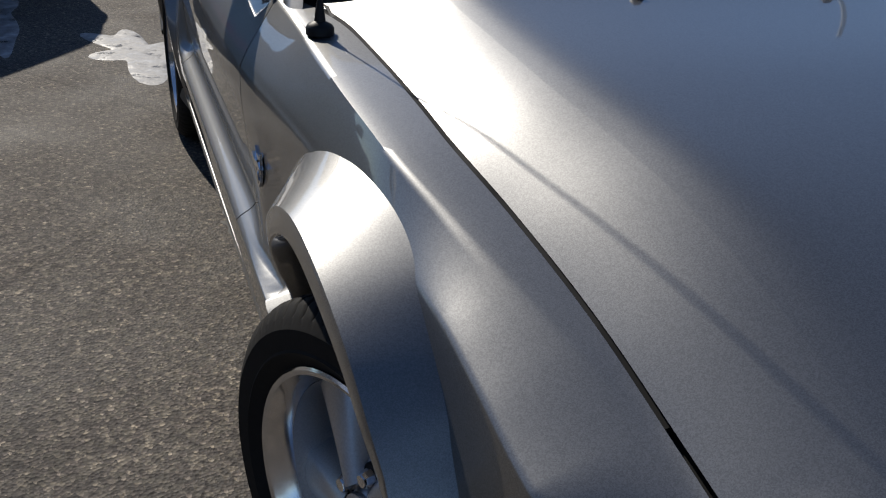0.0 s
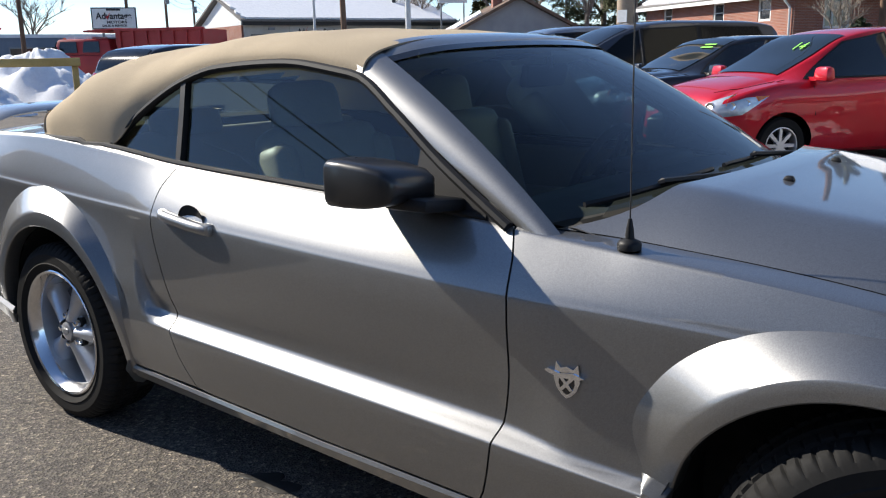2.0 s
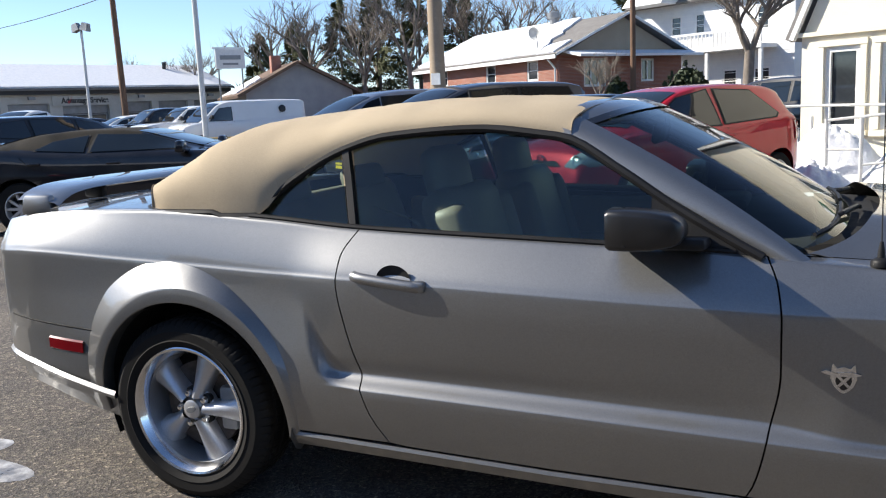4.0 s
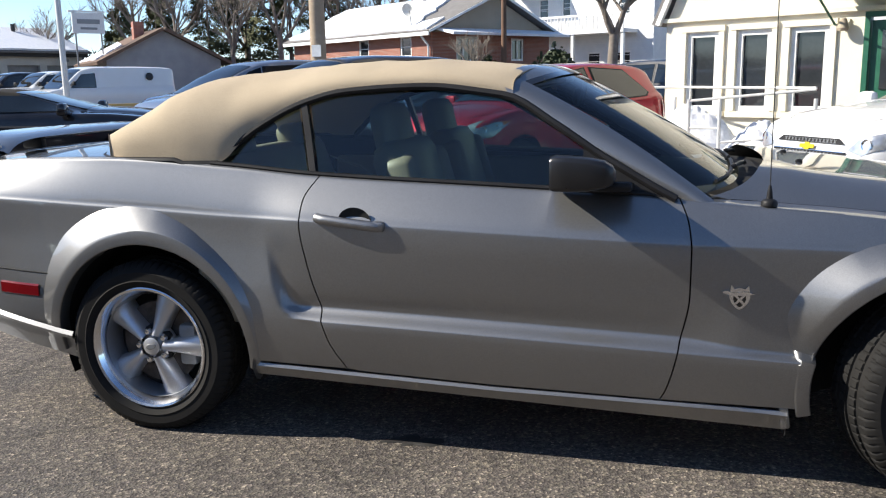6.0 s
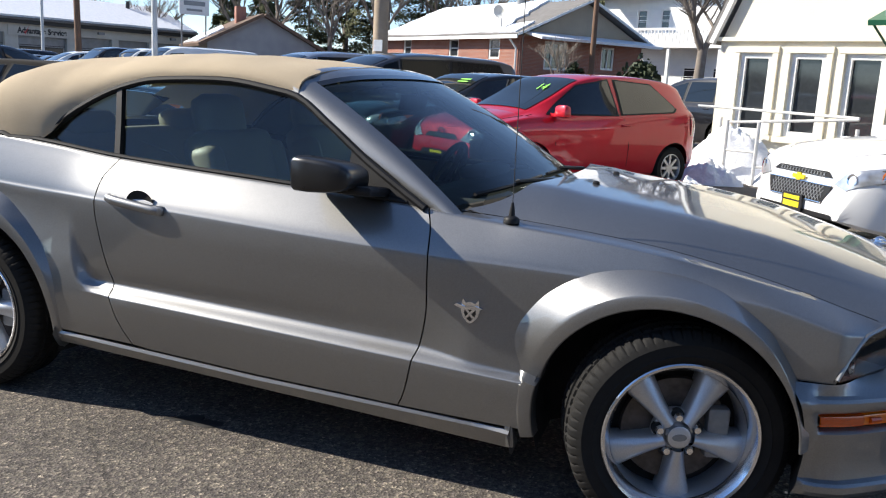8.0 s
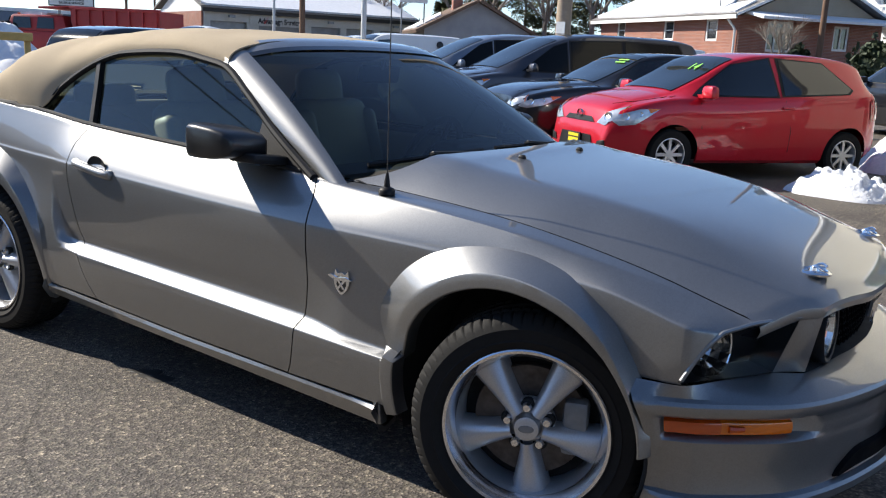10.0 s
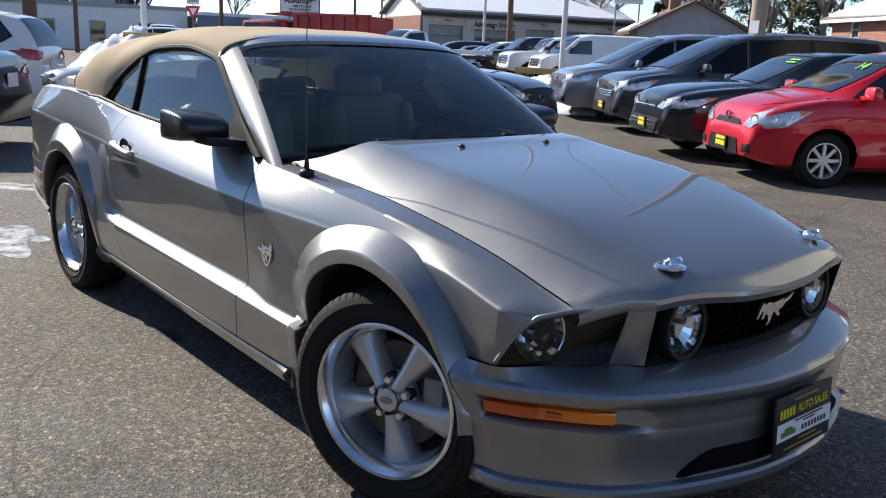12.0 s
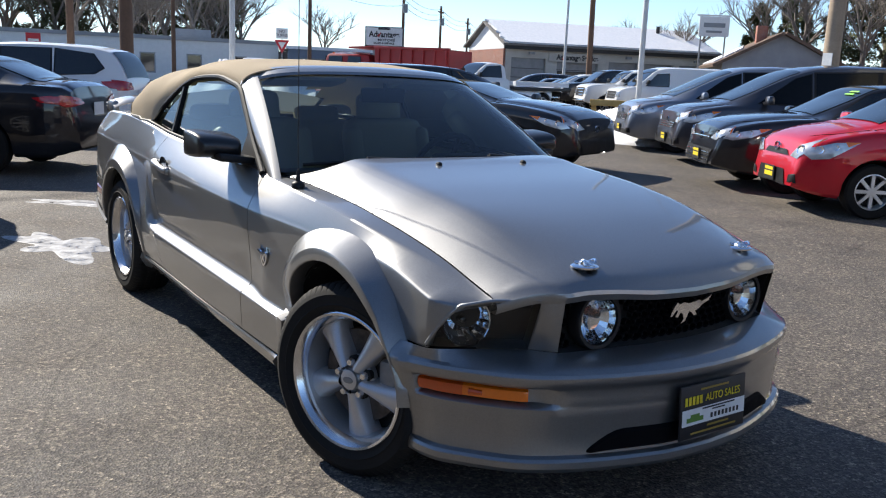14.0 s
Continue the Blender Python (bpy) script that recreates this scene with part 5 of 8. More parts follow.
    for key, nm in (("wsx", "windscreen"), ("rwx", "rear_window")):
        if key in spec:
            xa, xb = sorted(spec[key])
            xs_ = np.linspace(xa, xb, 9)
            Gs = np.zeros((9, 13, 3))
            for i in range(9):
                for j in range(13):
                    yy = np.linspace(-1, 1, 13)[j]
                    sec = np.array([[np.interp(xs_[i], cs, C[:, q, ax]) for ax in range(3)] for q in range(C.shape[1])])
                    y_ = abs(yy) * sec[0, 1] * 0.93
                    z_ = np.interp(y_, sec[::-1, 1], sec[::-1, 2])
                    Gs[i, j] = (xs_[i] + (0.008 if key == "wsx" else -0.008), math.copysign(y_, yy), z_ + 0.008)
            grid_part(nm, Gs, glass if key == "wsx" else M["rearglass"], car)
    for sgn in (-1, 1):
        pts = []
        xa = spec["wsx"][1] + 0.02
        for f_ in np.linspace(0, 1, 12):
            x_ = xa + (x1 - 0.20 - xa) * f_
            hit = bvh_body.ray_cast(Vector((x_, sgn * W * (0.80 - 0.10 * f_ - 0.16 * f_ ** 6), 3)), Vector((0, 0, -1)))[0]
            if hit:
                pts.append(hit)
        if len(pts) > 2:
            tube("hood_gap", pts, 0.005, M["void"], car, segs=4)
    for poly in spec.get("grilles", []):
        grid_part("grille", skin(bvh_body, poly, (-1, 0, 0), lambda a, b: (x1 + 1, a, b), 0.012), M["blackplastic"], car, wrap=True)
    for (za, zb2, ya) in spec.get("meshes", []):
        # a wire mesh of slanting strands in front of the dark opening
        bmm = bmesh.new()
        n_ = int(2 * ya / 0.045)
        for k_ in range(-2, n_ + 2):
            for lean in (-1, 1):
                pts = []
                for f_ in np.linspace(0, 1, 5):
                    y_ = -ya + 2 * ya * k_ / n_ + lean * (f_ - 0.5) * (zb2 - za) * 0.8
                    hit = bvh_body.ray_cast(Vector((x1 + 1, y_, za + (zb2 - za) * f_)), Vector((-1, 0, 0)))[0]
                    if hit and abs(y_) < ya:
                        pts.append(hit + Vector((0.016, 0, 0)))
                if len(pts) > 2:
                    tube_bm(bmm, pts, 0.0035, 4)
        from_bm("grille_mesh", bmm, M["greymetal"], car)
    for (za, zb2, ya) in spec.get("bars", []):
        pts = []
        for y in np.linspace(-ya, ya, 9):
            hit = bvh_body.ray_cast(Vector((x1 + 1, y, za)), Vector((-1, 0, 0)))[0]
            if hit:
                pts.append(hit + Vector((0.015, 0, 0)))
        if len(pts) > 1:
            tube("grille_bar", pts, zb2, M["chrome"], car, segs=6)
    for (mx_, my_, words) in spec.get("marks", []):
        hit, nrm = bvh_body.ray_cast(Vector((mx_, my_, 3)), Vector((0, 0, -1)))[:2]
        if hit:
            nrm = nrm if nrm.z > 0 else -nrm
            up_ = Vector((-nrm.z, 0, nrm.x)).normalized()
            mt_ = Matrix((Vector((0, 1, 0)), up_, nrm)).transposed().to_4x4()
            mt_.translation = hit + nrm * 0.022
            if words:
                text_part("painted_number", words, 0.20, mt_, M["markgreen"], car, 0.002)
            else:
                for k_ in (-1, 1):
                    bmm = bmesh.new()
                    box_bm(bmm, (0.26, 0.03, 0.003), (0, 0.035 * k_, 0), None)
                    bmesh.ops.transform(bmm, matrix=mt_, verts=bmm.verts)
                    from_bm("painted_mark", bmm, M["markgreen"], car, smooth_faces=False)
    if "plate" in spec:
        pz = spec["plate"]
        hit = bvh_body.ray_cast(Vector((x1 + 1, 0, pz)), Vector((-1, 0, 0)))[0]
        px = (hit.x if hit else x1) + 0.03
        pl = box("number_plate", (0.012, 0.31, 0.16), (px, 0, pz), M["signblack"], car)
        box("print_bar", (0.004, 0.25, 0.035), (px + 0.008, 0, pz + 0.045), M["plateyellow"], pl)
        box("print_bar", (0.004, 0.25, 0.05), (px + 0.008, 0, pz - 0.015), M["platewhite"] if spec.get("platewhite") else M["plateyellow"], pl)
    if "rearplate" in spec:
        pz = spec["rearplate"]
        hit = bvh_body.ray_cast(Vector((x0 - 1, 0, pz)), Vector((1, 0, 0)))[0]
        px = (hit.x if hit else x0) - 0.02
        box("number_plate", (0.012, 0.31, 0.16), (px, 0, pz), M["platewhite"], car)
    if "badge" in spec:
        bz = spec["badge"]
        hit = bvh_body.ray_cast(Vector((x1 + 1, 0, bz)), Vector((-1, 0, 0)))[0]
        px = (hit.x if hit else x1) + 0.02
        bmb = lathe_bm(bmesh.new(), [(0.072, -0.008), (0.072, 0.008), (0.056, 0.012), (0.056, -0.008)], 24)
        bmesh.ops.transform(bmb, matrix=Matrix.Translation((px, 0, bz)) @ Matrix.Rotation(radians(90), 4, "Z") @ Matrix.Diagonal((1, 1, 0.7, 1)), verts=bmb.verts)
        if "badgecross" in spec:
            bmb.free()
            bmb = flat_shape([(-0.095, 0.018), (-0.03, 0.018), (-0.026, 0.034), (0.034, 0.034), (0.03, 0.018), (0.095, 0.018), (0.085, -0.018), (0.026, -0.018), (0.022, -0.034), (-0.038, -0.034), (-0.034, -0.018), (-0.105, -0.018)], 0.012, Matrix.Translation((px, 0, bz)) @ Matrix(((0, 0, 1, 0), (1, 0, 0, 0), (0, 1, 0, 0), (0, 0, 0, 1))))
        from_bm("badge", bmb, spec.get("badgemat", M["chrome"]), car)
    tw = spec.get("tyre", 0.2)
    for cx in (0, -wb):
        for sgn in (-1, 1):
            wheel_parts(car, (cx, sgn * (W - tw / 2 - 0.03), R), R, tw, spec.get("spokes", 10), spec.get("rim", M["alloy"]), sgn)
    return car


M["rearglass"] = plain("dark_rear_glass", (0.006, 0.007, 0.008), 0.10, 0, 0, 0.2)


def headlight_mat():
    m, nt, b = node_mat("headlight_unit")
    d = noise_tex(nt, 7.0, 2)
    nt.links.new(ramp(nt, d, [(0.30, (0.36, 0.37, 0.39)), (0.50, (0.55, 0.57, 0.59)), (0.70, (0.78, 0.80, 0.83))]), b.inputs["Base Color"])
    b.inputs["Metallic"].default_value = 0.5
    b.inputs["Roughness"].default_value = 0.2
    b.inputs["Coat Weight"].default_value = 1.0
    return m


M["headlight"] = headlight_mat()


def heading(x, y, hx, hy):
    return Matrix.Translation((x, y, 0.0)) @ Matrix.Rotation(math.atan2(hy, hx), 4, "Z")


HATCH = dict(
    wsx=(-0.92, -0.10), rwx=(-2.98, -2.72), side_lamps=[[(0.20, 0.815), (0.45, 0.80), (0.66, 0.735), (0.72, 0.66), (0.66, 0.61), (0.50, 0.63)]], side_tails=[[(-2.98, 0.72), (-2.84, 0.75), (-2.82, 0.98), (-2.92, 1.0)]],
    wb=2.51, W=1.695, R=0.295, rear=-3.05, front=0.80,
    top=[(-3.05, 0.60), (-3.02, 0.90), (-2.9, 1.06), (-2.5, 1.06), (-0.6, 0.94), (-0.05, 0.935), (0.3, 0.885), (0.58, 0.80), (0.73, 0.70), (0.785, 0.55), (0.80, 0.40)],
    belt=0.95, roof=[(-3.02, 0.95), (-2.92, 1.12), (-2.72, 1.40), (-2.45, 1.47), (-1.9, 1.505), (-1.3, 1.49), (-0.90, 1.42), (-0.48, 1.20), (-0.08, 0.985), (0.06, 0.93)],
    yr=0.68,
    windows=[[(-0.30, 0.98), (-0.85, 1.33), (-1.36, 1.42), (-1.42, 0.99)], [(-1.52, 1.00), (-1.50, 1.42), (-2.15, 1.39), (-2.52, 1.10), (-2.45, 1.05)]],
    lamps=[[(0.42, 0.62), (0.60, 0.60), (0.74, 0.72), (0.72, 0.83), (0.55, 0.74)]],
    tails=[[(0.62, 0.75), (0.78, 0.75), (0.76, 1.0), (0.66, 1.0)]],
    fogs=[[(0.50, 0.34), (0.64, 0.34), (0.64, 0.44), (0.52, 0.42)]],
    grilles=[[(-0.36, 0.62), (0.36, 0.62), (0.28, 0.68), (-0.28, 0.68)], [(-0.42, 0.30), (0.42, 0.30), (0.36, 0.47), (-0.36, 0.47)]],
    marks=[(-0.62, 0.22, "14")], plate=0.40, badge=0.70, handles=[(-1.55, 0.86)], mirror=(-0.38, 0.99), spokes=8, low=0.2,
    gaps=[[(-0.32, 0.30), (-0.36, 0.6), (-0.34, 0.90)], [(-1.62, 0.34), (-1.62, 0.6), (-1.52, 0.95)]])
SEDAN = dict(
    wsx=(-1.20, -0.36), rwx=(-3.45, -2.55), tail=0.26, side_lamps=[[(0.28, 0.825), (0.52, 0.80), (0.78, 0.745), (0.84, 0.68), (0.74, 0.66), (0.52, 0.71)]], side_tails=[[(-3.80, 0.85), (-3.52, 0.88), (-3.42, 0.93), (-3.6, 0.96), (-3.78, 0.95)]],
    wb=2.775, W=1.82, R=0.33, rear=-3.88, front=0.94,
    top=[(-3.88, 0.62), (-3.84, 0.95), (-3.7, 1.06), (-3.2, 1.08), (-2.2, 1.00), (-0.6, 0.97), (-0.25, 0.965), (0.3, 0.915), (0.68, 0.835), (0.86, 0.745), (0.925, 0.60), (0.94, 0.42)],
    belt=0.97, roof=[(-3.55, 1.0), (-3.1, 1.20), (-2.6, 1.39), (-2.1, 1.455), (-1.6, 1.46), (-1.2, 1.42), (-0.78, 1.22), (-0.34, 0.995), (-0.22, 0.955)],
    yr=0.66,
    windows=[[(-0.55, 1.0), (-1.05, 1.32), (-1.62, 1.39), (-1.66, 1.0)], [(-1.74, 1.0), (-1.72, 1.39), (-2.3, 1.37), (-2.78, 1.16), (-2.7, 1.03)]],
    lamps=[[(0.40, 0.66), (0.62, 0.64), (0.80, 0.74), (0.78, 0.82), (0.58, 0.76)]],
    tails=[[(0.40, 0.87), (0.78, 0.83), (0.86, 0.90), (0.80, 0.97), (0.52, 0.93)]],
    grilles=[[(-0.48, 0.30), (0.48, 0.30), (0.60, 0.52), (-0.60, 0.52)], [(-0.34, 0.64), (0.34, 0.64), (0.34, 0.70), (-0.34, 0.70)]],
    bars=[(0.32, 0.008, 0.44), (0.37, 0.008, 0.5), (0.42, 0.008, 0.52), (0.47, 0.008, 0.55), (0.67, 0.010, 0.36)],
    plate=0.43, badge=0.68, handles=[(-1.5, 0.86), (-2.5, 0.88)], mirror=(-0.62, 1.0), spokes=10,
    gaps=[[(-0.55, 0.3), (-0.6, 0.92)], [(-1.68, 0.3), (-1.70, 0.95)], [(-2.5, 0.8), (-2.68, 0.97)]])
VAN = dict(
    glass=M["rearglass"],
    wsx=(-1.05, 0.07), rwx=(-4.03, -3.86), side_lamps=[[(0.30, 0.93), (0.55, 0.89), (0.82, 0.81), (0.88, 0.74), (0.78, 0.72), (0.52, 0.78)]],
    wb=3.03, W=1.985, R=0.34, rear=-4.08, front=0.98,
    top=[(-4.08, 0.60), (-4.05, 1.0), (-3.9, 1.06), (-0.5, 1.04), (0.1, 1.03), (0.5, 0.975), (0.78, 0.90), (0.91, 0.80), (0.965, 0.62), (0.98, 0.44)],
    belt=1.05, roof=[(-4.05, 1.0), (-3.98, 1.5), (-3.8, 1.72), (-3.2, 1.78), (-2.0, 1.79), (-1.3, 1.74), (-0.95, 1.63), (-0.42, 1.36), (0.10, 1.085), (0.24, 1.02)],
    yr=0.74,
    windows=[[(-0.35, 1.10), (-0.95, 1.52), (-1.2, 1.60), (-1.2, 1.08)], [(-1.28, 1.08), (-1.28, 1.62), (-2.3, 1.66), (-2.3, 1.08)], [(-2.38, 1.08), (-2.38, 1.66), (-3.5, 1.64), (-3.75, 1.2), (-3.7, 1.12)]],
    lamps=[[(0.48, 0.72), (0.66, 0.70), (0.86, 0.80), (0.84, 0.92), (0.62, 0.84)]],
    tails=[[(0.78, 0.8), (0.92, 0.8), (0.92, 1.2), (0.82, 1.2)]],
    grilles=[[(-0.46, 0.60), (0.46, 0.60), (0.5, 0.74), (-0.5, 0.74)], [(-0.6, 0.30), (0.6, 0.30), (0.56, 0.42), (-0.56, 0.42)]],
    bars=[(0.62, 0.007, 0.44), (0.66, 0.007, 0.46), (0.70, 0.010, 0.48)],
    fogs=[[(0.62, 0.34), (0.78, 0.36), (0.78, 0.46), (0.66, 0.44)]],
    plate=0.44, badge=0.74, handles=[(-1.15, 0.95), (-1.5, 0.95)], mirror=(-0.45, 1.12), spokes=7,
    gaps=[[(-0.2, 0.3), (-0.3, 1.0)], [(-1.24, 0.3), (-1.24, 1.0)], [(-2.35, 0.3), (-2.35, 1.0)]])
SUV = dict(
    wsx=(-0.98, -0.02), rwx=(-3.7, -3.44), tail=0.20, side_tails=[[(-3.70, 0.93), (-3.40, 0.97), (-3.34, 1.07), (-3.66, 1.09)]],
    wb=2.78, W=1.89, R=0.36, rear=-3.75, front=0.95,
    top=[(-3.75, 0.60), (-3.72, 1.0), (-3.55, 1.12), (-2.5, 1.10), (-0.5, 1.08), (-0.1, 1.07), (0.4, 1.0), (0.75, 0.92), (0.88, 0.82), (0.95, 0.5)],
    belt=1.08, roof=[(-3.72, 1.05), (-3.62, 1.35), (-3.4, 1.62), (-2.9, 1.70), (-2.0, 1.72), (-1.3, 1.68), (-0.9, 1.57), (-0.3, 1.25), (0.05, 1.05)],
    yr=0.70,
    windows=[[(-0.5, 1.13), (-0.98, 1.46), (-1.45, 1.58), (-1.48, 1.13)], [(-1.56, 1.13), (-1.55, 1.59), (-2.4, 1.60), (-2.45, 1.15)], [(-2.53, 1.16), (-2.5, 1.6), (-3.15, 1.53), (-3.35, 1.30), (-3.2, 1.20)]],
    lamps=[[(0.44, 0.78), (0.64, 0.76), (0.82, 0.84), (0.80, 0.93), (0.6, 0.88)]],
    tails=[[(0.38, 0.94), (0.86, 0.92), (0.86, 1.10), (0.5, 1.06)]],
    grilles=[[(-0.42, 0.62), (0.42, 0.62), (0.46, 0.82), (-0.46, 0.82)], [(-0.55, 0.32), (0.55, 0.32), (0.5, 0.44), (-0.5, 0.44)]],
    rearplate=0.86, handles=[(-1.35, 0.98), (-2.3, 1.0)], mirror=(-0.55, 1.15), spokes=10,
    gaps=[[(-0.45, 0.35), (-0.5, 1.04)], [(-1.52, 0.35), (-1.52, 1.06)], [(-2.3, 0.8), (-2.5, 1.08)]])


def varied(base, **kw):
    d = dict(base)
    d.update(kw)
    return d


ROW = (-0.58, -0.815)
OPP = (0.66, 0.75)


def nose_at(x, y, h, front):
    """The pose of a car whose front end stands at (x, y)."""
    return heading(x - h[0] * front, y - h[1] * front, *h)


CARGO = dict(
    wsx=(-0.92, 0.0),
    wb=3.5, W=2.0, R=0.36, rear=-4.75, front=0.75, low=0.35, crown=0.02,
    top=[(-4.75, 1.0), (-4.72, 1.25), (-4.5, 1.28), (-0.6, 1.25), (0.0, 1.22), (0.5, 1.12), (0.68, 1.0), (0.75, 0.6)],
    belt=1.25, roof=[(-4.74, 1.1), (-4.70, 1.85), (-4.5, 2.02), (-3.0, 2.06), (-1.4, 2.05), (-0.9, 1.95), (-0.3, 1.45), (0.05, 1.18)],
    yr=0.84, windows=[[(-0.42, 1.28), (-0.86, 1.74), (-1.35, 1.78), (-1.35, 1.28)]],
    lamps=[[(0.62, 0.80), (0.86, 0.80), (0.86, 1.0), (0.62, 1.0)]], grilles=[[(-0.55, 0.72), (0.55, 0.72), (0.55, 1.02), (-0.55, 1.02)], [(-0.7, 0.45), (0.7, 0.45), (0.7, 0.6), (-0.7, 0.6)]],
    bars=[(0.80, 0.012, 0.5), (0.92, 0.012, 0.5)], mirror=(-0.45, 1.4), mirrormat=M["blackplastic"], spokes=8, handles=[(-1.2, 1.12)],
    gaps=[[(-0.35, 0.5), (-0.4, 1.2)], [(-1.42, 0.5), (-1.42, 1.22)]])
PICKUP = dict(
    wsx=(-1.15, -0.4),
    wb=3.6, W=2.02, R=0.40, rear=-4.9, front=0.95, low=0.42, crown=0.03, nose=0.12, tail=0.05,
    top=[(-4.9, 0.9), (-4.86, 1.28), (-4.5, 1.30), (-2.6, 1.30), (-0.5, 1.28), (0.2, 1.26), (0.75, 1.18), (0.90, 1.05), (0.95, 0.6)],
    belt=1.30, roof=[(-2.75, 1.25), (-2.70, 1.75), (-2.5, 1.90), (-1.6, 1.93), (-1.15, 1.86), (-0.6, 1.45), (-0.35, 1.26)],
    yr=0.78, windows=[[(-0.72, 1.36), (-1.1, 1.74), (-1.65, 1.80), (-1.65, 1.36)], [(-1.75, 1.36), (-1.75, 1.80), (-2.45, 1.76), (-2.5, 1.36)]],
    lamps=[[(0.66, 0.82), (0.92, 0.82), (0.92, 1.08), (0.66, 1.08)]], grilles=[[(-0.6, 0.74), (0.6, 0.74), (0.6, 1.10), (-0.6, 1.10)]],
    bars=[(0.80, 0.02, 0.56), (0.92, 0.02, 0.56), (1.04, 0.02, 0.56), (0.58, 0.05, 0.8)], mirror=(-0.65, 1.42), mirrormat=M["blackplastic"], spokes=8)

make_car("hatchback", heading(-3.17, 7.30, *ROW), M["red"], "bright red two-door hatchback parked on the asphalt", "car", HATCH)
make_car("sedan", nose_at(-5.50, 7.62, ROW, 0.94), M["black"], "glossy black four-door sedan with chrome grille bars", "car", varied(SEDAN, marks=[(-0.95, 0.30, "")]))
make_car("minivan", nose_at(-8.15, 9.92, ROW, 0.98), M["graphite"], "dark graphite minivan with chrome grille bars", "car", varied(VAN, rear=-4.1))
make_car("minivan", nose_at(-10.6, 11.3, ROW, 0.98), M["silverblue"], "silver-blue minivan with a chrome grille", "car", varied(VAN, badge=0.78))
make_car("suv", nose_at(-13.7, 16.4, ROW, 0.95), M["navy"], "dark blue sport utility vehicle with a chrome grille", "car", varied(SUV, bars=[(0.66, 0.012, 0.4), (0.74, 0.012, 0.42), (0.80, 0.012, 0.44)]))
# white sedan by the office
make_car("sedan", nose_at(0.45, 5.15, (-0.86, -0.51), 0.94), M["white"], "white compact sedan with a black mesh grille", "car", varied(SEDAN,
    wb=2.69, grilles=[[(-0.40, 0.45), (0.40, 0.45), (0.50, 0.60), (-0.50, 0.60)], [(-0.46, 0.665), (0.46, 0.665), (0.38, 0.715), (-0.38, 0.715)], [(-0.6, 0.24), (0.6, 0.24), (0.56, 0.36), (-0.56, 0.36)]],
    bars=[(0.45, 0.006, 0.40), (0.60, 0.006, 0.48)], badge=0.635, badgecross=True, badgemat=M["plateyellow"], meshes=[(0.46, 0.59, 0.42), (0.672, 0.708, 0.38)], plate=0.40, lamps=[[(0.50, 0.62), (0.66, 0.58), (0.84, 0.68), (0.84, 0.80), (0.60, 0.72)]]))
# behind the red car
make_car("suv", heading(-2.4, 19.6, -0.75, 0.66), M["black"], "black sport utility vehicle with red tail lights", "car", SUV)
# row with its tails to the street
def tail_at(x, y, h, rear):
    """The pose of a car whose rear end stands at (x, y)."""
    return heading(x - h[0] * rear, y - h[1] * rear, *h)


COUPE = varied(SEDAN, wsx=(-1.27, -0.44), rwx=(-3.1, -2.6), wb=2.72, rear=-3.75, roofmat=M["darkfabric"], windows=[[(-0.6, 1.0), (-1.1, 1.18), (-1.75, 1.21), (-1.8, 1.0)], [(-1.88, 1.0), (-1.86, 1.20), (-2.3, 1.14), (-2.5, 1.04)]],
    roof=[(-3.35, 1.0), (-3.0, 1.12), (-2.5, 1.24), (-2.0, 1.28), (-1.6, 1.28), (-1.25, 1.24), (-0.8, 1.10), (-0.42, 0.985), (-0.3, 0.955)], bars=[], badge=0.66)
COUPE.pop("plate")
make_car("convertible", nose_at(-6.70, 6.85, (0.928, 0.372), 0.94), M["black"], "black two-door convertible with a dark canvas top", "car", COUPE)
make_car("suv", tail_at(-12.68, 5.6, (-0.02, 1.0), -3.75), M["mink"], "dark grey-brown sport utility vehicle with roof rails", "car", varied(SUV, roof=[(-3.72, 1.05), (-3.62, 1.28), (-3.4, 1.46), (-2.9, 1.52), (-2.0, 1.53), (-1.3, 1.50), (-0.9, 1.42), (-0.3, 1.20), (0.05, 1.05)], windows=[[(-0.6, 1.13), (-0.98, 1.36), (-1.45, 1.43), (-1.48, 1.13)], [(-1.56, 1.13), (-1.55, 1.44), (-2.4, 1.45), (-2.45, 1.15)], [(-2.53, 1.16), (-2.5, 1.45), (-3.15, 1.40), (-3.3, 1.28), (-3.2, 1.20)]]))
# cars at the street side, seen from behind
STREET = (-0.54, -0.84)


wsuv = make_car("suv", tail_at(-13.03, 2.09, STREET, -3.75 * 0.93), M["white"], "white sport utility vehicle with a dark rear window", "car", SUV)
wsuv.scale = (0.93,) * 3
bsed = make_car("sedan", tail_at(-8.70, 0.40, STREET, -3.88 * 0.95), M["black"], "glossy black sedan with wide red tail lights", "car", varied(SEDAN, rearplate=0.80))
bsed.scale = (0.95,) * 3
make_car("suv", tail_at(-5.9, -1.75, STREET, -3.75), M["black"], "black sport utility vehicle parked beside a sedan", "car", SUV)
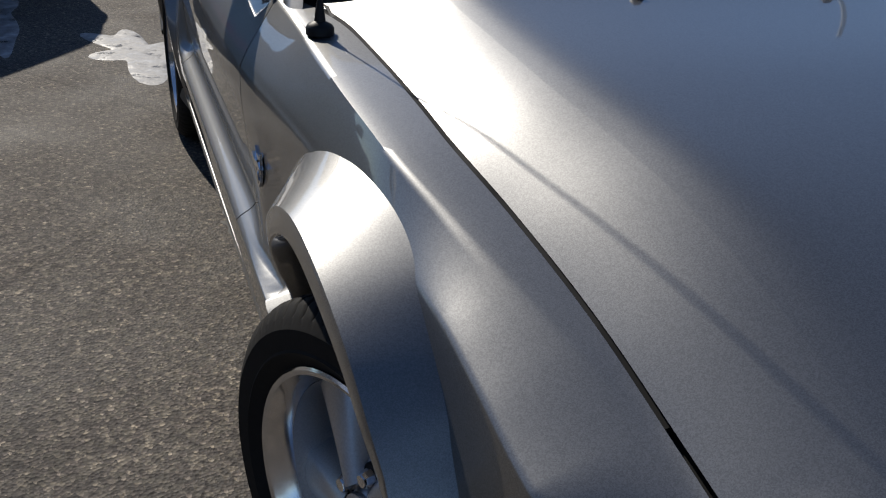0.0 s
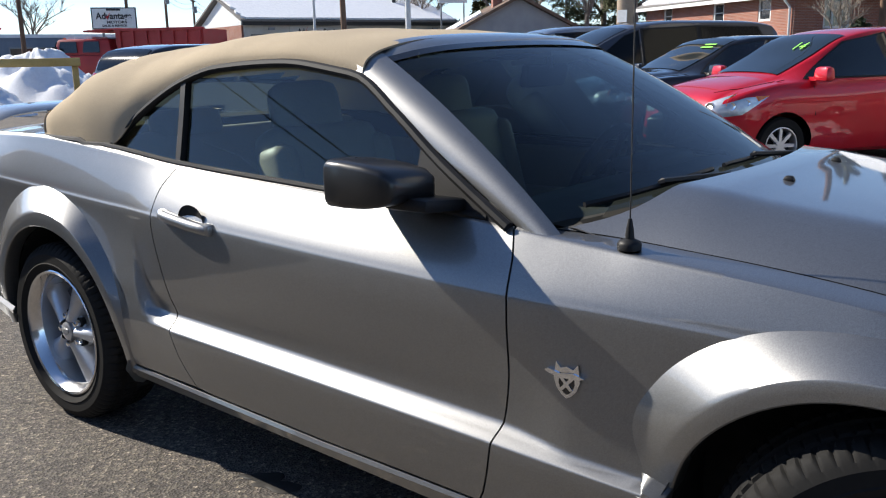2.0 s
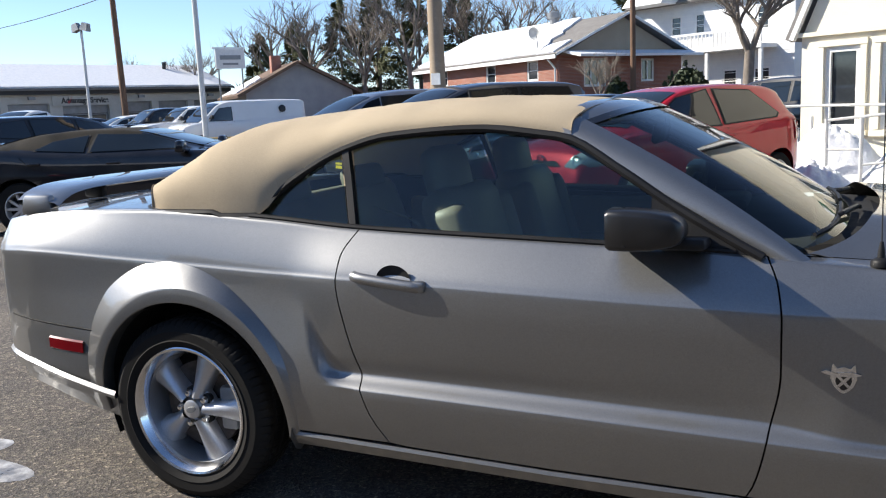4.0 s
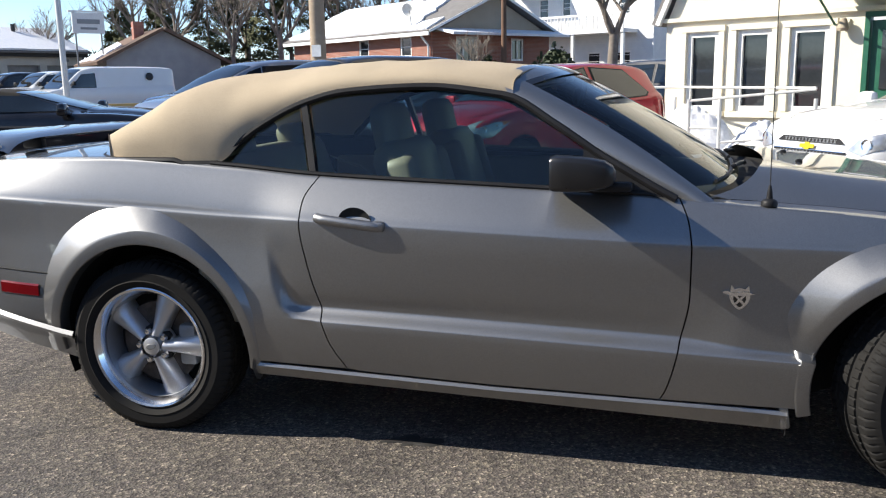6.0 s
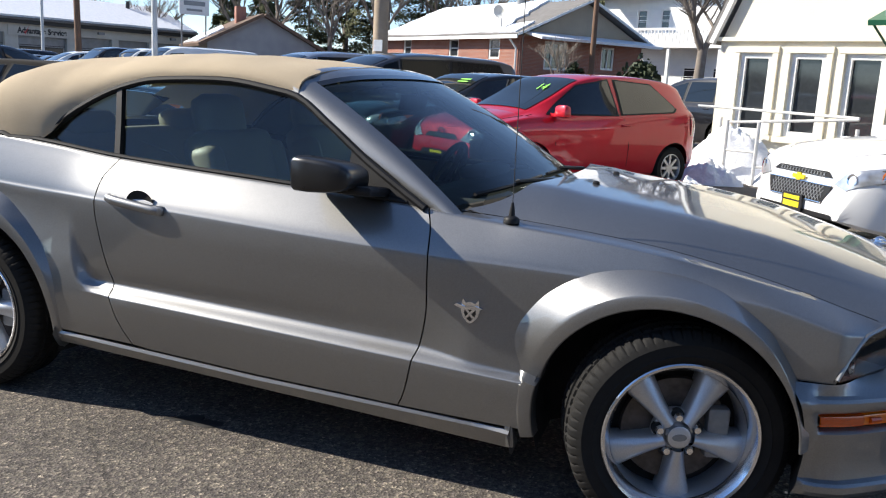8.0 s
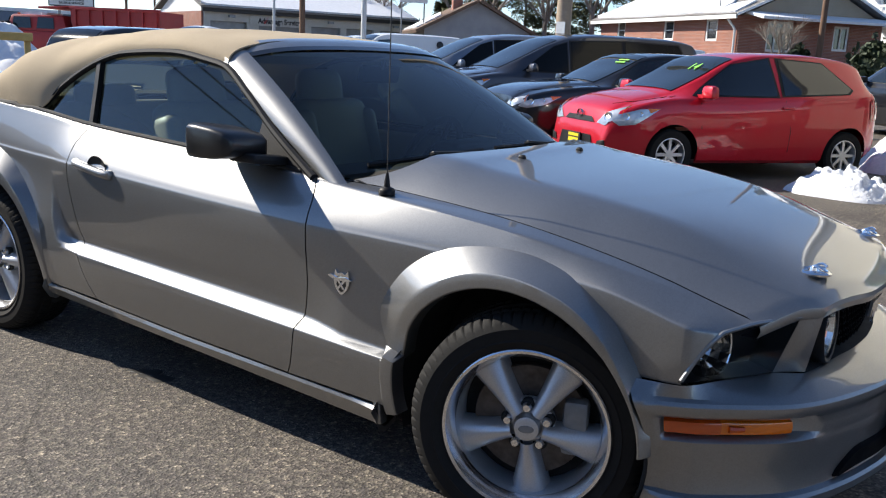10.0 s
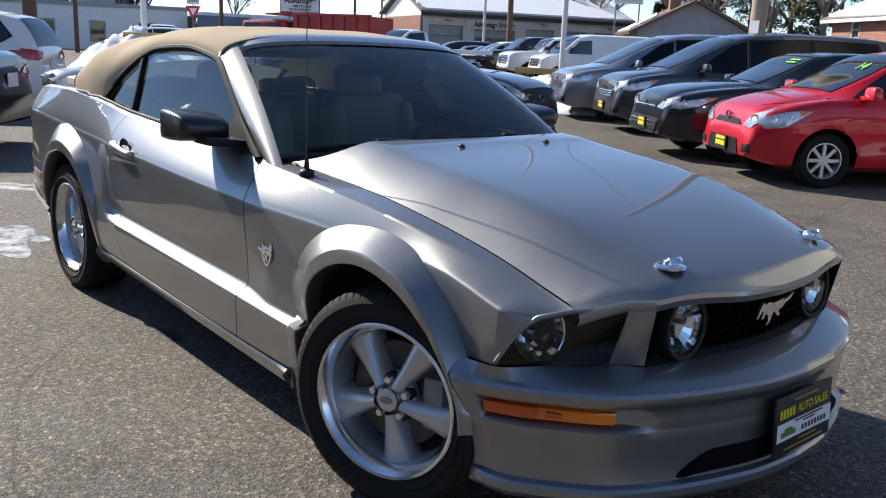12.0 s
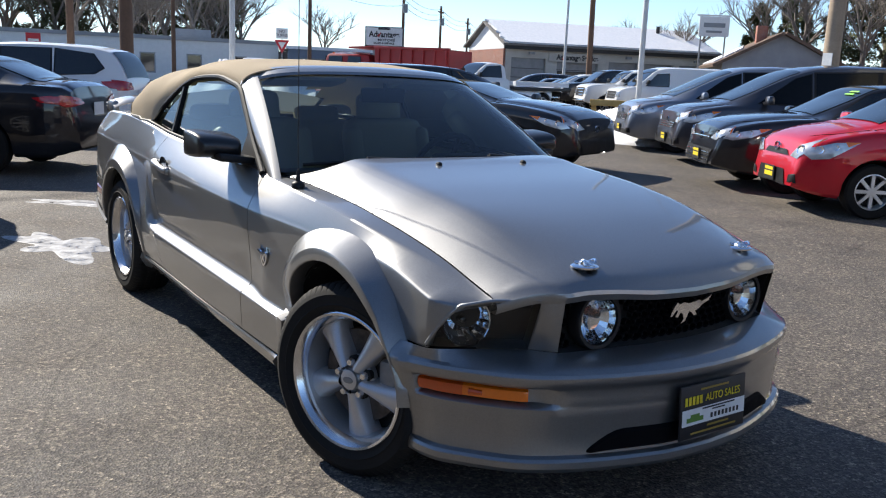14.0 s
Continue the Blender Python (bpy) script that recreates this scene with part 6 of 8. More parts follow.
# white vans and trucks
VANS = (-0.47, -0.88)
cv_ = make_car("cargo_van", nose_at(-23.2, 23.6, VANS, 0.75), M["white"], "white windowless cargo van with a round side vent", "van", CARGO)
turned("side_vent", [(0.0, 0.02), (0.13, 0.02), (0.15, 0.012), (0.15, -0.02)], M["signblack"], cv_, "round black vent", 24, m=Matrix.Translation((-3.55, 0.945, 1.66)) @ Matrix.Rotation(radians(9), 4, "X"))
for k, (x, y, spec, pm, lb, nm, ct) in enumerate(((-25.5, 24.1, PICKUP, "white", "white pickup truck with a tall chrome grille", "pickup_truck", "truck"), (-27.9, 24.9, PICKUP, "black", "black pickup truck with a chrome grille", "pickup_truck", "truck"), (-30.3, 25.7, SUV, "white", "white sport utility vehicle in a row of parked vehicles", "suv", "car"), (-32.6, 26.6, SEDAN, "black", "black sedan in a row of parked vehicles", "sedan", "car"), (-34.9, 27.6, SEDAN, "silverblue", "silver sedan in a row of parked vehicles", "sedan", "car"), (-37.3, 28.7, SUV, "graphite", "grey sport utility vehicle in a row of parked vehicles", "suv", "car"), (-39.7, 29.9, SEDAN, "white", "white sedan in a row of parked vehicles", "sedan", "car"))):
    make_car(nm, nose_at(x, y, VANS, 0.9), M[pm], lb, ct, spec)
make_car("cargo_van", nose_at(-15.5, 31.5, VANS, 0.75), M["white"], "white cargo van with snow on its roof", "van", CARGO)
fb = make_car("pickup_truck", nose_at(-25.41, 16.24, (-0.118, -0.993), 0.9), M["white"], "white single-cab truck with a snow-covered flat bed", "truck", varied(PICKUP, top=[(-2.1, 0.9), (-2.06, 1.26), (-1.9, 1.30), (-0.5, 1.28), (0.2, 1.26), (0.75, 1.18), (0.90, 1.05), (0.95, 0.6)], rear=-2.1, roof=[(-1.95, 1.25), (-1.92, 1.72), (-1.75, 1.88), (-1.4, 1.92), (-1.1, 1.86), (-0.6, 1.45), (-0.35, 1.26)], windows=[[(-0.72, 1.36), (-1.1, 1.74), (-1.7, 1.80), (-1.7, 1.36)]]))
box("flat_bed", (2.7, 2.1, 0.12), (-3.55, 0, 0.96), M["signblack"], fb, bevel=0.02)
slab("bed_snow", [(-4.85, -1.0, 1.07), (-2.25, -1.0, 1.07), (-2.25, 1.0, 1.07), (-4.85, 1.0, 1.07)], 0.17, M["snow"], fb, 0.06, 12)
box("frame_rail", (3.0, 0.8, 0.2), (-3.4, 0, 0.78), M["void"], fb)
make_car("cargo_van", nose_at(-57.0, 22.0, (0.9, -0.4), 0.75), M["white"], "white van far off across the street", "van", CARGO)
make_car("suv", nose_at(-44.0, 13.5, (-0.3, -0.95), 0.9), M["white"], "white sport utility vehicle on the street", "car", SUV)

# red dump truck: x runs from its nose to the tail of its bed
dt = thing("dump_truck", frame_at((-34.7, 14.0), (-27.05, 18.2)), "red crew-cab dump truck with a ribbed bed and snowy roof", "truck")
bm = bmesh.new()
for y in (0.1, 2.2):
    box_bm(bm, (3.5, 0.08, 1.15), (6.95, y, 1.80))
for x in (5.24, 8.66):
    box_bm(bm, (0.08, 2.1, 1.15), (x, 1.15, 1.80))
box_bm(bm, (3.5, 2.1, 0.10), (6.95, 1.15, 1.24))
from_bm("bed", bm, M["truckred"], dt, smooth_faces=False)
for k in range(7):
    box("bed_rib", (0.11, 0.09, 1.15), (5.35 + k * 0.535, 0.02, 1.80), M["truckred"], dt)
box("bed_rail", (3.6, 0.14, 0.11), (6.95, 0.04, 2.38), M["truckred"], dt, bevel=0.02)
box("cab_shield", (1.5, 2.1, 0.07), (4.55, 1.15, 2.40), M["truckred"], dt, rot=Matrix.Rotation(radians(-3), 4, "Y"), bevel=0.02)
box("bed_headboard", (0.08, 2.1, 0.6), (5.18, 1.15, 2.12), M["truckred"], dt)
box("chassis", (8.2, 0.9, 0.25), (4.4, 1.15, 0.95), M["signblack"], dt)
bm = bmesh.new()
box_bm(bm, (2.95, 2.05, 0.72), (3.50, 1.15, 1.12), None, 0.08)
box_bm(bm, (2.55, 1.86, 0.66), (3.62, 1.15, 1.76), None, 0.10, (0.84, 0.88))
from_bm("cab", bm, M["truckred"], dt)
bm = bmesh.new()
box_bm(bm, (1.95, 1.86, 0.52), (1.05, 1.15, 1.14), None, 0.12, (0.94, 0.90))
box_bm(bm, (1.3, 2.06, 0.34), (1.1, 1.15, 0.93), None, 0.10)
from_bm("hood", bm, M["truckred"], dt)
box("front_grille", (0.10, 1.3, 0.36), (0.06, 1.15, 1.10), M["chrome"], dt, bevel=0.02)
box("front_bumper", (0.18, 2.1, 0.24), (-0.02, 1.15, 0.70), M["chrome"], dt, bevel=0.03)
for y in (0.32, 1.98):
    box("headlight", (0.08, 0.32, 0.30), (0.09, y, 1.10), M["headlight"], dt, bevel=0.02)
for x, w_ in ((3.05, 0.78), (4.02, 0.72)):
    box("side_window", (w_, 0.03, 0.42), (x, 0.235, 1.78), M["darkglass"], dt, rot=Matrix.Rotation(radians(-9), 4, "X"), taper=(0.86, 1))
box("windscreen", (0.04, 1.55, 0.55), (2.40, 1.15, 1.74), M["darkglass"], dt, rot=Matrix.Rotation(radians(20), 4, "Y"))
box("wing_mirror", (0.14, 0.22, 0.30), (2.62, -0.02, 1.66), M["blackplastic"], dt, bevel=0.03)
for y in (0.6, 1.7):
    box("roof_lamp", (0.10, 0.16, 0.06), (2.75, y, 2.12), M["amber"], dt, bevel=0.02)
slab("roof_snow", [(2.75, 0.5, 2.08), (3.9, 0.5, 2.09), (3.9, 1.8, 2.09), (2.75, 1.8, 2.08)], 0.09, M["snow"], dt, 0.10, 4)
slab("hood_snow", [(0.35, 0.5, 1.40), (1.7, 0.5, 1.40), (1.7, 1.8, 1.40), (0.35, 1.8, 1.40)], 0.05, M["snow"], dt, 0.12, 9)
for x in (1.1, 6.9):
    for y in (0.22, 2.08):
        wheel_parts(dt, (x, y, 0.45), 0.45, 0.28, 8, M["alloy"], -1 if y < 1 else 1)

# ---- the convertible: x ahead from the front axle, right side at -y ----
car = thing("convertible", Matrix(), "silver-grey two-door convertible with a tan canvas top, closed", "car")
PAINT = M["silver"]
HUB_Z, WB = 0.322, 2.72
C_CREASE = [(-2.6, 0.48), (-2.0, 0.467), (-0.81, 0.430), (-0.5, 0.42), (0.0, 0.41)]
C_SHOULDER = [(-3.75, 0.86), (-3.44, 0.875), (-2.9, 0.855), (-2.33, 0.828), (-2.08, 0.822), (-0.78, 0.777), (-0.3, 0.765), (0.0, 0.752), (0.2, 0.738), (0.3, 0.717), (0.4, 0.690), (0.5, 0.668), (0.56, 0.65)]
C_TOPZ = [(-3.75, 0.965), (-3.5, 1.0), (-3.2, 1.022), (-2.9, 1.026), (-2.4, 0.998), (-2.07, 0.968), (-1.4, 0.936), (-0.83, 0.908), (-0.5, 0.887), (-0.3, 0.873), (-0.1, 0.852), (0.1, 0.815), (0.3, 0.768), (0.45, 0.725), (0.545, 0.700), (0.60, 0.69)]
C_TOPY = [(-3.75, 0.62), (-3.5, 0.715), (-3.2, 0.752), (-2.9, 0.765), (-2.07, 0.765), (-0.83, 0.757), (-0.72, 0.712), (-0.55, 0.688), (-0.3, 0.687), (-0.1, 0.687), (0.1, 0.670), (0.3, 0.654), (0.45, 0.648), (0.545, 0.646), (0.6, 0.64)]
C_WIDE = [(-3.80, 0.60), (-3.72, 0.70), (-3.6, 0.775), (-3.45, 0.825), (-3.2, 0.858), (-2.7, 0.872), (-2.0, 0.872), (-0.8, 0.872), (0.0, 0.873), (0.2, 0.863), (0.30, 0.842), (0.42, 0.793), (0.5, 0.724), (0.545, 0.660), (0.6, 0.65)]
C_EDGE = [(-0.86, 0.006), (-0.83, 0.010), (-0.72, 0.056), (-0.5, 0.086), (-0.3, 0.090), (-0.1, 0.084), (0.1, 0.070), (0.25, 0.048), (0.40, 0.020), (0.545, 0.006)]   # width of the flat top of the fender
SCOOP = [(0.40, -1.98), (0.467, -2.02), (0.481, -2.08), (0.551, -2.15), (0.676, -2.19), (0.791, -2.21), (0.9, -2.22)]
REAR_GAP = [(0.25, -1.90), (0.306, -1.94), (0.387, -1.99), (0.484, -2.02), (0.676, -2.07), (0.809, -2.09), (0.884, -2.085), (0.972, -2.035)]
FRONT_GAP = [(0.25, -0.87), (0.283, -0.85), (0.438, -0.81), (0.613, -0.78), (0.749, -0.78), (0.833, -0.79), (0.92, -0.825)]
FLARE_R = [(-12, 0.432), (10, 0.440), (23, 0.455), (35, 0.458), (50, 0.461), (60, 0.467), (68, 0.481), (77, 0.496), (85, 0.511), (92, 0.523), (100, 0.535), (115, 0.546), (128, 0.547), (140, 0.532), (155, 0.50), (170, 0.475), (190, 0.46)]
FLARE_F = [(-10, 0.402), (10, 0.408), (22, 0.410), (33, 0.414), (44, 0.422), (50, 0.432), (60, 0.438), (73, 0.452), (80, 0.457), (90, 0.467), (98, 0.476), (108, 0.490), (116, 0.504), (127, 0.518), (140, 0.526), (155, 0.526), (168, 0.500), (195, 0.47)]
LIP_R = [(-12, 0.424), (30, 0.430), (52, 0.436), (70, 0.444), (88, 0.443), (106, 0.437), (124, 0.431), (147, 0.429), (190, 0.426)]
LIP_F = [(-10, 0.386), (10, 0.388), (20, 0.390), (32, 0.398), (49, 0.414), (67, 0.423), (90, 0.423), (130, 0.424), (150, 0.425), (195, 0.422)]
C_UP = [(-3.6, 0.775), (-3.4, 0.815), (-3.1, 0.826), (-2.7, 0.826), (-2.3, 0.832), (-2.06, 0.854), (-1.4, 0.864), (-0.8, 0.854), (-0.5, 0.834), (-0.3, 0.820), (0.0, 0.806), (0.2, 0.798), (0.3, 0.795), (0.42, 0.790), (0.5, 0.72)]   # half-width at the shoulder
ARCHES = [(-2.70, 0.33, 0.391, FLARE_R, LIP_R), (-0.03, 0.33, 0.381, FLARE_F, LIP_F)]   # centre x, z, opening, flare and lip reach by angle


def side_y(x, z):
    """Half-width of the body side at a length and height."""
    zc, zs = float(hermite(x, C_CREASE)), float(hermite(x, C_SHOULDER))
    zt, yt, w = float(hermite(x, C_TOPZ)), float(hermite(x, C_TOPY)), float(hermite(x, C_WIDE))
    ed = float(hermite(x, C_EDGE)) if x > -0.86 else 0.008
    ze = zt - 0.005 - 0.05 * ed
    wu = min(w, float(hermite(x, C_UP)))
    fz = 1 - 0.70 * float(smooth(-0.85, -0.44, x))
    rc = min(w - 0.044 * fz, wu)
    zm, ym = (zs + ze) / 2, (wu + yt + ed) / 2 + 0.006
    q = float(smooth(-0.35, 0.12, x))
    ys_ = wu - 0.004 - 0.004 * q
    up_to = [(zs + 0.004 + (ze - zs - 0.004) * f, ys_ - (ys_ - yt - ed) * f ** 1.18) for f in (0.12, 0.32, 0.56, 0.80, 0.93)]
    top = [(zs - 0.05 - 0.04 * q, wu + 0.001 - 0.002 * q), (zs - 0.006 - 0.024 * q, wu - 0.004 * q), (zs + 0.004, ys_)] + up_to + [(ze, yt + ed), (zt - 0.002, yt + 0.3 * ed), (zt, yt)]
    full = [(0.15, w - 0.075), (zc - 0.2, w - 0.034), (zc - 0.08, w - 0.010), (0.46, w - 0.004), (min(0.56, zs - 0.26), wu + 0.70 * (w - wu)), (min(0.66, zs - 0.18), wu + 0.36 * (w - wu)), (min(0.75, zs - 0.10), wu + 0.1 * (w - wu))] + top
    cut = [(0.15, w - 0.075), (zc - 0.2, w - 0.034), (zc - 0.08, w - 0.009), (zc - 0.003, w), (zc + 0.002, w - 0.003), (zc + 0.031 * fz, rc + 0.006 * fz), (zc + 0.043 * fz, rc), (0.56, 0.6 * rc + 0.4 * wu), (min(0.64, zs - 0.10), 0.25 * rc + 0.75 * wu)] + top
    xs = float(hermite(z, SCOOP))
    slope = (float(hermite(z + 0.004, SCOOP)) - float(hermite(z - 0.004, SCOOP))) / 0.008
    sd = (x - xs) / math.sqrt(1 + slope * slope)
    t = float(smooth(-0.032, 0.008, sd))
    y = float(hermite(z, full)) * (1 - t) + float(hermite(z, cut)) * t
    return y


def side_low(x):
    z = float(np.interp(x, [-2.29, -1.4, -0.475], [0.302, 0.270, 0.258]))
    if x < -3.05:
        z = 0.335 + 0.07 * float(smooth(-3.1, -3.6, x))
    for cx, cz, ri, *_ in ARCHES:
        rj = ri + 0.012
        if abs(x - cx) < rj:
            z = max(z, cz + math.sqrt(rj * rj - (x - cx) ** 2))
        elif x < -3.0 and x > -3.12:
            z = max(z, 0.335)
    if x > 0.24:
        z = max(z, 0.543)
    if x > 0.423:
        z = max(z, float(np.interp(x, [0.423, 0.45, 0.485, 0.52, 0.545], [0.545, 0.61, 0.668, 0.686, 0.696])))
    return z


def warp(u, z):
    f = float(hermite(z, FRONT_GAP)) + 0.80
    r = float(hermite(z, REAR_GAP)) + 2.06
    return u + f * max(0.0, 1 - abs(u + 0.80) / 0.30) + r * max(0.0, 1 - abs(u + 2.06) / 0.20)


def side_rows(x):
    zc, zs, zt = float(hermite(x, C_CREASE)), float(hermite(x, C_SHOULDER)), float(hermite(x, C_TOPZ))
    ze = zt - 0.005 - 0.05 * (float(hermite(x, C_EDGE)) if x > -0.86 else 0.008)
    k = [(0.262, 3), (zc - 0.08, 3), (zc - 0.004, 2), (zc + 0.002, 4), (zc + 0.031, 4), (zc + 0.045, 15), (zs - 0.05, 3), (zs - 0.006, 3), (zs + 0.004, 3), (zs + 0.018, 8), (ze - 0.012, 2), (ze, 4), (zt, 0)]
    out = []
    for (a, n), (b, _) in zip(k, k[1:]):
        out += [a + (b - a) * i / n for i in range(n)]
    return out + [zt]


def side_grid(us, y_in=0.0):
    P = []
    for u in us:
        low = side_low(u)
        col = []
        for z in side_rows(u):
            z = max(z, low)
            x = warp(u, z)
            col.append((x, -(side_y(x, z) - y_in), z))
        P.append(col)
    return np.array(P)


arch_xs = [cx + (ri + 0.012) * math.cos(t) for cx, _, ri, *_ in ARCHES for t in np.linspace(0.02, math.pi - 0.02, 44)]
COLS = sorted(set(np.round(np.concatenate([np.arange(-3.70, 0.545, 0.028), np.arange(-2.26, -1.96, 0.012), arch_xs, [-2.06, -0.80, 0.423, 0.545]]), 4)))


def panel(name, a, b, label=""):
    us = [a + 0.0025] + [c for c in COLS if a + 0.012 < c < b - 0.012] + [b - 0.0025]
    P = side_grid(us)
    for side, nm in ((1, name), (-1, name)):
        grid_part(nm, P * np.array([1, side, 1]), PAINT, car, label, flip=(side < 0), thick=0.022, sharp=50)


panel("front_fender", -0.80, 0.545)
panel("rear_quarter", -3.70, -2.06)
doors = []
us = [-2.06 + 0.0025] + [c for c in COLS if -2.048 < c < -0.812] + [-0.80 - 0.0025]
P = side_grid(us)
for side in (1, -1):
    doors.append(grid_part("door", P * np.array([1, side, 1]), PAINT, car, flip=(side < 0), thick=0.022, sharp=50))
# near-black sheet behind the panels, added so the gaps look shaded
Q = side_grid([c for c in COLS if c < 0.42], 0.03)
grid_part("gap_backing", Q, M["void"], car, mirror=True)
# wheel-arch flares: a narrow upright lip, then a shelf that runs back into the side
for cx, cz, ri, reach, lip in ARCHES:
    Fl = []
    th0, th1 = (radians(-9), radians(186)) if cx < -1 else (radians(2), radians(193))
    for th in np.linspace(th0, th1, 96):
        ct, st, dg = math.cos(th), math.sin(th), math.degrees(th)
        rl = float(hermite(dg, lip))
        ro = max(rl + 0.004, float(hermite(dg, reach)))
        up = max(0.0, st)
        ye = side_y(cx + ro * ct, cz + ro * st) - 0.003
        wl = float(smooth(0.14, 0.80, st)) if cx > -1 and dg > 90 else float(smooth(0.02, 0.55, st))
        l = (side_y(cx + ri * ct, cz + ri * st) + 0.006) * (1 - wl) + (float(hermite(cx + ri * ct, C_WIDE)) + 0.004 + 0.018 * up ** 0.8) * wl
        l = max(ye + 0.005, l)
        if cx > -1 and dg > 148:
            k_ = float(smooth(148, 173, dg)) ** 1.3
            ro = rl + 0.005 + (ro - rl - 0.005) * (1 - k_)
            ye = side_y(cx + ro * ct, cz + ro * st) - 0.003
            ye = ye * (1 - k_) + (side_y(cx + ro * ct, cz + ro * st) + 0.0005) * k_
            l = l * (1 - k_) + (side_y(cx + ri * ct, cz + ri * st) + 0.0015) * k_
        if cx > -1 and dg < 60:
            l = max(l, 0.872 - 0.034 * float(smooth(45, 4, dg)))
        row = []
        for k, dy in ((0, 0.055), (0, 0.012), (0.04, 0.003), (0.12, 0.0), (0.5, -0.001), (0.92, 0.0)):
            r = ri + (rl - ri) * k
            row.append((cx + r * ct, -(l - dy), cz + r * st))
        for f in (0.025, 0.12, 0.26, 0.42, 0.58, 0.74, 0.88, 0.97, 1.0):
            r = rl + (ro - rl) * f
            row.append((cx + r * ct, -(l - (l - ye) * f ** 1.08), cz + r * st))
        Fl.append(row)
    Fl = np.array(Fl)
    for side in (1, -1):
        grid_part("arch_flare", Fl * np.array([1, side, 1]), PAINT, car, flip=(side > 0), sharp=24)
# rear end: rounded fascia, tail lights hidden from view
back = side_grid([-3.70])[0]
n = 15
F = np.zeros((n, len(back), 3))
for i, t in enumerate(np.linspace(-1, 1, n)):
    for j, p in enumerate(back):
        F[i, j] = (-3.70 - 0.10 * (1 - t * t) ** 0.6, p[1] * -t, p[2])
grid_part("rear_fascia", F, PAINT, car, sharp=40)
# deck lid
us = np.linspace(-3.70, -2.86, 20)
D = np.zeros((len(us), 21, 3))
for i, x in enumerate(us):
    zt, yt = float(hermite(x, C_TOPZ)), float(hermite(x, C_TOPY)) - 0.004
    for j, t in enumerate(np.linspace(-1, 1, 21)):
        xx = x - 0.10 * (1 - t * t) ** 0.6 * float(smooth(-3.3, -3.70, x))
        D[i, j] = (xx, yt * t, zt - 0.003 + 0.028 * (1 - abs(t) ** 2.2))
grid_part("deck_lid", D, PAINT, car, thick=0.015)

# sills
for side in (-1, 1):
    xs = np.linspace(-2.29, -0.475, 40)
    S = []
    for x in xs:
        zt = float(np.interp(x, [-2.29, -1.4, -0.475], [0.298, 0.266, 0.254]))
        zb = float(np.interp(x, [-2.29, -1.4, -0.475], [0.236, 0.206, 0.174]))
        end = float(smooth(-0.56, -0.475, x))
        S.append([(x, side * 0.80, zt + 0.002), (x, side * 0.830, zt + 0.0), (x, side * 0.844, zt - 0.004), (x, side * (0.848 + 0.010 * end), zt - 0.015), (x, side * 0.838, (zt + zb) / 2), (x, side * 0.824, zb + 0.008), (x, side * 0.808, zb), (x, side * 0.76, zb + 0.02)])
    S = np.array(S)
    grid_part("rocker_sill", S, PAINT, car, flip=(side > 0), thick=0.02, sharp=25)
    bm = bmesh.new()
    box_bm(bm, (0.030, 0.035, 0.075), (-0.480, side * 0.830, 0.228), Matrix.Rotation(radians(-8), 4, "Y"), 0.008)
    from_bm("sill_end", bm, PAINT, car)
    # rear bumper lower edge
    xs = np.linspace(-3.70, -3.03, 16)
    L = []
    for x in xs:
        w = float(hermite(x, C_WIDE))
        z = float(np.interp(x, [-3.7, -3.46, -3.04], [0.45, 0.432, 0.352]))
        L.append([(x, side * (w - 0.004), z + 0.02), (x, side * (w + 0.007), z + 0.006), (x, side * (w + 0.004), z - 0.006), (x, side * (w - 0.03), z - 0.012), (x, side * (w - 0.05), z - 0.10)])
    grid_part("bumper_lip", np.array(L), PAINT, car, flip=(side > 0), sharp=25)
    tube("bumper_joint", [(x, side * (side_y(x, z) - 0.001), z) for x, z in [(xx, 0.590 + 0.05 * (-3.10 - xx)) for xx in np.linspace(-3.60, -3.10, 14)]], 0.0035, M["void"], car, segs=6)
    # red side marker
    mk = []
    for x in np.linspace(-3.35, -3.17, 8):
        w = side_y(x, 0.53)
        mk.append([(x, side * (w - 0.001), 0.556 - 0.04 * (x + 3.35)), (x, side * (w + 0.006), 0.550 - 0.04 * (x + 3.35)), (x, side * (w + 0.006), 0.512 - 0.04 * (x + 3.35)), (x, side * (w - 0.001), 0.506 - 0.04 * (x + 3.35))])
    grid_part("side_marker", np.array(mk), M["redlens"], car, "dark red side marker lens", flip=(side > 0))

# underside, wheel wells
box("underbody", (1.85, 1.5, 0.10), (-1.38, 0, 0.27), M["void"], car)
box("rear_pan", (0.75, 1.3, 0.12), (-3.32, 0, 0.40), M["void"], car)
box("front_pan", (0.36, 0.8, 0.12), (0.50, 0, 0.30), M["void"], car)
for cx, cz, ri, *_ in ARCHES:
    for side in (-1, 1):
        bm = bmesh.new()
        W_ = []
        for a in np.linspace(-0.35, math.pi + 0.35, 26):
            W_.append([(cx + (ri + 0.012) * math.cos(a), side * 0.815, cz + (ri + 0.012) * math.sin(a)), (cx + (ri + 0.03) * math.cos(a), side * 0.55, cz + (ri + 0.03) * math.sin(a)), (cx, side * 0.52, cz)])
        grid_bm(np.array(W_), bm)
        from_bm("wheel_well", bm, M["void"], car, sharp=60)

# ---- hood ----
LIP = [(0.0, 0.735), (0.15, 0.728), (0.30, 0.705), (0.42, 0.682), (0.482, 0.668), (0.533, 0.630), (0.60, 0.588), (0.652, 0.548)]
HOODC = [(-0.80, 1.005), (-0.46, 0.985), (-0.39, 0.974), (0.0, 0.930), (0.3, 0.882), (0.55, 0.815), (0.66, 0.772), (0.74, 0.722), (0.80, 0.70)]
SEAMZ = C_TOPZ[:-1] + [(0.75, 0.645)]


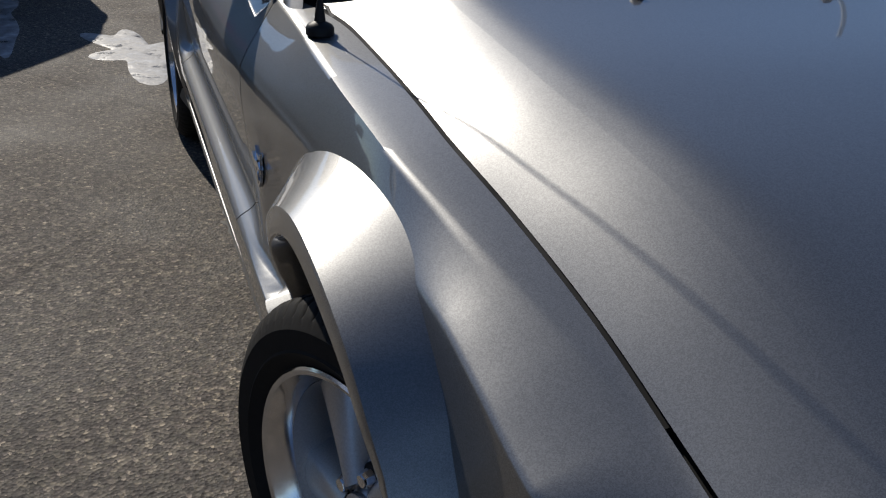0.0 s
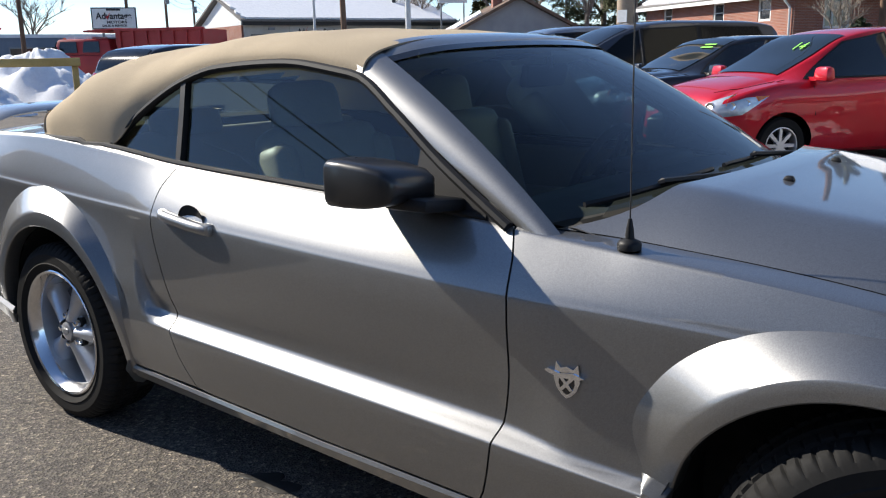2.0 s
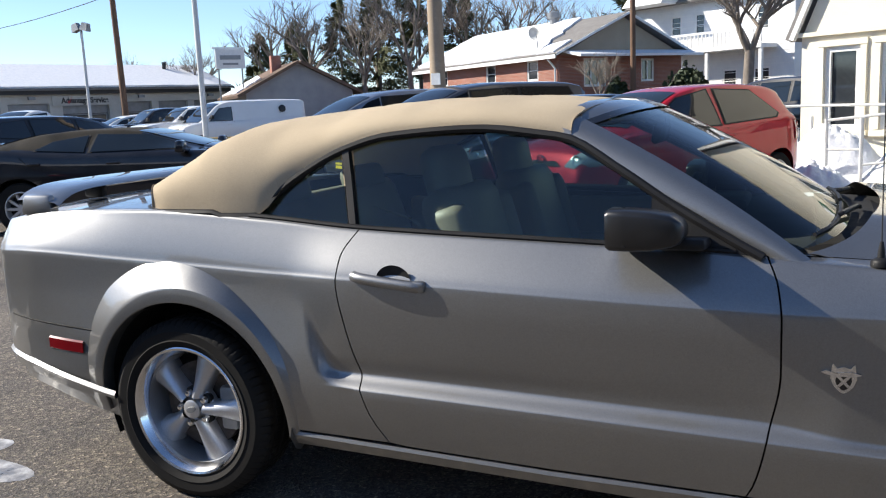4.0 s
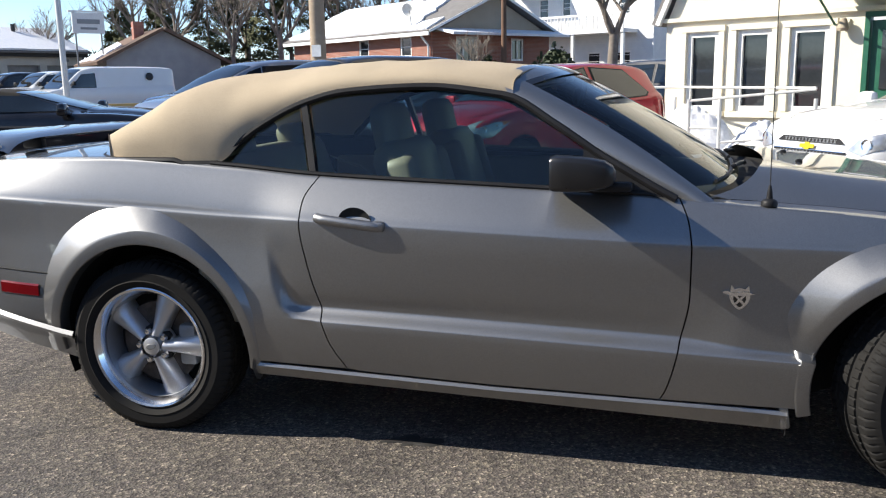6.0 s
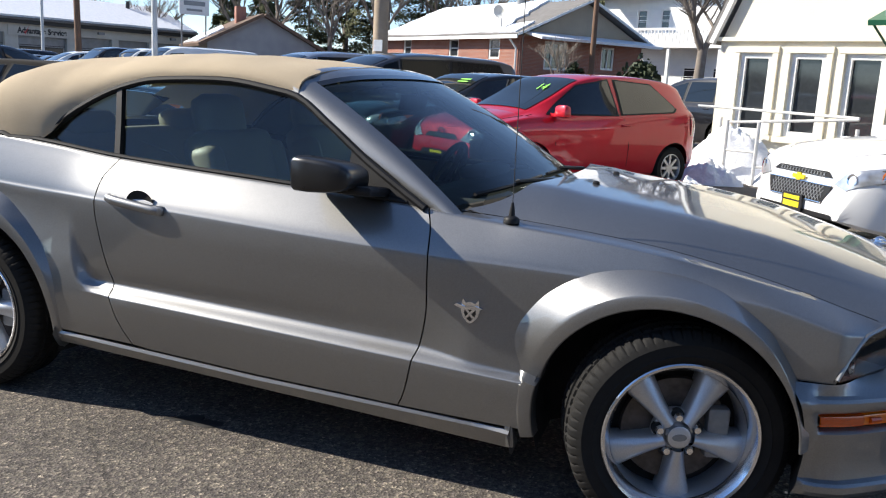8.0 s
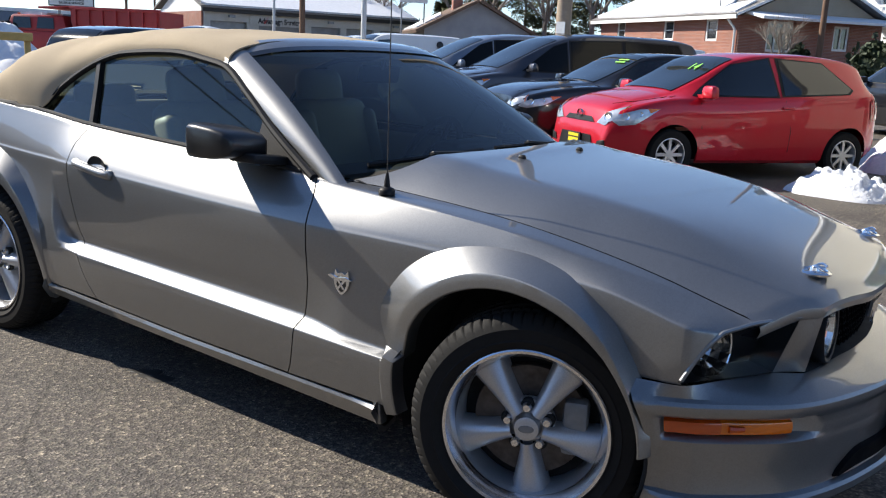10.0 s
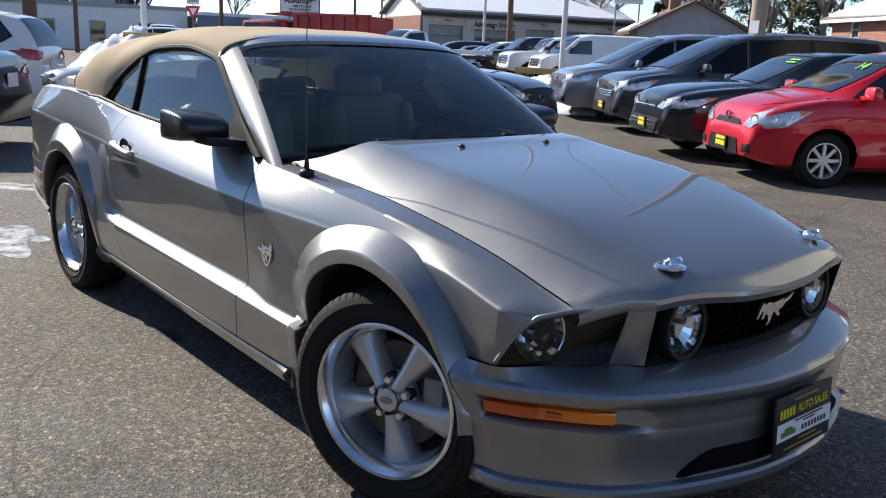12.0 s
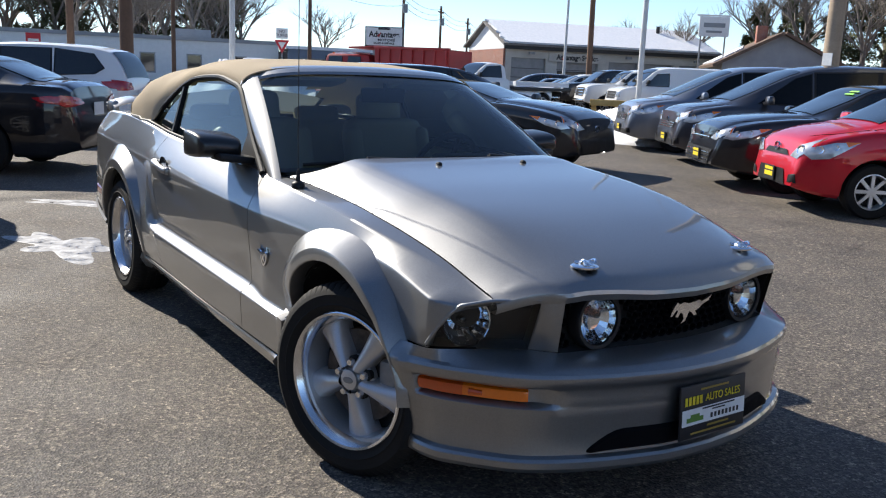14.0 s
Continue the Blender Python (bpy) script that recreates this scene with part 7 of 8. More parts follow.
def hood_z(x, y, ys):
    """A nearly flat middle and a soft shoulder that falls to the seam."""
    t, e = min(1.0, abs(y / ys)), 0.71
    k = 0.05 * (t / e) ** 3 if t < e else 0.05 + 0.95 * (0.12 * (t - e) / (1 - e) + 0.88 * ((t - e) / (1 - e)) ** 1.5)
    n_ = float(smooth(0.15, 0.58, x))
    k = k * (1 - n_) + t ** 4.2 * n_
    return float(hermite(x, HOODC)) * (1 - k) + float(hermite(x, SEAMZ)) * k


def hood_seam(x):
    return float(hermite(min(x, 0.545), C_TOPY)) - 0.008


ts = np.sort(np.concatenate([np.sin(np.linspace(-math.pi / 2, math.pi / 2, 45)), [-0.80, -0.77, -0.74, -0.66, 0.66, 0.74, 0.77, 0.80]]))
Hd = []
for u in np.concatenate([np.linspace(0, 0.9, 40), np.linspace(0.915, 1.0, 10)]):
    row = []
    for t in ts:
        yl = abs(t) * 0.642
        xl, xr = float(hermite(yl, LIP)), -0.51 - 0.085 * t * t - 0.145 * abs(t) ** 12
        x = xr + u * (xl - xr)
        y = t * hood_seam(x)
        if x > 0.545:
            y = t * 0.641
        z = hood_z(x, y, hood_seam(x) if x < 0.545 else 0.641)
        row.append((x, y, z - 0.010 * float(smooth(0.97, 1.0, u))))
    Hd.append(row)
last = [list(p) for p in Hd[-1]]
Hd.append([(p[0] + 0.003, p[1], p[2] - 0.012) for p in last])
Hd.append([(p[0] - 0.004, p[1], p[2] - 0.030) for p in last])
Hd.append([(p[0] - 0.05, p[1] * 0.98, p[2] - 0.036) for p in last])
hood = grid_part("hood", np.array(Hd), PAINT, car, sharp=32)
hood_bm = grid_bm(np.array(Hd))
BVH_HOOD = BVHTree.FromBMesh(hood_bm)
hood_bm.free()
# dark sheet under the hood, standing in for the shade below its seams
grid_part("seam_backing", np.array([[(x, y, hood_z(x, y, 0.70) - 0.05) for y in np.linspace(-0.69, 0.69, 9)] for x in np.linspace(-0.7, 0.5, 9)]), M["void"], car)

# ---- nose ----
PLAN_C = [(0, 0.30, 0.842), (0.15, 0.42, 0.804), (0.3, 0.55, 0.713), (0.45, 0.665, 0.600), (0.6, 0.742, 0.45), (0.75, 0.797, 0.28), (0.88, 0.826, 0.14), (1, 0.835, 0.0)]
PLAN_U = [(0, 0.30, 0.815), (0.15, 0.423, 0.788), (0.3, 0.500, 0.660), (0.45, 0.572, 0.535), (0.52, 0.640, 0.474), (0.64, 0.660, 0.38), (0.75, 0.675, 0.28), (0.88, 0.698, 0.14), (1, 0.706, 0.0)]


def plan(tab, s):
    return float(hermite(s, [(a, b) for a, b, _ in tab])), float(hermite(s, [(a, c) for a, _, c in tab]))


def bumper_pt(s, z, off):
    x, y = plan(PLAN_C, s)
    xa, ya = plan(PLAN_C, min(1, s + 0.01))
    xb, yb = plan(PLAN_C, max(0, s - 0.01))
    tx, ty = xa - xb, ya - yb
    l = math.hypot(tx, ty)
    nx, ny = -ty / l, tx / l
    if s > 0.995:
        nx, ny = 1.0, 0.0
    f = max(0.0, 1 - s / 0.16)
    xa = -0.03 + math.sqrt(max(0.0, 0.398 ** 2 - (z - 0.33) ** 2))
    low = 0.05 * float(smooth(0.5, 0.25, z)) * max(0.0, 1 - s / 0.22)
    return (x + nx * off + (xa - 0.30) * f, -(y + ny * off - low), z)


SS = np.concatenate([np.linspace(0, 0.12, 8), np.linspace(0.135, 0.52, 26), np.linspace(0.54, 1, 22)])


def slot(s):
    return float(smooth(0.075, 0.125, s) * smooth(0.56, 0.47, s))


B_ROWS = [(0.172, -0.10, 0), (0.180, -0.03, 0), (0.190, -0.006, 0), (0.205, 0.004, 0), (0.224, 0.004, 0), (0.232, -0.003, 0), (0.238, -0.018, 0), (0.27, -0.021, 0), (0.32, -0.019, 0), (0.37, -0.014, 0), (0.396, -0.011, 0), (0.402, -0.012, -0.006),
          (0.410, -0.010, -0.032), (0.430, -0.010, -0.034), (0.452, -0.008, -0.034), (0.460, -0.006, -0.004), (0.468, 0.0, 0), (0.480, 0.004, 0), (0.494, 0.004, 0), (0.503, -0.002, 0), (0.510, -0.014, 0)]
Bm = []
for s in SS:
    row = []
    for z, off, sl in B_ROWS:
        tail = float(smooth(0.0, 0.1, s))
        zz = z + 0.016 * float(smooth(0.33, 0.24, z))
        row.append(bumper_pt(s, zz, off * (0.4 + 0.6 * tail) + sl * slot(s) + 0.020 * float(smooth(0.10, 0.03, s) * smooth(0.40, 0.54, zz))))
    p = row[-1]
    ux, uy = plan(PLAN_U, s)
    for k in (0.35, 0.7, 1.0):
        row.append((p[0] + (ux - p[0]) * k, p[1] + (-uy - p[1]) * k, 0.510 + (0.543 - 0.510) * k ** 0.8))
    Bm.append(row)
Bm = np.array(Bm)
full = np.concatenate([Bm, (Bm * np.array([1, -1, 1]))[-2::-1]])
grid_part("front_bumper", full, PAINT, car, flip=True, sharp=24)
bb = grid_bm(full)
BVH_BUMPER = BVHTree.FromBMesh(bb)
bb.free()
for side in (1, -1):
    A_ = np.array([[bumper_pt(s, z, -0.010 + o) for z, o in ((0.412, -0.026), (0.416, -0.012), (0.432, -0.008), (0.446, -0.012), (0.450, -0.026))] for s in np.linspace(0.105, 0.455, 20)]) * np.array([1, side, 1])
    ts_ = grid_part("turn_signal", A_, M["amber"], car, "amber turn signal lens", flip=(side > 0))
    outer = A_[:10] + np.array([0.0025, -0.0015 * side, 0.0])
    grid_part("side_reflector", outer, M["deepamber"], ts_, "deep amber reflector half", flip=(side > 0))
    tube("bulb", [A_[10, 2] + np.array([0.001, 0, 0]), A_[12, 2] + np.array([0.001, 0, 0])], 0.010, M["deepamber"], ts_, segs=8, taper=0.7)
for side in (1, -1):
    I_ = []
    for s in np.linspace(0.615, 1.0, 20):
        zt_ = 0.258 + 0.075 * float(smooth(0.61, 0.72, s)) ** 0.6
        I_.append([bumper_pt(s, 0.2565 + (zt_ - 0.2565) * k / 5, -0.0185 + (0.010 if 0 < k < 5 and s > 0.62 else -0.006)) for k in range(6)])
    grid_part("lower_intake", np.array(I_) * np.array([1, side, 1]), M["grilleblack"], car, "black lower air intake", flip=(side > 0))


def quad(c, nu=8, nv=6, bulge=0.0, push=(0, 0, 0)):
    """A bilinear patch through four corners, in order round it."""
    c = [Vector(p) for p in c]
    n_ = (c[1] - c[0]).cross(c[3] - c[0]).normalized()
    G = np.zeros((nu + 1, nv + 1, 3))
    for i in range(nu + 1):
        for j in range(nv + 1):
            u, v = i / nu, j / nv
            p = (c[0] * (1 - u) + c[1] * u) * (1 - v) + (c[3] * (1 - u) + c[2] * u) * v
            G[i, j] = p + n_ * bulge * 16 * u * (1 - u) * v * (1 - v) + Vector(push)
    return G


for side in (1, -1):
    fl = np.array([1, side, 1])
    lo_ = [(0.425 + 0.150 * u, -0.790 + 0.258 * u, 0.549 - 0.003 * u) for u in np.linspace(0, 1, 13)]
    up_ = [(0.425 + 0.062 * min(1, u / 0.22) + 0.137 * max(0, (u - 0.22) / 0.78), float(np.interp(u, [0, 0.22, 0.55, 1], [-0.790, -0.728, -0.650, -0.533])), float(np.interp(u, [0, 0.10, 0.22, 0.55, 1], [0.552, 0.618, 0.672, 0.693, 0.700]))) for u in np.linspace(0, 1, 13)]
    oc = np.array([[tuple(Vector(a).lerp(Vector(b), v)) for v in np.linspace(0, 1, 7)] for a, b in zip(lo_, up_)])
    lamp = new("headlight")
    lamp.parent = car
    back_c = oc + np.array([-0.075, 0.045, 0.0])
    grid_part("housing", back_c * fl, M["blackplastic"], lamp, "black headlight housing")
    ring_ = [(i_, 0) for i_ in range(13)] + [(12, j_) for j_ in range(1, 7)] + [(i_, 6) for i_ in range(11, -1, -1)] + [(0, j_) for j_ in range(5, -1, -1)]
    grid_part("housing_wall", np.array([[oc[k], back_c[k]] for k in ring_]) * fl, M["blackplastic"], lamp)
    # round reflector, facing ahead and out
    m_ = Matrix.Translation((0.448, side * -0.674, 0.617)) @ Vector((0.97, side * -0.22, 0.06)).to_track_quat("Y", "Z").to_matrix().to_4x4() @ Matrix.Scale(1.14, 4)
    turned("reflector", [(0.0, -0.045), (0.018, -0.042), (0.034, -0.034), (0.047, -0.020), (0.057, -0.003), (0.064, 0.016), (0.067, 0.018), (0.067, -0.01)], M["lampsilver"], lamp, "faceted silver reflector bowl", 18, m=m_, sharp=8)
    turned("bulb", [(0.0, 0.0), (0.008, -0.003), (0.009, -0.045)], M["glossblack"], lamp, segs=12, m=m_)
    lens = grid_part("lens", (oc + np.array([0.003, -0.002, 0.0])) * fl, M["lens"], lamp)
    lens.visible_shadow = False
    bar = [(0.572, -0.530, 0.543), (0.641, -0.474, 0.546), (0.668, -0.482, 0.704), (0.624, -0.531, 0.704)]
    grid_part("lamp_surround", quad(bar, 6, 6, 0.010) * fl, PAINT, car)
    top_lip = [tuple(p) for p in up_]
    tube("lamp_edge", [(x, side * y, z + 0.004) for x, y, z in top_lip], 0.006, PAINT, car)

# grille: recessed black opening with a honeycomb
ys = np.linspace(-0.478, 0.478, 25)


def upper_x(y):
    return float(hermite(abs(y), sorted((b, a) for _, a, b in PLAN_U)))


G = []
for y in ys:
    xf = upper_x(y)
    xl = float(hermite(abs(y), LIP))
    zt = hood_z(xl, y, 0.641) - 0.038
    G.append([(xf + 0.002, y, 0.544), (xf - 0.045, y * 0.99, 0.552), (xf - 0.055, y * 0.985, (0.55 + zt) / 2), (xl - 0.055, y * 0.99, zt)])
grid_part("grille_recess", np.array(G), M["void"], car, flip=True)
hexr = 0.0195
bm = bmesh.new()
ring = []
for k in range(6):
    a = math.pi / 6 + k * math.pi / 3
    ring.append([bm.verts.new((dx, rr * math.cos(a), rr * math.sin(a) * 0.82)) for dx, rr in ((0.0, hexr * 0.99), (0.0, hexr * 0.80), (-0.02, hexr * 0.80))])
for k in range(6):
    a_, b_ = ring[k], ring[(k + 1) % 6]
    bm.faces.new([a_[0], b_[0], b_[1], a_[1]])
    bm.faces.new([a_[1], b_[1], b_[2], a_[2]])
cell_mesh = bpy.data.meshes.new("grille_cell")
bm.to_mesh(cell_mesh)
bm.free()
cell_mesh.materials.append(M["grilleblack"])
grille = new("honeycomb_grille")
grille.parent = car
for r in range(7):
    z = 0.562 + r * hexr * 1.5 * 0.78
    for c in range(-13, 14):
        y = (c + 0.5 * (r % 2)) * hexr * 1.74 * 1.06
        if abs(y) > 0.455 or any(math.hypot(y - s_ * 0.337, z - 0.633) < 0.105 for s_ in (-1, 1)):
            continue
        cell = new("grille_cell", cell_mesh)
        cell.parent = grille
        cell.location = (upper_x(y) - 0.028 + (z - 0.55) * 0.12, y, z)
for s_ in (-1, 1):
    fog = new("fog_light")
    fog.parent = car
    m_ = Matrix.Translation((0.655, s_ * 0.337, 0.630)) @ Vector((1.0, 0.0, 0.05)).to_track_quat("Y", "Z").to_matrix().to_4x4() @ Matrix.Scale(0.88, 4)
    turned("bezel", [(0.100, -0.04), (0.102, 0.006), (0.098, 0.014), (0.086, 0.012), (0.083, -0.01)], M["blackplastic"], fog, "black round bezel", m=m_)
    turned("reflector", [(0.0, -0.035), (0.04, -0.028), (0.068, -0.012), (0.083, 0.004)], M["lampsilver"], fog, "silver reflector bowl", 20, m=m_, sharp=8)
    turned("bulb", [(0.0, 0.004), (0.014, 0.0), (0.016, -0.03)], M["glossblack"], fog, segs=16, m=m_ @ Matrix.Translation((0.0, 0.0, 0.02)))
    ln = turned("lens", [(0.0, 0.020), (0.05, 0.016), (0.084, 0.006)], M["lens"], fog, m=m_)
    ln.visible_shadow = False


RUNNER = [(-72, -15), (-62, 9), (-50, 30), (-42, 22), (-25, 27), (-10, 21), (10, 23), (28, 28), (38, 22), (54, 27), (75, 40), (62, 20), (43, 11), (32, 0), (16, -9), (24, -22), (14, -25), (4, -12), (-4, -7), (-10, -20), (-18, -40), (-32, -46), (-23, -31), (-27, -14), (-36, -6), (-44, -22), (-54, -20), (-46, -2), (-50, 5), (-60, -8), (-66, -18)]
RUNNER = [(x * 0.00128, y * 0.00092) for x, y in RUNNER]
face_ahead = Matrix(((0, 0, 1, 0), (1, 0, 0, 0), (0, 1, 0, 0), (0, 0, 0, 1)))
from_bm("grille_emblem", flat_shape(RUNNER, 0.008, Matrix.Translation((0.712, 0, 0.640)) @ face_ahead), M["chrome"], car, "chrome running-animal emblem", smooth_faces=False)

# dealer plate on the bumper
plate = box("dealer_plate", (0.008, 0.30, 0.165), (0.846, -0.01, 0.365), M["signblack"], car, "black dealer plate with yellow and white print", Matrix.Rotation(radians(-4), 4, "Y"), 0.002)
PM = Matrix.Translation((0.8525, -0.01, 0.365)) @ Matrix.Rotation(radians(-4), 4, "Y") @ face_ahead
text_part("plate_words", "AUTO SALES", 0.034, PM @ Matrix.Translation((0.040, 0.036, 0)), M["plateyellow"], plate, 0.0006, squeeze=0.85)


def print_bar(w, h, x, y, lift, mat):
    bm = bmesh.new()
    box_bm(bm, (w, h, 0.001), (x, y, lift))
    bmesh.ops.transform(bm, matrix=PM, verts=bm.verts)
    from_bm("print_bar", bm, M[mat], plate, smooth_faces=False)


for k_ in range(5):
    print_bar(0.011, 0.026, -0.128 + k_ * 0.0165, 0.036, 0.0, "plateyellow")
print_bar(0.29, 0.050, 0.0, -0.014, 0.0, "platewhite")
for w_, x_, y_, mt_ in ((0.13, 0.0, 0.0665, "platedim"), (0.21, 0.0, -0.066, "platedim"), (0.10, 0.02, -0.051, "platedim")):
    print_bar(w_, 0.006, x_, y_, 0.0, mt_)
for w_, h_, x_, y_, mt_ in ((0.15, 0.0045, 0.02, 0.0055, "signblack"), (0.06, 0.004, 0.02, -0.003, "signblack"), (0.075, 0.014, -0.088, -0.022, "plategreen"), (0.040, 0.010, -0.088, -0.011, "plategreen")):
    print_bar(w_, h_, x_, y_, 0.0012, mt_)
for k_ in range(8):
    print_bar(0.0095, 0.015, -0.012 + k_ * 0.0175, -0.022, 0.0012, "signblack")
box("plate_backing", (0.03, 0.20, 0.10), (0.826, -0.01, 0.37), M["blackplastic"], car)

# ---- windscreen, top, glass ----
def ws_pt(t, v):
    """Windscreen: t across -1..1, v up 0..1."""
    q = 0.42 * t * t + 0.58 * abs(t) ** 8
    b = Vector((-0.595 - 0.17 * q, 0.742 * t, 0.946 - 0.031 * q))
    h = Vector((-1.245 - 0.118 * q, 0.586 * t, 1.318 - 0.044 * q))
    p = b.lerp(h, v)
    return p + Vector((0.35, 0, 0.6)) * 0.10 * v * (1 - v)


WS = np.array([[ws_pt(t, v) for v in np.linspace(0, 1, 14)] for t in 0.985 * np.sin(np.linspace(-math.pi / 2, math.pi / 2, 45))])
ws = grid_part("windscreen", WS, M["screenglass"], car, "tinted windscreen glass")
ws.visible_shadow = False
band = np.array([[ws_pt(t, v) + Vector((0.003, 0, 0.004)) for v in (0.955, 0.975, 0.995)] for t in np.linspace(-0.98, 0.98, 25)])
grid_part("screen_band", band, M["glossblack"], car)
C_GLASS = [(-2.46, 0.998), (-2.32, 1.115), (-2.13, 1.213), (-1.98, 1.250), (-1.69, 1.264), (-1.45, 1.238), (-1.39, 1.228), (-1.23, 1.138), (-1.06, 1.028), (-0.86, 0.915)]


def glass_y(z, x=0):
    return 0.752 - 0.118 * (z - 0.92) / 0.33


for side in (-1, 1):
    # A-pillar: from the windscreen edge round to the door glass
    A_ = []
    for v in np.linspace(-0.10, 1.03, 26):
        i = ws_pt(side * 0.985, v)
        e = ws_pt(side * 1.0, v)
        x = -0.80 + (-1.415 + 0.80) * v
        o = Vector((x, side * (0.758 + (0.640 - 0.758) * v + 0.03 * max(0.0, v) * (1 - v)), 0.895 + (1.240 - 0.895) * v + 0.030 * v * (1 - v)))
        mid = e.lerp(o, 0.42) + Vector((0.012, side * 0.008, 0.010))
        A_.append([i + Vector((-0.01, 0, -0.015)), i + Vector((0.004, 0, 0.006)), e.lerp(mid, 0.4) + Vector((0.004, side * 0.002, 0.006)), mid, mid.lerp(o, 0.6) + Vector((0.004, side * 0.006, 0.004)), o, o + Vector((-0.02, -side * 0.03, -0.01))])
    grid_part("windscreen_pillar", np.array([[tuple(p) for p in r] for r in A_]), PAINT, car, flip=(side < 0), sharp=40)
    # black seal along the pillar and over the glass
    seal = [(-0.83, side * 0.770, 0.905)] + [(x, side * (glass_y(float(hermite(x, C_GLASS))) + 0.008), float(hermite(x, C_GLASS)) + 0.004) for x in np.linspace(-0.90, -2.44, 40)]
    tube("window_seal", seal, 0.0135, M["blackplastic"], car)
    # belt strip
    belt = [(x, side * (float(hermite(x, C_TOPY)) - 0.006), float(hermite(x, C_TOPZ)) + 0.005) for x in np.linspace(-2.46, -0.90, 30)]
    tube("belt_strip", belt, 0.009, M["blackplastic"], car)

    def pane(a, b, slant_a, slant_b):
        rows_ = []
        for k in np.linspace(0, 1, 26):
            col = []
            for v in np.linspace(0, 1, 8):
                x = (a + slant_a * v) * (1 - k) + (b + slant_b * v) * k
                zb_, zt_ = float(hermite(x, C_TOPZ)) - 0.01, float(hermite(x, C_GLASS))
                z = zb_ + max(0.0, zt_ - zb_) * v
                col.append((x, side * glass_y(z), z))
            rows_.append(col)
        return np.array(rows_)

    g1 = grid_part("door_glass", pane(-2.055, -0.88, -0.055, 0.0), M["carglass"], car, "tinted door window glass", flip=(side > 0))
    g2 = grid_part("quarter_glass", pane(-2.455, -2.095, 0.0, -0.060), M["carglass"], car, "tinted rear quarter window", flip=(side > 0))
    g1.visible_shadow = g2.visible_shadow = False
    zb_, zt_ = 0.968, 1.215
    bm = bmesh.new()
    tube_bm(bm, [(-2.072, side * (glass_y(zb_) + 0.004), zb_), (-2.10, side * (glass_y(1.09) + 0.004), 1.09), (-2.132, side * (glass_y(zt_) + 0.004), zt_)], 0.017, 4)
    from_bm("window_post", bm, M["blackplastic"], car)
    # sail panel at the mirror foot
    sail = np.array([[(-1.13, side * (glass_y(0.93) + 0.006), 0.924), (-1.13, side * (glass_y(1.07) + 0.006), 1.066)], [(-1.00, side * (glass_y(0.93) + 0.006), 0.918), (-1.00, side * (glass_y(0.99) + 0.006), 0.990)], [(-0.85, side * (glass_y(0.91) + 0.006), 0.908), (-0.85, side * (glass_y(0.91) + 0.006), 0.915)]])
    grid_part("mirror_sail", sail, M["blackplastic"], car, flip=(side < 0))

# header over the windscreen
Hh = np.array([[ws_pt(t, 0.99) + Vector((0.0, 0, 0.004)), ws_pt(t, 1.03) + Vector((-0.005, 0, 0.006)), ws_pt(t, 1.08) + Vector((-0.03, 0, 0.004)), ws_pt(t, 1.12) + Vector((-0.05, 0, -0.01))] for t in np.linspace(-1.0, 1.0, 25)])
grid_part("windscreen_header", Hh, PAINT, car)

# soft top
ROOF_C = [(-1.30, 1.318), (-1.38, 1.336), (-1.5, 1.352), (-1.75, 1.368), (-2.07, 1.366), (-2.39, 1.343), (-2.55, 1.325), (-2.64, 1.300), (-2.72, 1.262), (-2.83, 1.198), (-3.0, 1.096), (-3.12, 1.026), (-3.2, 1.0)]
EDGE_Z = [(-1.30, 1.225), (-1.40, 1.236)] + [(x, z + 0.012) for x, z in C_GLASS[1:6]] + [(-2.44, 1.008), (-2.6, 1.012), (-2.93, 1.030), (-3.2, 1.02)]
EDGE_Y = [(-1.30, 0.640), (-1.69, 0.640), (-1.98, 0.645), (-2.13, 0.657), (-2.32, 0.695), (-2.44, 0.742), (-2.6, 0.757), (-2.80, 0.752), (-2.93, 0.725), (-3.2, 0.70)]
us = np.concatenate([np.linspace(-1.375, -2.4, 30), np.linspace(-2.43, -2.885, 22)])
T_ = []
for u in us:
    row = []
    ze, ye = float(hermite(u, EDGE_Z)), float(hermite(u, EDGE_Y))
    bow = 0.10 * float(smooth(-1.6, -1.37, u)) * -1 + 0.30 * float(smooth(-2.45, -2.95, u))
    for k in np.linspace(0, 1, 41):
        a = math.pi * k
        cy, sz = math.cos(a), math.sin(a)
        q_ = float(smooth(-2.2, -2.7, u))
        y = ye * math.copysign(abs(cy) ** (0.60 - 0.10 * q_), cy)
        f = max(0.0, sz) ** (0.80 - 0.15 * q_)
        x = u - bow * (1 - (y / ye) ** 2)
        zc_ = float(hermite(x, ROOF_C))
        z = ze + (zc_ - ze) * f
        w_ = 0.009 * noise.noise(Vector((x * 5, y * 3, 2))) * f + 0.003 * noise.noise(Vector((x * 14, y * 6, 7))) * f - 0.006 * math.sin(math.pi * max(0.0, min(1.0, (u + 2.55) / 0.6))) ** 2 * f + 0.008 * math.exp(-((u + 2.62 + 0.05 * f) / 0.03) ** 2) * f + 0.005 * math.exp(-((u + 1.95) / 0.025) ** 2) * f - 0.004 * math.exp(-((u + 2.28 - 0.10 * f) / 0.05) ** 2) * f
        tt = max(-1.0, min(1.0, y / ye))
        k_ = float(smooth(-1.56, -1.38, u)) * (1 - abs(tt) ** 8)
        hd = ws_pt(tt, 1.07)
        row.append((x + (hd.x - 0.012 - x) * k_, -(y + (hd.y * 1.04 - y) * k_ * 0.8), z + w_ + (hd.z - 0.008 - z) * k_))
    T_.append(row)
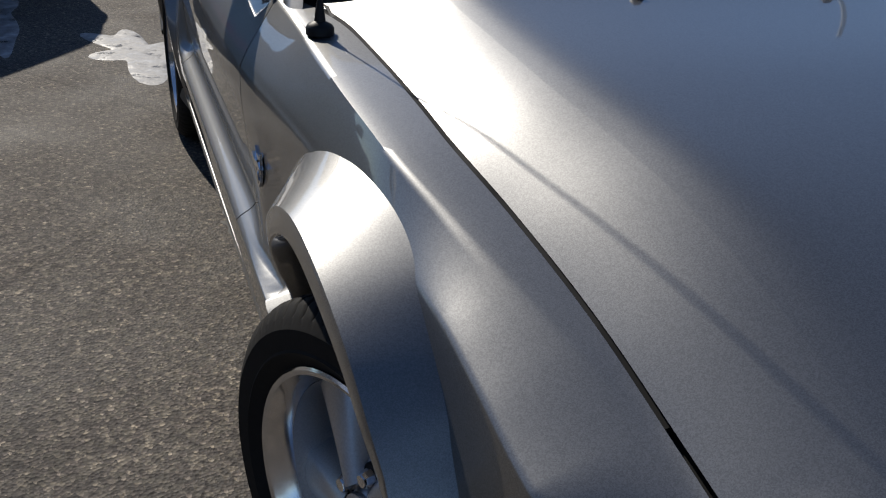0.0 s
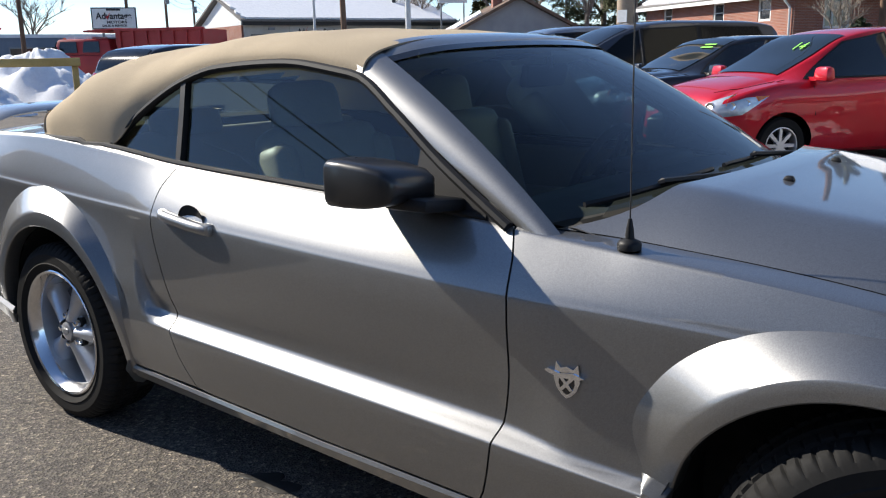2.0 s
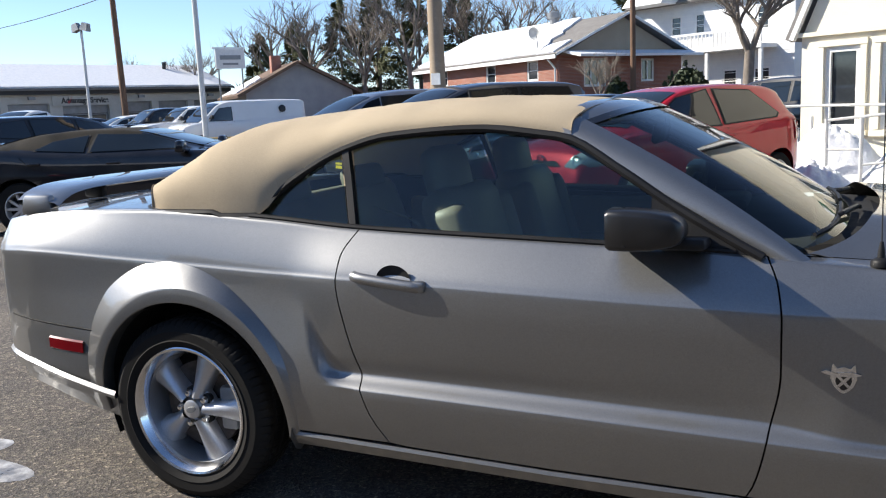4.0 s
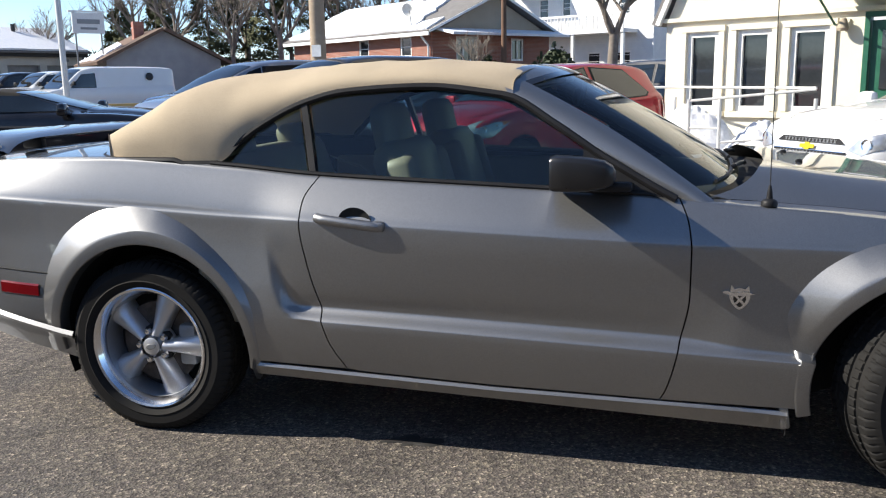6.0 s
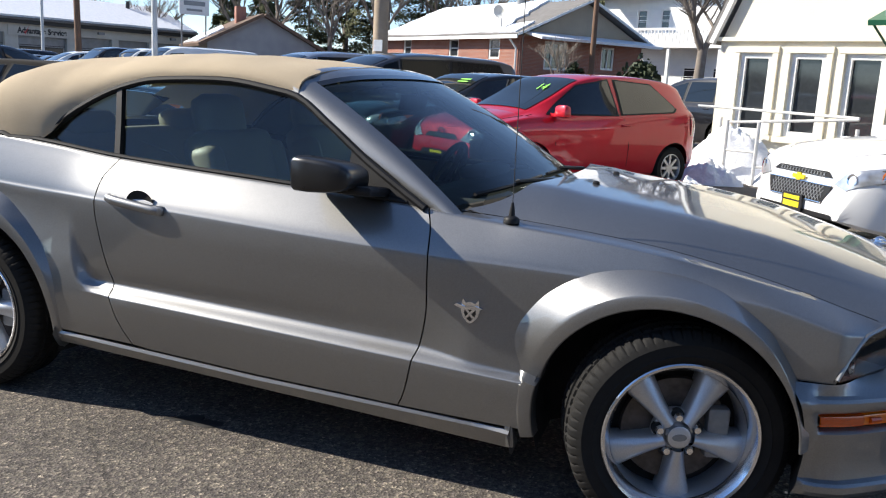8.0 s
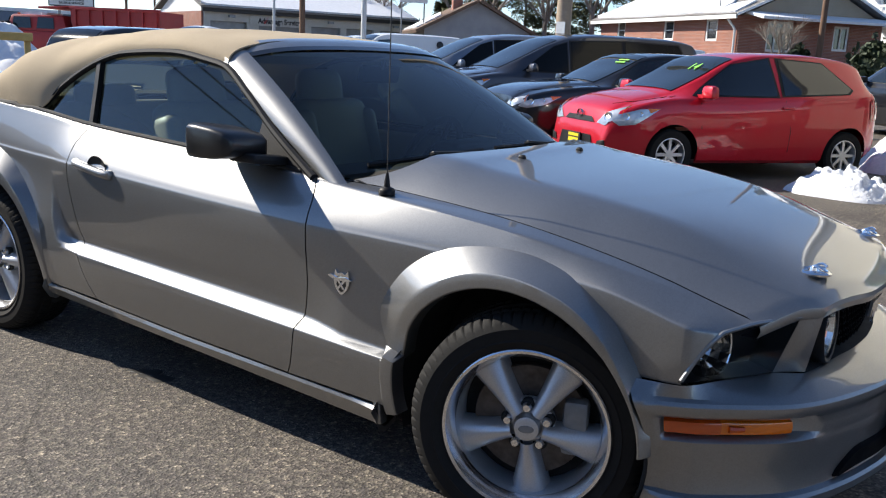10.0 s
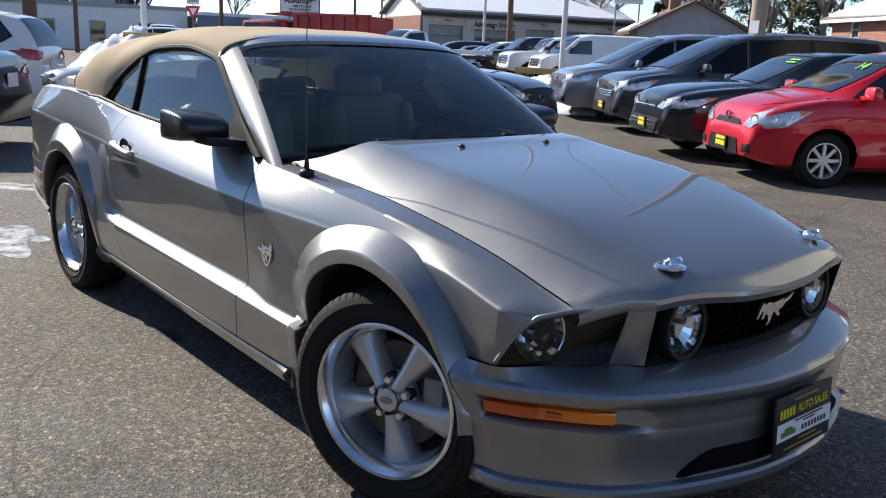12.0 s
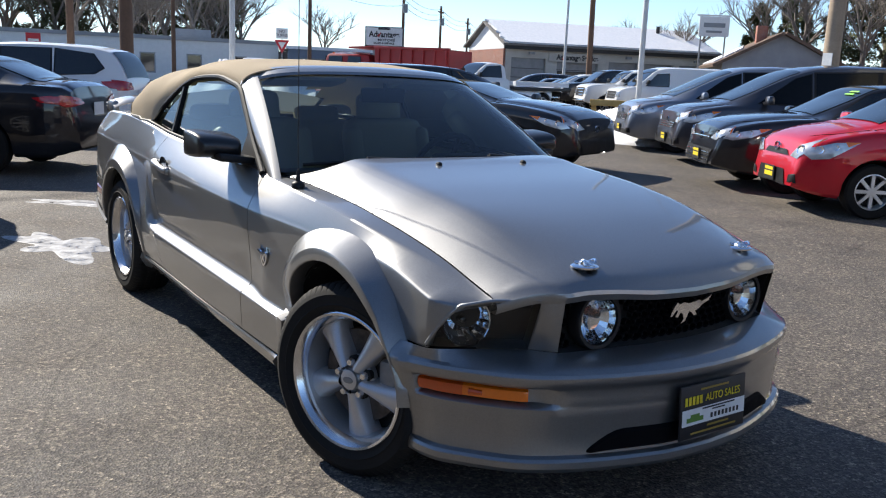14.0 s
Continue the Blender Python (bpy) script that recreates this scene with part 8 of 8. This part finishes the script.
top = grid_part("canvas_top", np.array(T_), M["fabric"], car, "tan canvas convertible top", flip=False, thick=0.006, sharp=60)
# rear window in the canvas
RW = np.array([[(-2.79 - 0.06 * (1 - t * t) - 0.26 * v - 0.004, 0.49 * t, float(hermite(-2.80 - 0.06 - 0.26 * v, ROOF_C)) - 0.045 * t * t + 0.012) for v in np.linspace(0.05, 0.85, 6)] for t in np.linspace(-1, 1, 12)])
bm = bmesh.new()
bm.from_mesh(top.data)
bmesh.ops.delete(bm, geom=[f for f in bm.faces if abs(f.calc_center_median().y) < 0.47 and -3.08 < f.calc_center_median().x < -2.82 and f.calc_center_median().z > 1.05], context="FACES")
bm.to_mesh(top.data)
bm.free()
rw = grid_part("rear_window", RW, M["carglass"], car, "heated glass rear window")
rw.visible_shadow = False
# boot well trim round the foot of the top
for side in (-1, 1):
    trim = [(x, side * (float(hermite(x, EDGE_Y)) + 0.006), 1.004 + 0.012 * (x < -2.6)) for x in np.linspace(-2.44, -2.87, 14)]
    trim += [(-2.92, side * 0.710, 1.018), (-2.96, side * 0.670, 1.020), (-3.0, side * 0.60, 1.022)]
    tube("top_trim", trim, 0.012, M["blackplastic"], car)

# ---- cabin ----
def cushion(bm, size, at, rot=None, r=0.05):
    box_bm(bm, size, at, rot, r)


def seat(y):
    st = new("front_seat")
    st.parent = car
    for nm, size, at, rt, r in (("seat_base", (0.52, 0.50, 0.16), (-1.45, y, 0.52), -6, 0.05), ("seat_back", (0.15, 0.48, 0.56), (-1.78, y, 0.80), -16, 0.06), ("headrest", (0.11, 0.27, 0.21), (-1.89, y, 1.105), -12, 0.05)):
        bm = bmesh.new()
        cushion(bm, size, at, Matrix.Rotation(radians(rt), 4, "Y"), r)
        from_bm(nm, bm, M["leather"], st, sharp=60)
    bm = bmesh.new()
    for s_ in (-1, 1):
        cushion(bm, (0.14, 0.09, 0.46), (-1.745, y + s_ * 0.215, 0.80), Matrix.Rotation(radians(-16), 4, "Y"), 0.04)
        tube_bm(bm, [(-1.865, y + s_ * 0.06, 1.0), (-1.88, y + s_ * 0.06, 1.08)], 0.008, 6)
    from_bm("side_bolster", bm, M["leather"], st, sharp=60)


seat(-0.37)
seat(0.37)
for s_ in (-1, 1):
    bl = [Vector((-2.02, s_ * 0.66, 1.02)), Vector((-1.93, s_ * 0.60, 0.98)), Vector((-1.83, s_ * 0.52, 0.86)), Vector((-1.72, s_ * 0.58, 0.62))]
    grid_part("seat_belt", np.array([[p + Vector((-0.012, s_ * 0.018, 0.012)), p + Vector((0.012, -s_ * 0.018, -0.012))] for p in bl]), M["leather"], car, "tan webbing seat belt", thick=0.003)
bm = bmesh.new()
cushion(bm, (0.45, 1.15, 0.16), (-2.28, 0, 0.58), None, 0.05)
cushion(bm, (0.16, 1.15, 0.46), (-2.55, 0, 0.80), Matrix.Rotation(radians(-20), 4, "Y"), 0.06)
for s_ in (-1, 1):
    cushion(bm, (0.10, 0.30, 0.12), (-2.60, s_ * 0.33, 1.04), Matrix.Rotation(radians(-15), 4, "Y"), 0.04)
from_bm("rear_seat", bm, M["leather"], car, sharp=60)
bm = bmesh.new()
dsh = np.array([[(x, y, z) for x, z in ((-1.08, 0.62), (-1.10, 0.82), (-1.05, 0.895), (-0.9, 0.915), (-0.7, 0.905), (-0.5, 0.89 if abs(y) < 0.5 else 0.86))] for y in np.linspace(-0.70, 0.70, 15)])
grid_bm(dsh, bm)
cushion(bm, (0.14, 0.36, 0.05), (-1.0, 0.37, 0.925), None, 0.02)
from_bm("dashboard", bm, M["dash"], car, sharp=60)
bm = bmesh.new()
box_bm(bm, (2.2, 1.46, 0.02), (-1.8, 0, 0.36))
box_bm(bm, (0.9, 0.22, 0.22), (-1.5, 0, 0.48), None, 0.03)
from_bm("cabin_floor", bm, M["dash"], car)
bm = bmesh.new()
for s_ in (-1, 1):
    box_bm(bm, (1.6, 0.05, 0.50), (-1.75, s_ * 0.735, 0.66), None, 0.02)
    box_bm(bm, (0.5, 0.08, 0.05), (-1.5, s_ * 0.69, 0.72), None, 0.02)
from_bm("door_trim", bm, M["leather"], car, sharp=60)
sw = Matrix.Translation((-1.20, 0.37, 0.86)) @ Matrix.Rotation(radians(-66), 4, "Y")
bm = bmesh.new()
tube_bm(bm, [(0.185 * math.cos(a), 0.185 * math.sin(a), 0) for a in np.linspace(0, 2 * math.pi, 33)], 0.016, 8)
for a in (0.2, math.pi - 0.2, -math.pi / 2):
    tube_bm(bm, [(0, 0, -0.02), (0.18 * math.cos(a), 0.18 * math.sin(a), 0)], 0.014, 6)
lathe_bm(bm, [(0.0, 0.01), (0.06, 0.006), (0.07, -0.02)], 20, "z")
bmesh.ops.transform(bm, matrix=sw, verts=bm.verts)
from_bm("steering_wheel", bm, M["blackplastic"], car, sharp=60)
bm = bmesh.new()
box_bm(bm, (0.03, 0.24, 0.07), (-1.21, 0.0, 1.215), Matrix.Rotation(radians(12), 4, "Y"), 0.012)
tube_bm(bm, [(-1.19, 0, 1.235), (-1.19, 0, 1.272)], 0.01, 6)
from_bm("rear_view_mirror", bm, M["blackplastic"], car)
for s_ in (-1, 1):
    box("sun_visor", (0.16, 0.36, 0.015), (-1.36, s_ * 0.34, 1.265), M["leather"], car, rot=Matrix.Rotation(radians(-12), 4, "Y"))

# cowl below the windscreen, wipers
grid_part("cowl", np.array([[(-0.66 - 0.07 * t * t - 0.10 * abs(t) ** 8, 0.73 * t, 0.930 - 0.032 * t * t), (-0.495 - 0.075 * t * t - 0.135 * abs(t) ** 12, 0.70 * t, 0.940 - 0.015 * t * t - 0.045 * abs(t) ** 6)] for t in np.linspace(-1, 1, 45)]), M["blackplastic"], car)
for y0, y1 in ((-0.10, -0.62), (0.46, -0.02)):
    wp = new("wiper")
    wp.parent = car
    p0 = Vector((-0.45, y0, 0.985))
    bl = [ws_pt(t, 0.035 + 0.02 * (1 - abs(t))) + Vector((0.005, 0, 0.006)) for t in np.linspace(y0 / 0.70, y1 / 0.70, 12)]
    tube("wiper_blade", bl, 0.007, M["blackplastic"], wp, segs=5)
    tube("wiper_arm", [Vector((-0.565, y0 + 0.05, 0.955)), Vector((-0.575, y0 - 0.02, 0.966)), bl[6] + Vector((0.008, 0, 0.012)), bl[6] + Vector((0.0, 0, 0.006))], 0.008, M["blackplastic"], wp, segs=6)

# ---- wing mirrors, handles, antenna, hood pins, badges ----
for side in (-1, 1):
    wm = new("wing_mirror")
    wm.parent = car
    prof = [(-1.215, 0.0, 0.050, 0.95), (-1.205, 0.0, 0.056, 1.0), (-1.16, -0.001, 0.056, 1.0), (-1.10, -0.002, 0.052, 0.99), (-1.05, -0.002, 0.043, 0.95), (-1.025, -0.004, 0.030, 0.88), (-1.015, -0.004, 0.012, 0.7)]
    Mg = []
    for x, dz, h, k in prof:
        ring = []
        for a in np.linspace(0, 2 * math.pi, 25)[:-1]:
            c_, s_ = math.cos(a), math.sin(a)
            yy = 0.868 + 0.100 * k * math.copysign(abs(c_) ** 0.24, c_)
            zz = 1.000 + dz + h * math.copysign(abs(s_) ** 0.28, s_)
            if yy < 0.9:
                zz = zz - 0.012 * (0.9 - yy) / 0.1
            ring.append((x + 0.05 * (yy - 0.885), side * yy, zz))
        Mg.append(ring)
    bm = grid_bm(np.array(Mg).transpose(1, 0, 2), None, wrap=True)
    bm.faces.new([v for v in bm.verts if any((Vector(p) - v.co).length < 1e-6 for p in Mg[-1])])
    bmesh.ops.recalc_face_normals(bm, faces=bm.faces)
    from_bm("mirror_shell", bm, M["mirrorblack"], wm, "black mirror housing", 50)
    bm = bmesh.new()
    vs = [bm.verts.new((p[0] + 0.006, p[1], p[2])) for p in Mg[0]]
    bm.faces.new(vs)
    from_bm("mirror_glass", bm, M["chrome"], wm, smooth_faces=False)
    bm = bmesh.new()
    box_bm(bm, (0.13, 0.16, 0.032), (-1.03, side * 0.815, 0.948), Matrix.Rotation(side * radians(6), 4, "X"), 0.012)
    from_bm("mirror_foot", bm, M["blackplastic"], wm)

    d = doors[0 if side < 0 else 1]
    yh = side_y(-1.9, 0.83)
    bm = lathe_bm(bmesh.new(), [(0.062, 0.002), (0.060, -0.002), (0.03, -0.006), (0.0, -0.008)], 32)
    bmesh.ops.transform(bm, matrix=Matrix.Translation((-1.885, side * (yh + 0.003), 0.822)) @ Matrix.Rotation(0 if side > 0 else math.pi, 4, "Z") @ Matrix.Diagonal((0.95, 1, 0.78, 1)), verts=bm.verts)
    bmesh.ops.recalc_face_normals(bm, faces=bm.faces)
    from_bm("handle_cup", bm, M["void"], d)
    bm = bmesh.new()
    hx = np.linspace(-2.02, -1.785, 14)
    hp = [(x, side * (yh + 0.004 + 0.016 * max(0.0, math.sin(math.pi * k / 13)) ** 0.28), 0.831 - 0.002 * k) for k, x in enumerate(hx)]
    tube_bm(bm, hp, 0.0175, 12)
    box_bm(bm, (0.05, 0.03, 0.036), (-1.80, side * (yh + 0.012), 0.808), None, 0.01)
    from_bm("door_handle", bm, PAINT, d, "silver-grey pull handle")
    bm = lathe_bm(bmesh.new(), [(0.011, 0.0), (0.011, 0.004), (0.0, 0.005)], 14)
    bmesh.ops.transform(bm, matrix=Matrix.Translation((-1.832, side * (yh + 0.004), 0.792)) @ Matrix.Rotation(0 if side > 0 else math.pi, 4, "Z"), verts=bm.verts)
    from_bm("key_lock", bm, M["chrome"], d)
    # fender badge: shield with two corners and a long runner across
    shield = [(-0.034, 0.020), (-0.030, 0.045), (-0.018, 0.030), (0.0, 0.036), (0.018, 0.030), (0.030, 0.045), (0.034, 0.020), (0.036, 0.0), (0.028, -0.022), (0.012, -0.040), (0.0, -0.046), (-0.012, -0.040), (-0.028, -0.022), (-0.036, 0.0)]
    yb_ = side_y(-0.62, 0.625) + 0.001
    mm = Matrix.Translation((-0.632, side * yb_, 0.613)) @ Matrix.Scale(0.86, 4) @ (Matrix.Rotation(radians(90), 4, "X") if side < 0 else Matrix.Rotation(radians(180), 4, "Z") @ Matrix.Rotation(radians(90), 4, "X"))
    bd = from_bm("fender_badge", flat_shape(shield, 0.006, mm), M["chrome"], car, "chrome shield badge", smooth_faces=False)
    run = [(-0.062, 0.018), (-0.05, 0.024), (-0.02, 0.016), (0.02, 0.022), (0.05, 0.014), (0.03, 0.008), (-0.02, 0.006), (-0.05, 0.012)]
    from_bm("badge_runner", flat_shape(run, 0.010, mm), M["chrome"], bd, smooth_faces=False)
    inn = [(x * 0.62, y * 0.62 - 0.008) for x, y in shield]
    from_bm("badge_centre", flat_shape(inn, 0.0066, mm), M["glossblack"], bd, "dark enamel field", smooth_faces=False)
    for bar in ([(-0.020, 0.006), (-0.012, 0.010), (0.018, -0.022), (0.010, -0.026)], [(0.020, 0.006), (0.012, 0.010), (-0.018, -0.022), (-0.010, -0.026)]):
        from_bm("badge_bar", flat_shape(bar, 0.0085 if bar[0][0] < 0 else 0.008, mm), M["chrome"], bd, smooth_faces=False)

    # hood pin
    hit, nrm, _, _ = BVH_HOOD.ray_cast(Vector((0.607, side * 0.36, 2)), Vector((0, 0, -1)))
    if nrm.z < 0:
        nrm = -nrm
    m_ = Matrix.Translation(hit) @ nrm.to_track_quat("Z", "Y").to_matrix().to_4x4()
    pin = turned("hood_pin", [(0.042, -0.002), (0.043, 0.003), (0.036, 0.007), (0.018, 0.008), (0.016, 0.016), (0.0, 0.020)], M["chrome"], car, "chrome hood pin plate", 32, "z", m_)
    bm = bmesh.new()
    tube_bm(bm, [(0.012 + 0.02 * math.cos(a), 0.022 * math.sin(a), 0.016 + 0.006 * math.sin(a * 2)) for a in np.linspace(0, 5.5, 14)], 0.0035, 6)
    tube_bm(bm, [(-0.03, 0, 0.012), (0.03, 0.004, 0.014)], 0.004, 6)
    bmesh.ops.transform(bm, matrix=m_ @ Matrix.Rotation(0.6, 4, "Z"), verts=bm.verts)
    from_bm("pin_clip", bm, M["chrome"], pin)
    # washer nozzle
    hit, nrm, _, _ = BVH_HOOD.ray_cast(Vector((-0.393, side * 0.214, 2)), Vector((0, 0, -1)))
    box("washer_nozzle", (0.03, 0.022, 0.014), hit + Vector((0, 0, 0.005)), M["blackplastic"], car, bevel=0.005, taper=(0.6, 0.7))
an = new("antenna")
an.parent = car
az = 0.892
turned("antenna_foot", [(0.025, -0.006), (0.025, 0.006), (0.021, 0.012), (0.010, 0.017), (0.008, 0.036), (0.004, 0.058), (0.0, 0.06)], M["blackplastic"], an, segs=24, axis="z", m=Matrix.Translation((-0.549, -0.745, az)))
tube("antenna_mast", [(-0.549, -0.745, az + 0.05), (-0.555, -0.745, az + 0.80)], 0.0017, M["cable"], an, segs=6)

# spoiler on the deck
sp = new("rear_spoiler")
sp.parent = car
Sp = []
for t in np.linspace(-1, 1, 31):
    e = abs(t) ** 8
    x = -3.44 - 0.12 * (1 - t * t)
    z = 1.086 - 0.050 * e
    ch = 0.13
    y = 0.715 * t
    Sp.append([(x + 0.08, y, z - 0.006), (x + 0.06, y, z + 0.006), (x + 0.01, y, z + 0.014), (x - 0.06, y, z + 0.018), (x - ch, y, z + 0.020), (x - ch, y, z + 0.004), (x - 0.05, y, z - 0.014), (x + 0.03, y, z - 0.018), (x + 0.08, y, z - 0.006)])
grid_part("spoiler_wing", np.array(Sp), PAINT, sp, sharp=50)
for s_ in (-1, 1):
    bm = bmesh.new()
    box_bm(bm, (0.17, 0.05, 0.085), (-3.48, s_ * 0.695, 1.035), None, 0.02, (0.8, 0.9))
    from_bm("spoiler_end", bm, PAINT, sp)
    box("spoiler_foot", (0.10, 0.035, 0.06), (-3.55, s_ * 0.33, 1.055), M["blackplastic"], sp, bevel=0.01)


# ---- wheels ----
def tyre_mesh():
    r, h, q = 0.328, 0.117, 0.232
    prof = [(q - 0.012, -h * 0.80), (q + 0.004, -h * 0.88), (q + 0.03, -h * 0.99), (q + 0.06, -h), (r - 0.022, -h * 0.93), (r - 0.006, -h * 0.82), (r, -h * 0.70)]
    for g in (-0.42, 0.0, 0.42):
        prof += [(r, h * (g - 0.10)), (r - 0.007, h * (g - 0.085)), (r - 0.007, h * (g + 0.085)), (r, h * (g + 0.10))]
    prof += [(r, h * 0.70), (r - 0.006, h * 0.82), (r - 0.022, h * 0.93), (q + 0.06, h), (q + 0.03, h * 0.99), (q + 0.026, h * 1.01), (q + 0.022, h * 0.985), (q + 0.004, h * 0.88), (q - 0.012, h * 0.80)]
    n_ = 420
    G_ = lathe(prof, n_)
    for i in range(n_):
        for j_, (pr, ph) in enumerate(prof):
            # slanting cross cuts over the shoulder blocks, fading into the sidewall
            if pr >= r - 0.0065 and abs(ph) > h * 0.30 and (i + int(abs(ph) / h * 6)) % 6 == 0:
                G_[i, j_, 0] *= 1 - 0.007 / pr
                G_[i, j_, 2] *= 1 - 0.007 / pr
    bm = grid_bm(G_, wrap=True)
    bmesh.ops.recalc_face_normals(bm, faces=bm.faces)
    return bm


def rim_spoke():
    """One tapering spoke of the five, along +x; y is the outer side."""
    G_ = []
    for u in np.linspace(0, 1, 12):
        r = 0.045 + u * 0.165
        w = 0.023 + 0.037 * u ** 1.4
        f = 0.062 - 0.020 * math.sin(u * math.pi * 0.5) - 0.012 * u ** 3
        row = []
        for k in np.linspace(-1, 1, 11):
            row.append((r, f + 0.024 * (1 - abs(k) ** 2.0) - 0.03 * max(0, abs(k) - 0.82) / 0.18, w * k))
        row = [(r, f - 0.055, -w * 0.96)] + row + [(r, f - 0.055, w * 0.96)]
        G_.append(row)
    return np.array(G_)


def conv_wheel(at, side, turn=0.0, spin=0.0):
    w = new("wheel")
    w.parent = car
    w.matrix_local = Matrix.Translation(at) @ Matrix.Rotation(turn, 4, "Z") @ Matrix.Rotation(0 if side > 0 else math.pi, 4, "Z") @ Matrix.Rotation(spin, 4, "Y")
    from_bm("tyre", tyre_mesh(), M["rubber"], w, "black road tyre", 30)
    turned("rim_lip", [(0.233, 0.098), (0.234, 0.106), (0.230, 0.109), (0.222, 0.106), (0.214, 0.094), (0.205, 0.078), (0.202, 0.066)], M["lip"], w, "bright machined rim lip", 64)
    turned("rim_barrel", [(0.202, 0.068), (0.196, 0.03), (0.196, -0.09), (0.225, -0.10)], M["alloy"], w, segs=48)
    for k in range(5):
        bm = grid_bm(rim_spoke())
        bmesh.ops.transform(bm, matrix=Matrix.Rotation(radians(90 + 72 * k), 4, "Y"), verts=bm.verts)
        bmesh.ops.recalc_face_normals(bm, faces=bm.faces)
        from_bm("spoke", bm, M["alloy"], w, sharp=45)
    turned("hub", [(0.074, 0.02), (0.074, 0.046), (0.068, 0.054), (0.040, 0.060), (0.036, 0.070), (0.030, 0.078), (0.0, 0.081)], M["alloy"], w, segs=36)
    cap = turned("centre_cap", [(0.034, 0.074), (0.034, 0.083), (0.028, 0.0855), (0.0, 0.0865)], M["alloy"], w, segs=32)
    bm = lathe_bm(bmesh.new(), [(0.022, 0.0865), (0.020, 0.0885), (0.0, 0.089)], 24)
    bmesh.ops.transform(bm, matrix=Matrix.Diagonal((1, 1, 0.5, 1)), verts=bm.verts)
    from_bm("cap_oval", bm, M["greymetal"], cap)
    for k in range(5):
        a = radians(90 + 36 + 72 * k)
        # dark disc on the hub, standing in for the shaded hole round the nut
        turned("nut_well_shade", [(0.0, 0.058), (0.019, 0.0585), (0.0205, 0.0565), (0.0205, 0.04)], M["void"], w, segs=16, m=Matrix.Translation((0.0575 * math.cos(a), 0, -0.0575 * math.sin(a))))
        turned("wheel_nut", [(0.014, 0.045), (0.014, 0.070), (0.010, 0.078), (0.0, 0.080)], M["chrome"], w, segs=8, m=Matrix.Translation((0.0575 * math.cos(a), 0, -0.0575 * math.sin(a))))
    turned("brake_disc", [(0.06, 0.012), (0.158, 0.012), (0.160, 0.006), (0.160, -0.012), (0.06, -0.012)], M["steel"], w, "rusty steel brake disc", 48)
    bm = bmesh.new()
    box_bm(bm, (0.07, 0.06, 0.16), (-0.125, 0.012, 0.0), None, 0.015)
    bmesh.ops.transform(bm, matrix=Matrix.Rotation(-spin, 4, "Y"), verts=bm.verts)
    from_bm("brake_caliper", bm, M["greymetal"], w)
    # near-black disc added as shade behind the spokes
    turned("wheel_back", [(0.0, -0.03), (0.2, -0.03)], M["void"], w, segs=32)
    return w


for side in (-1, 1):
    conv_wheel((0.0, side * 0.748, HUB_Z), side, radians(20), radians(4))
    conv_wheel((-2.72, side * 0.748, HUB_Z), side, 0, radians(18))
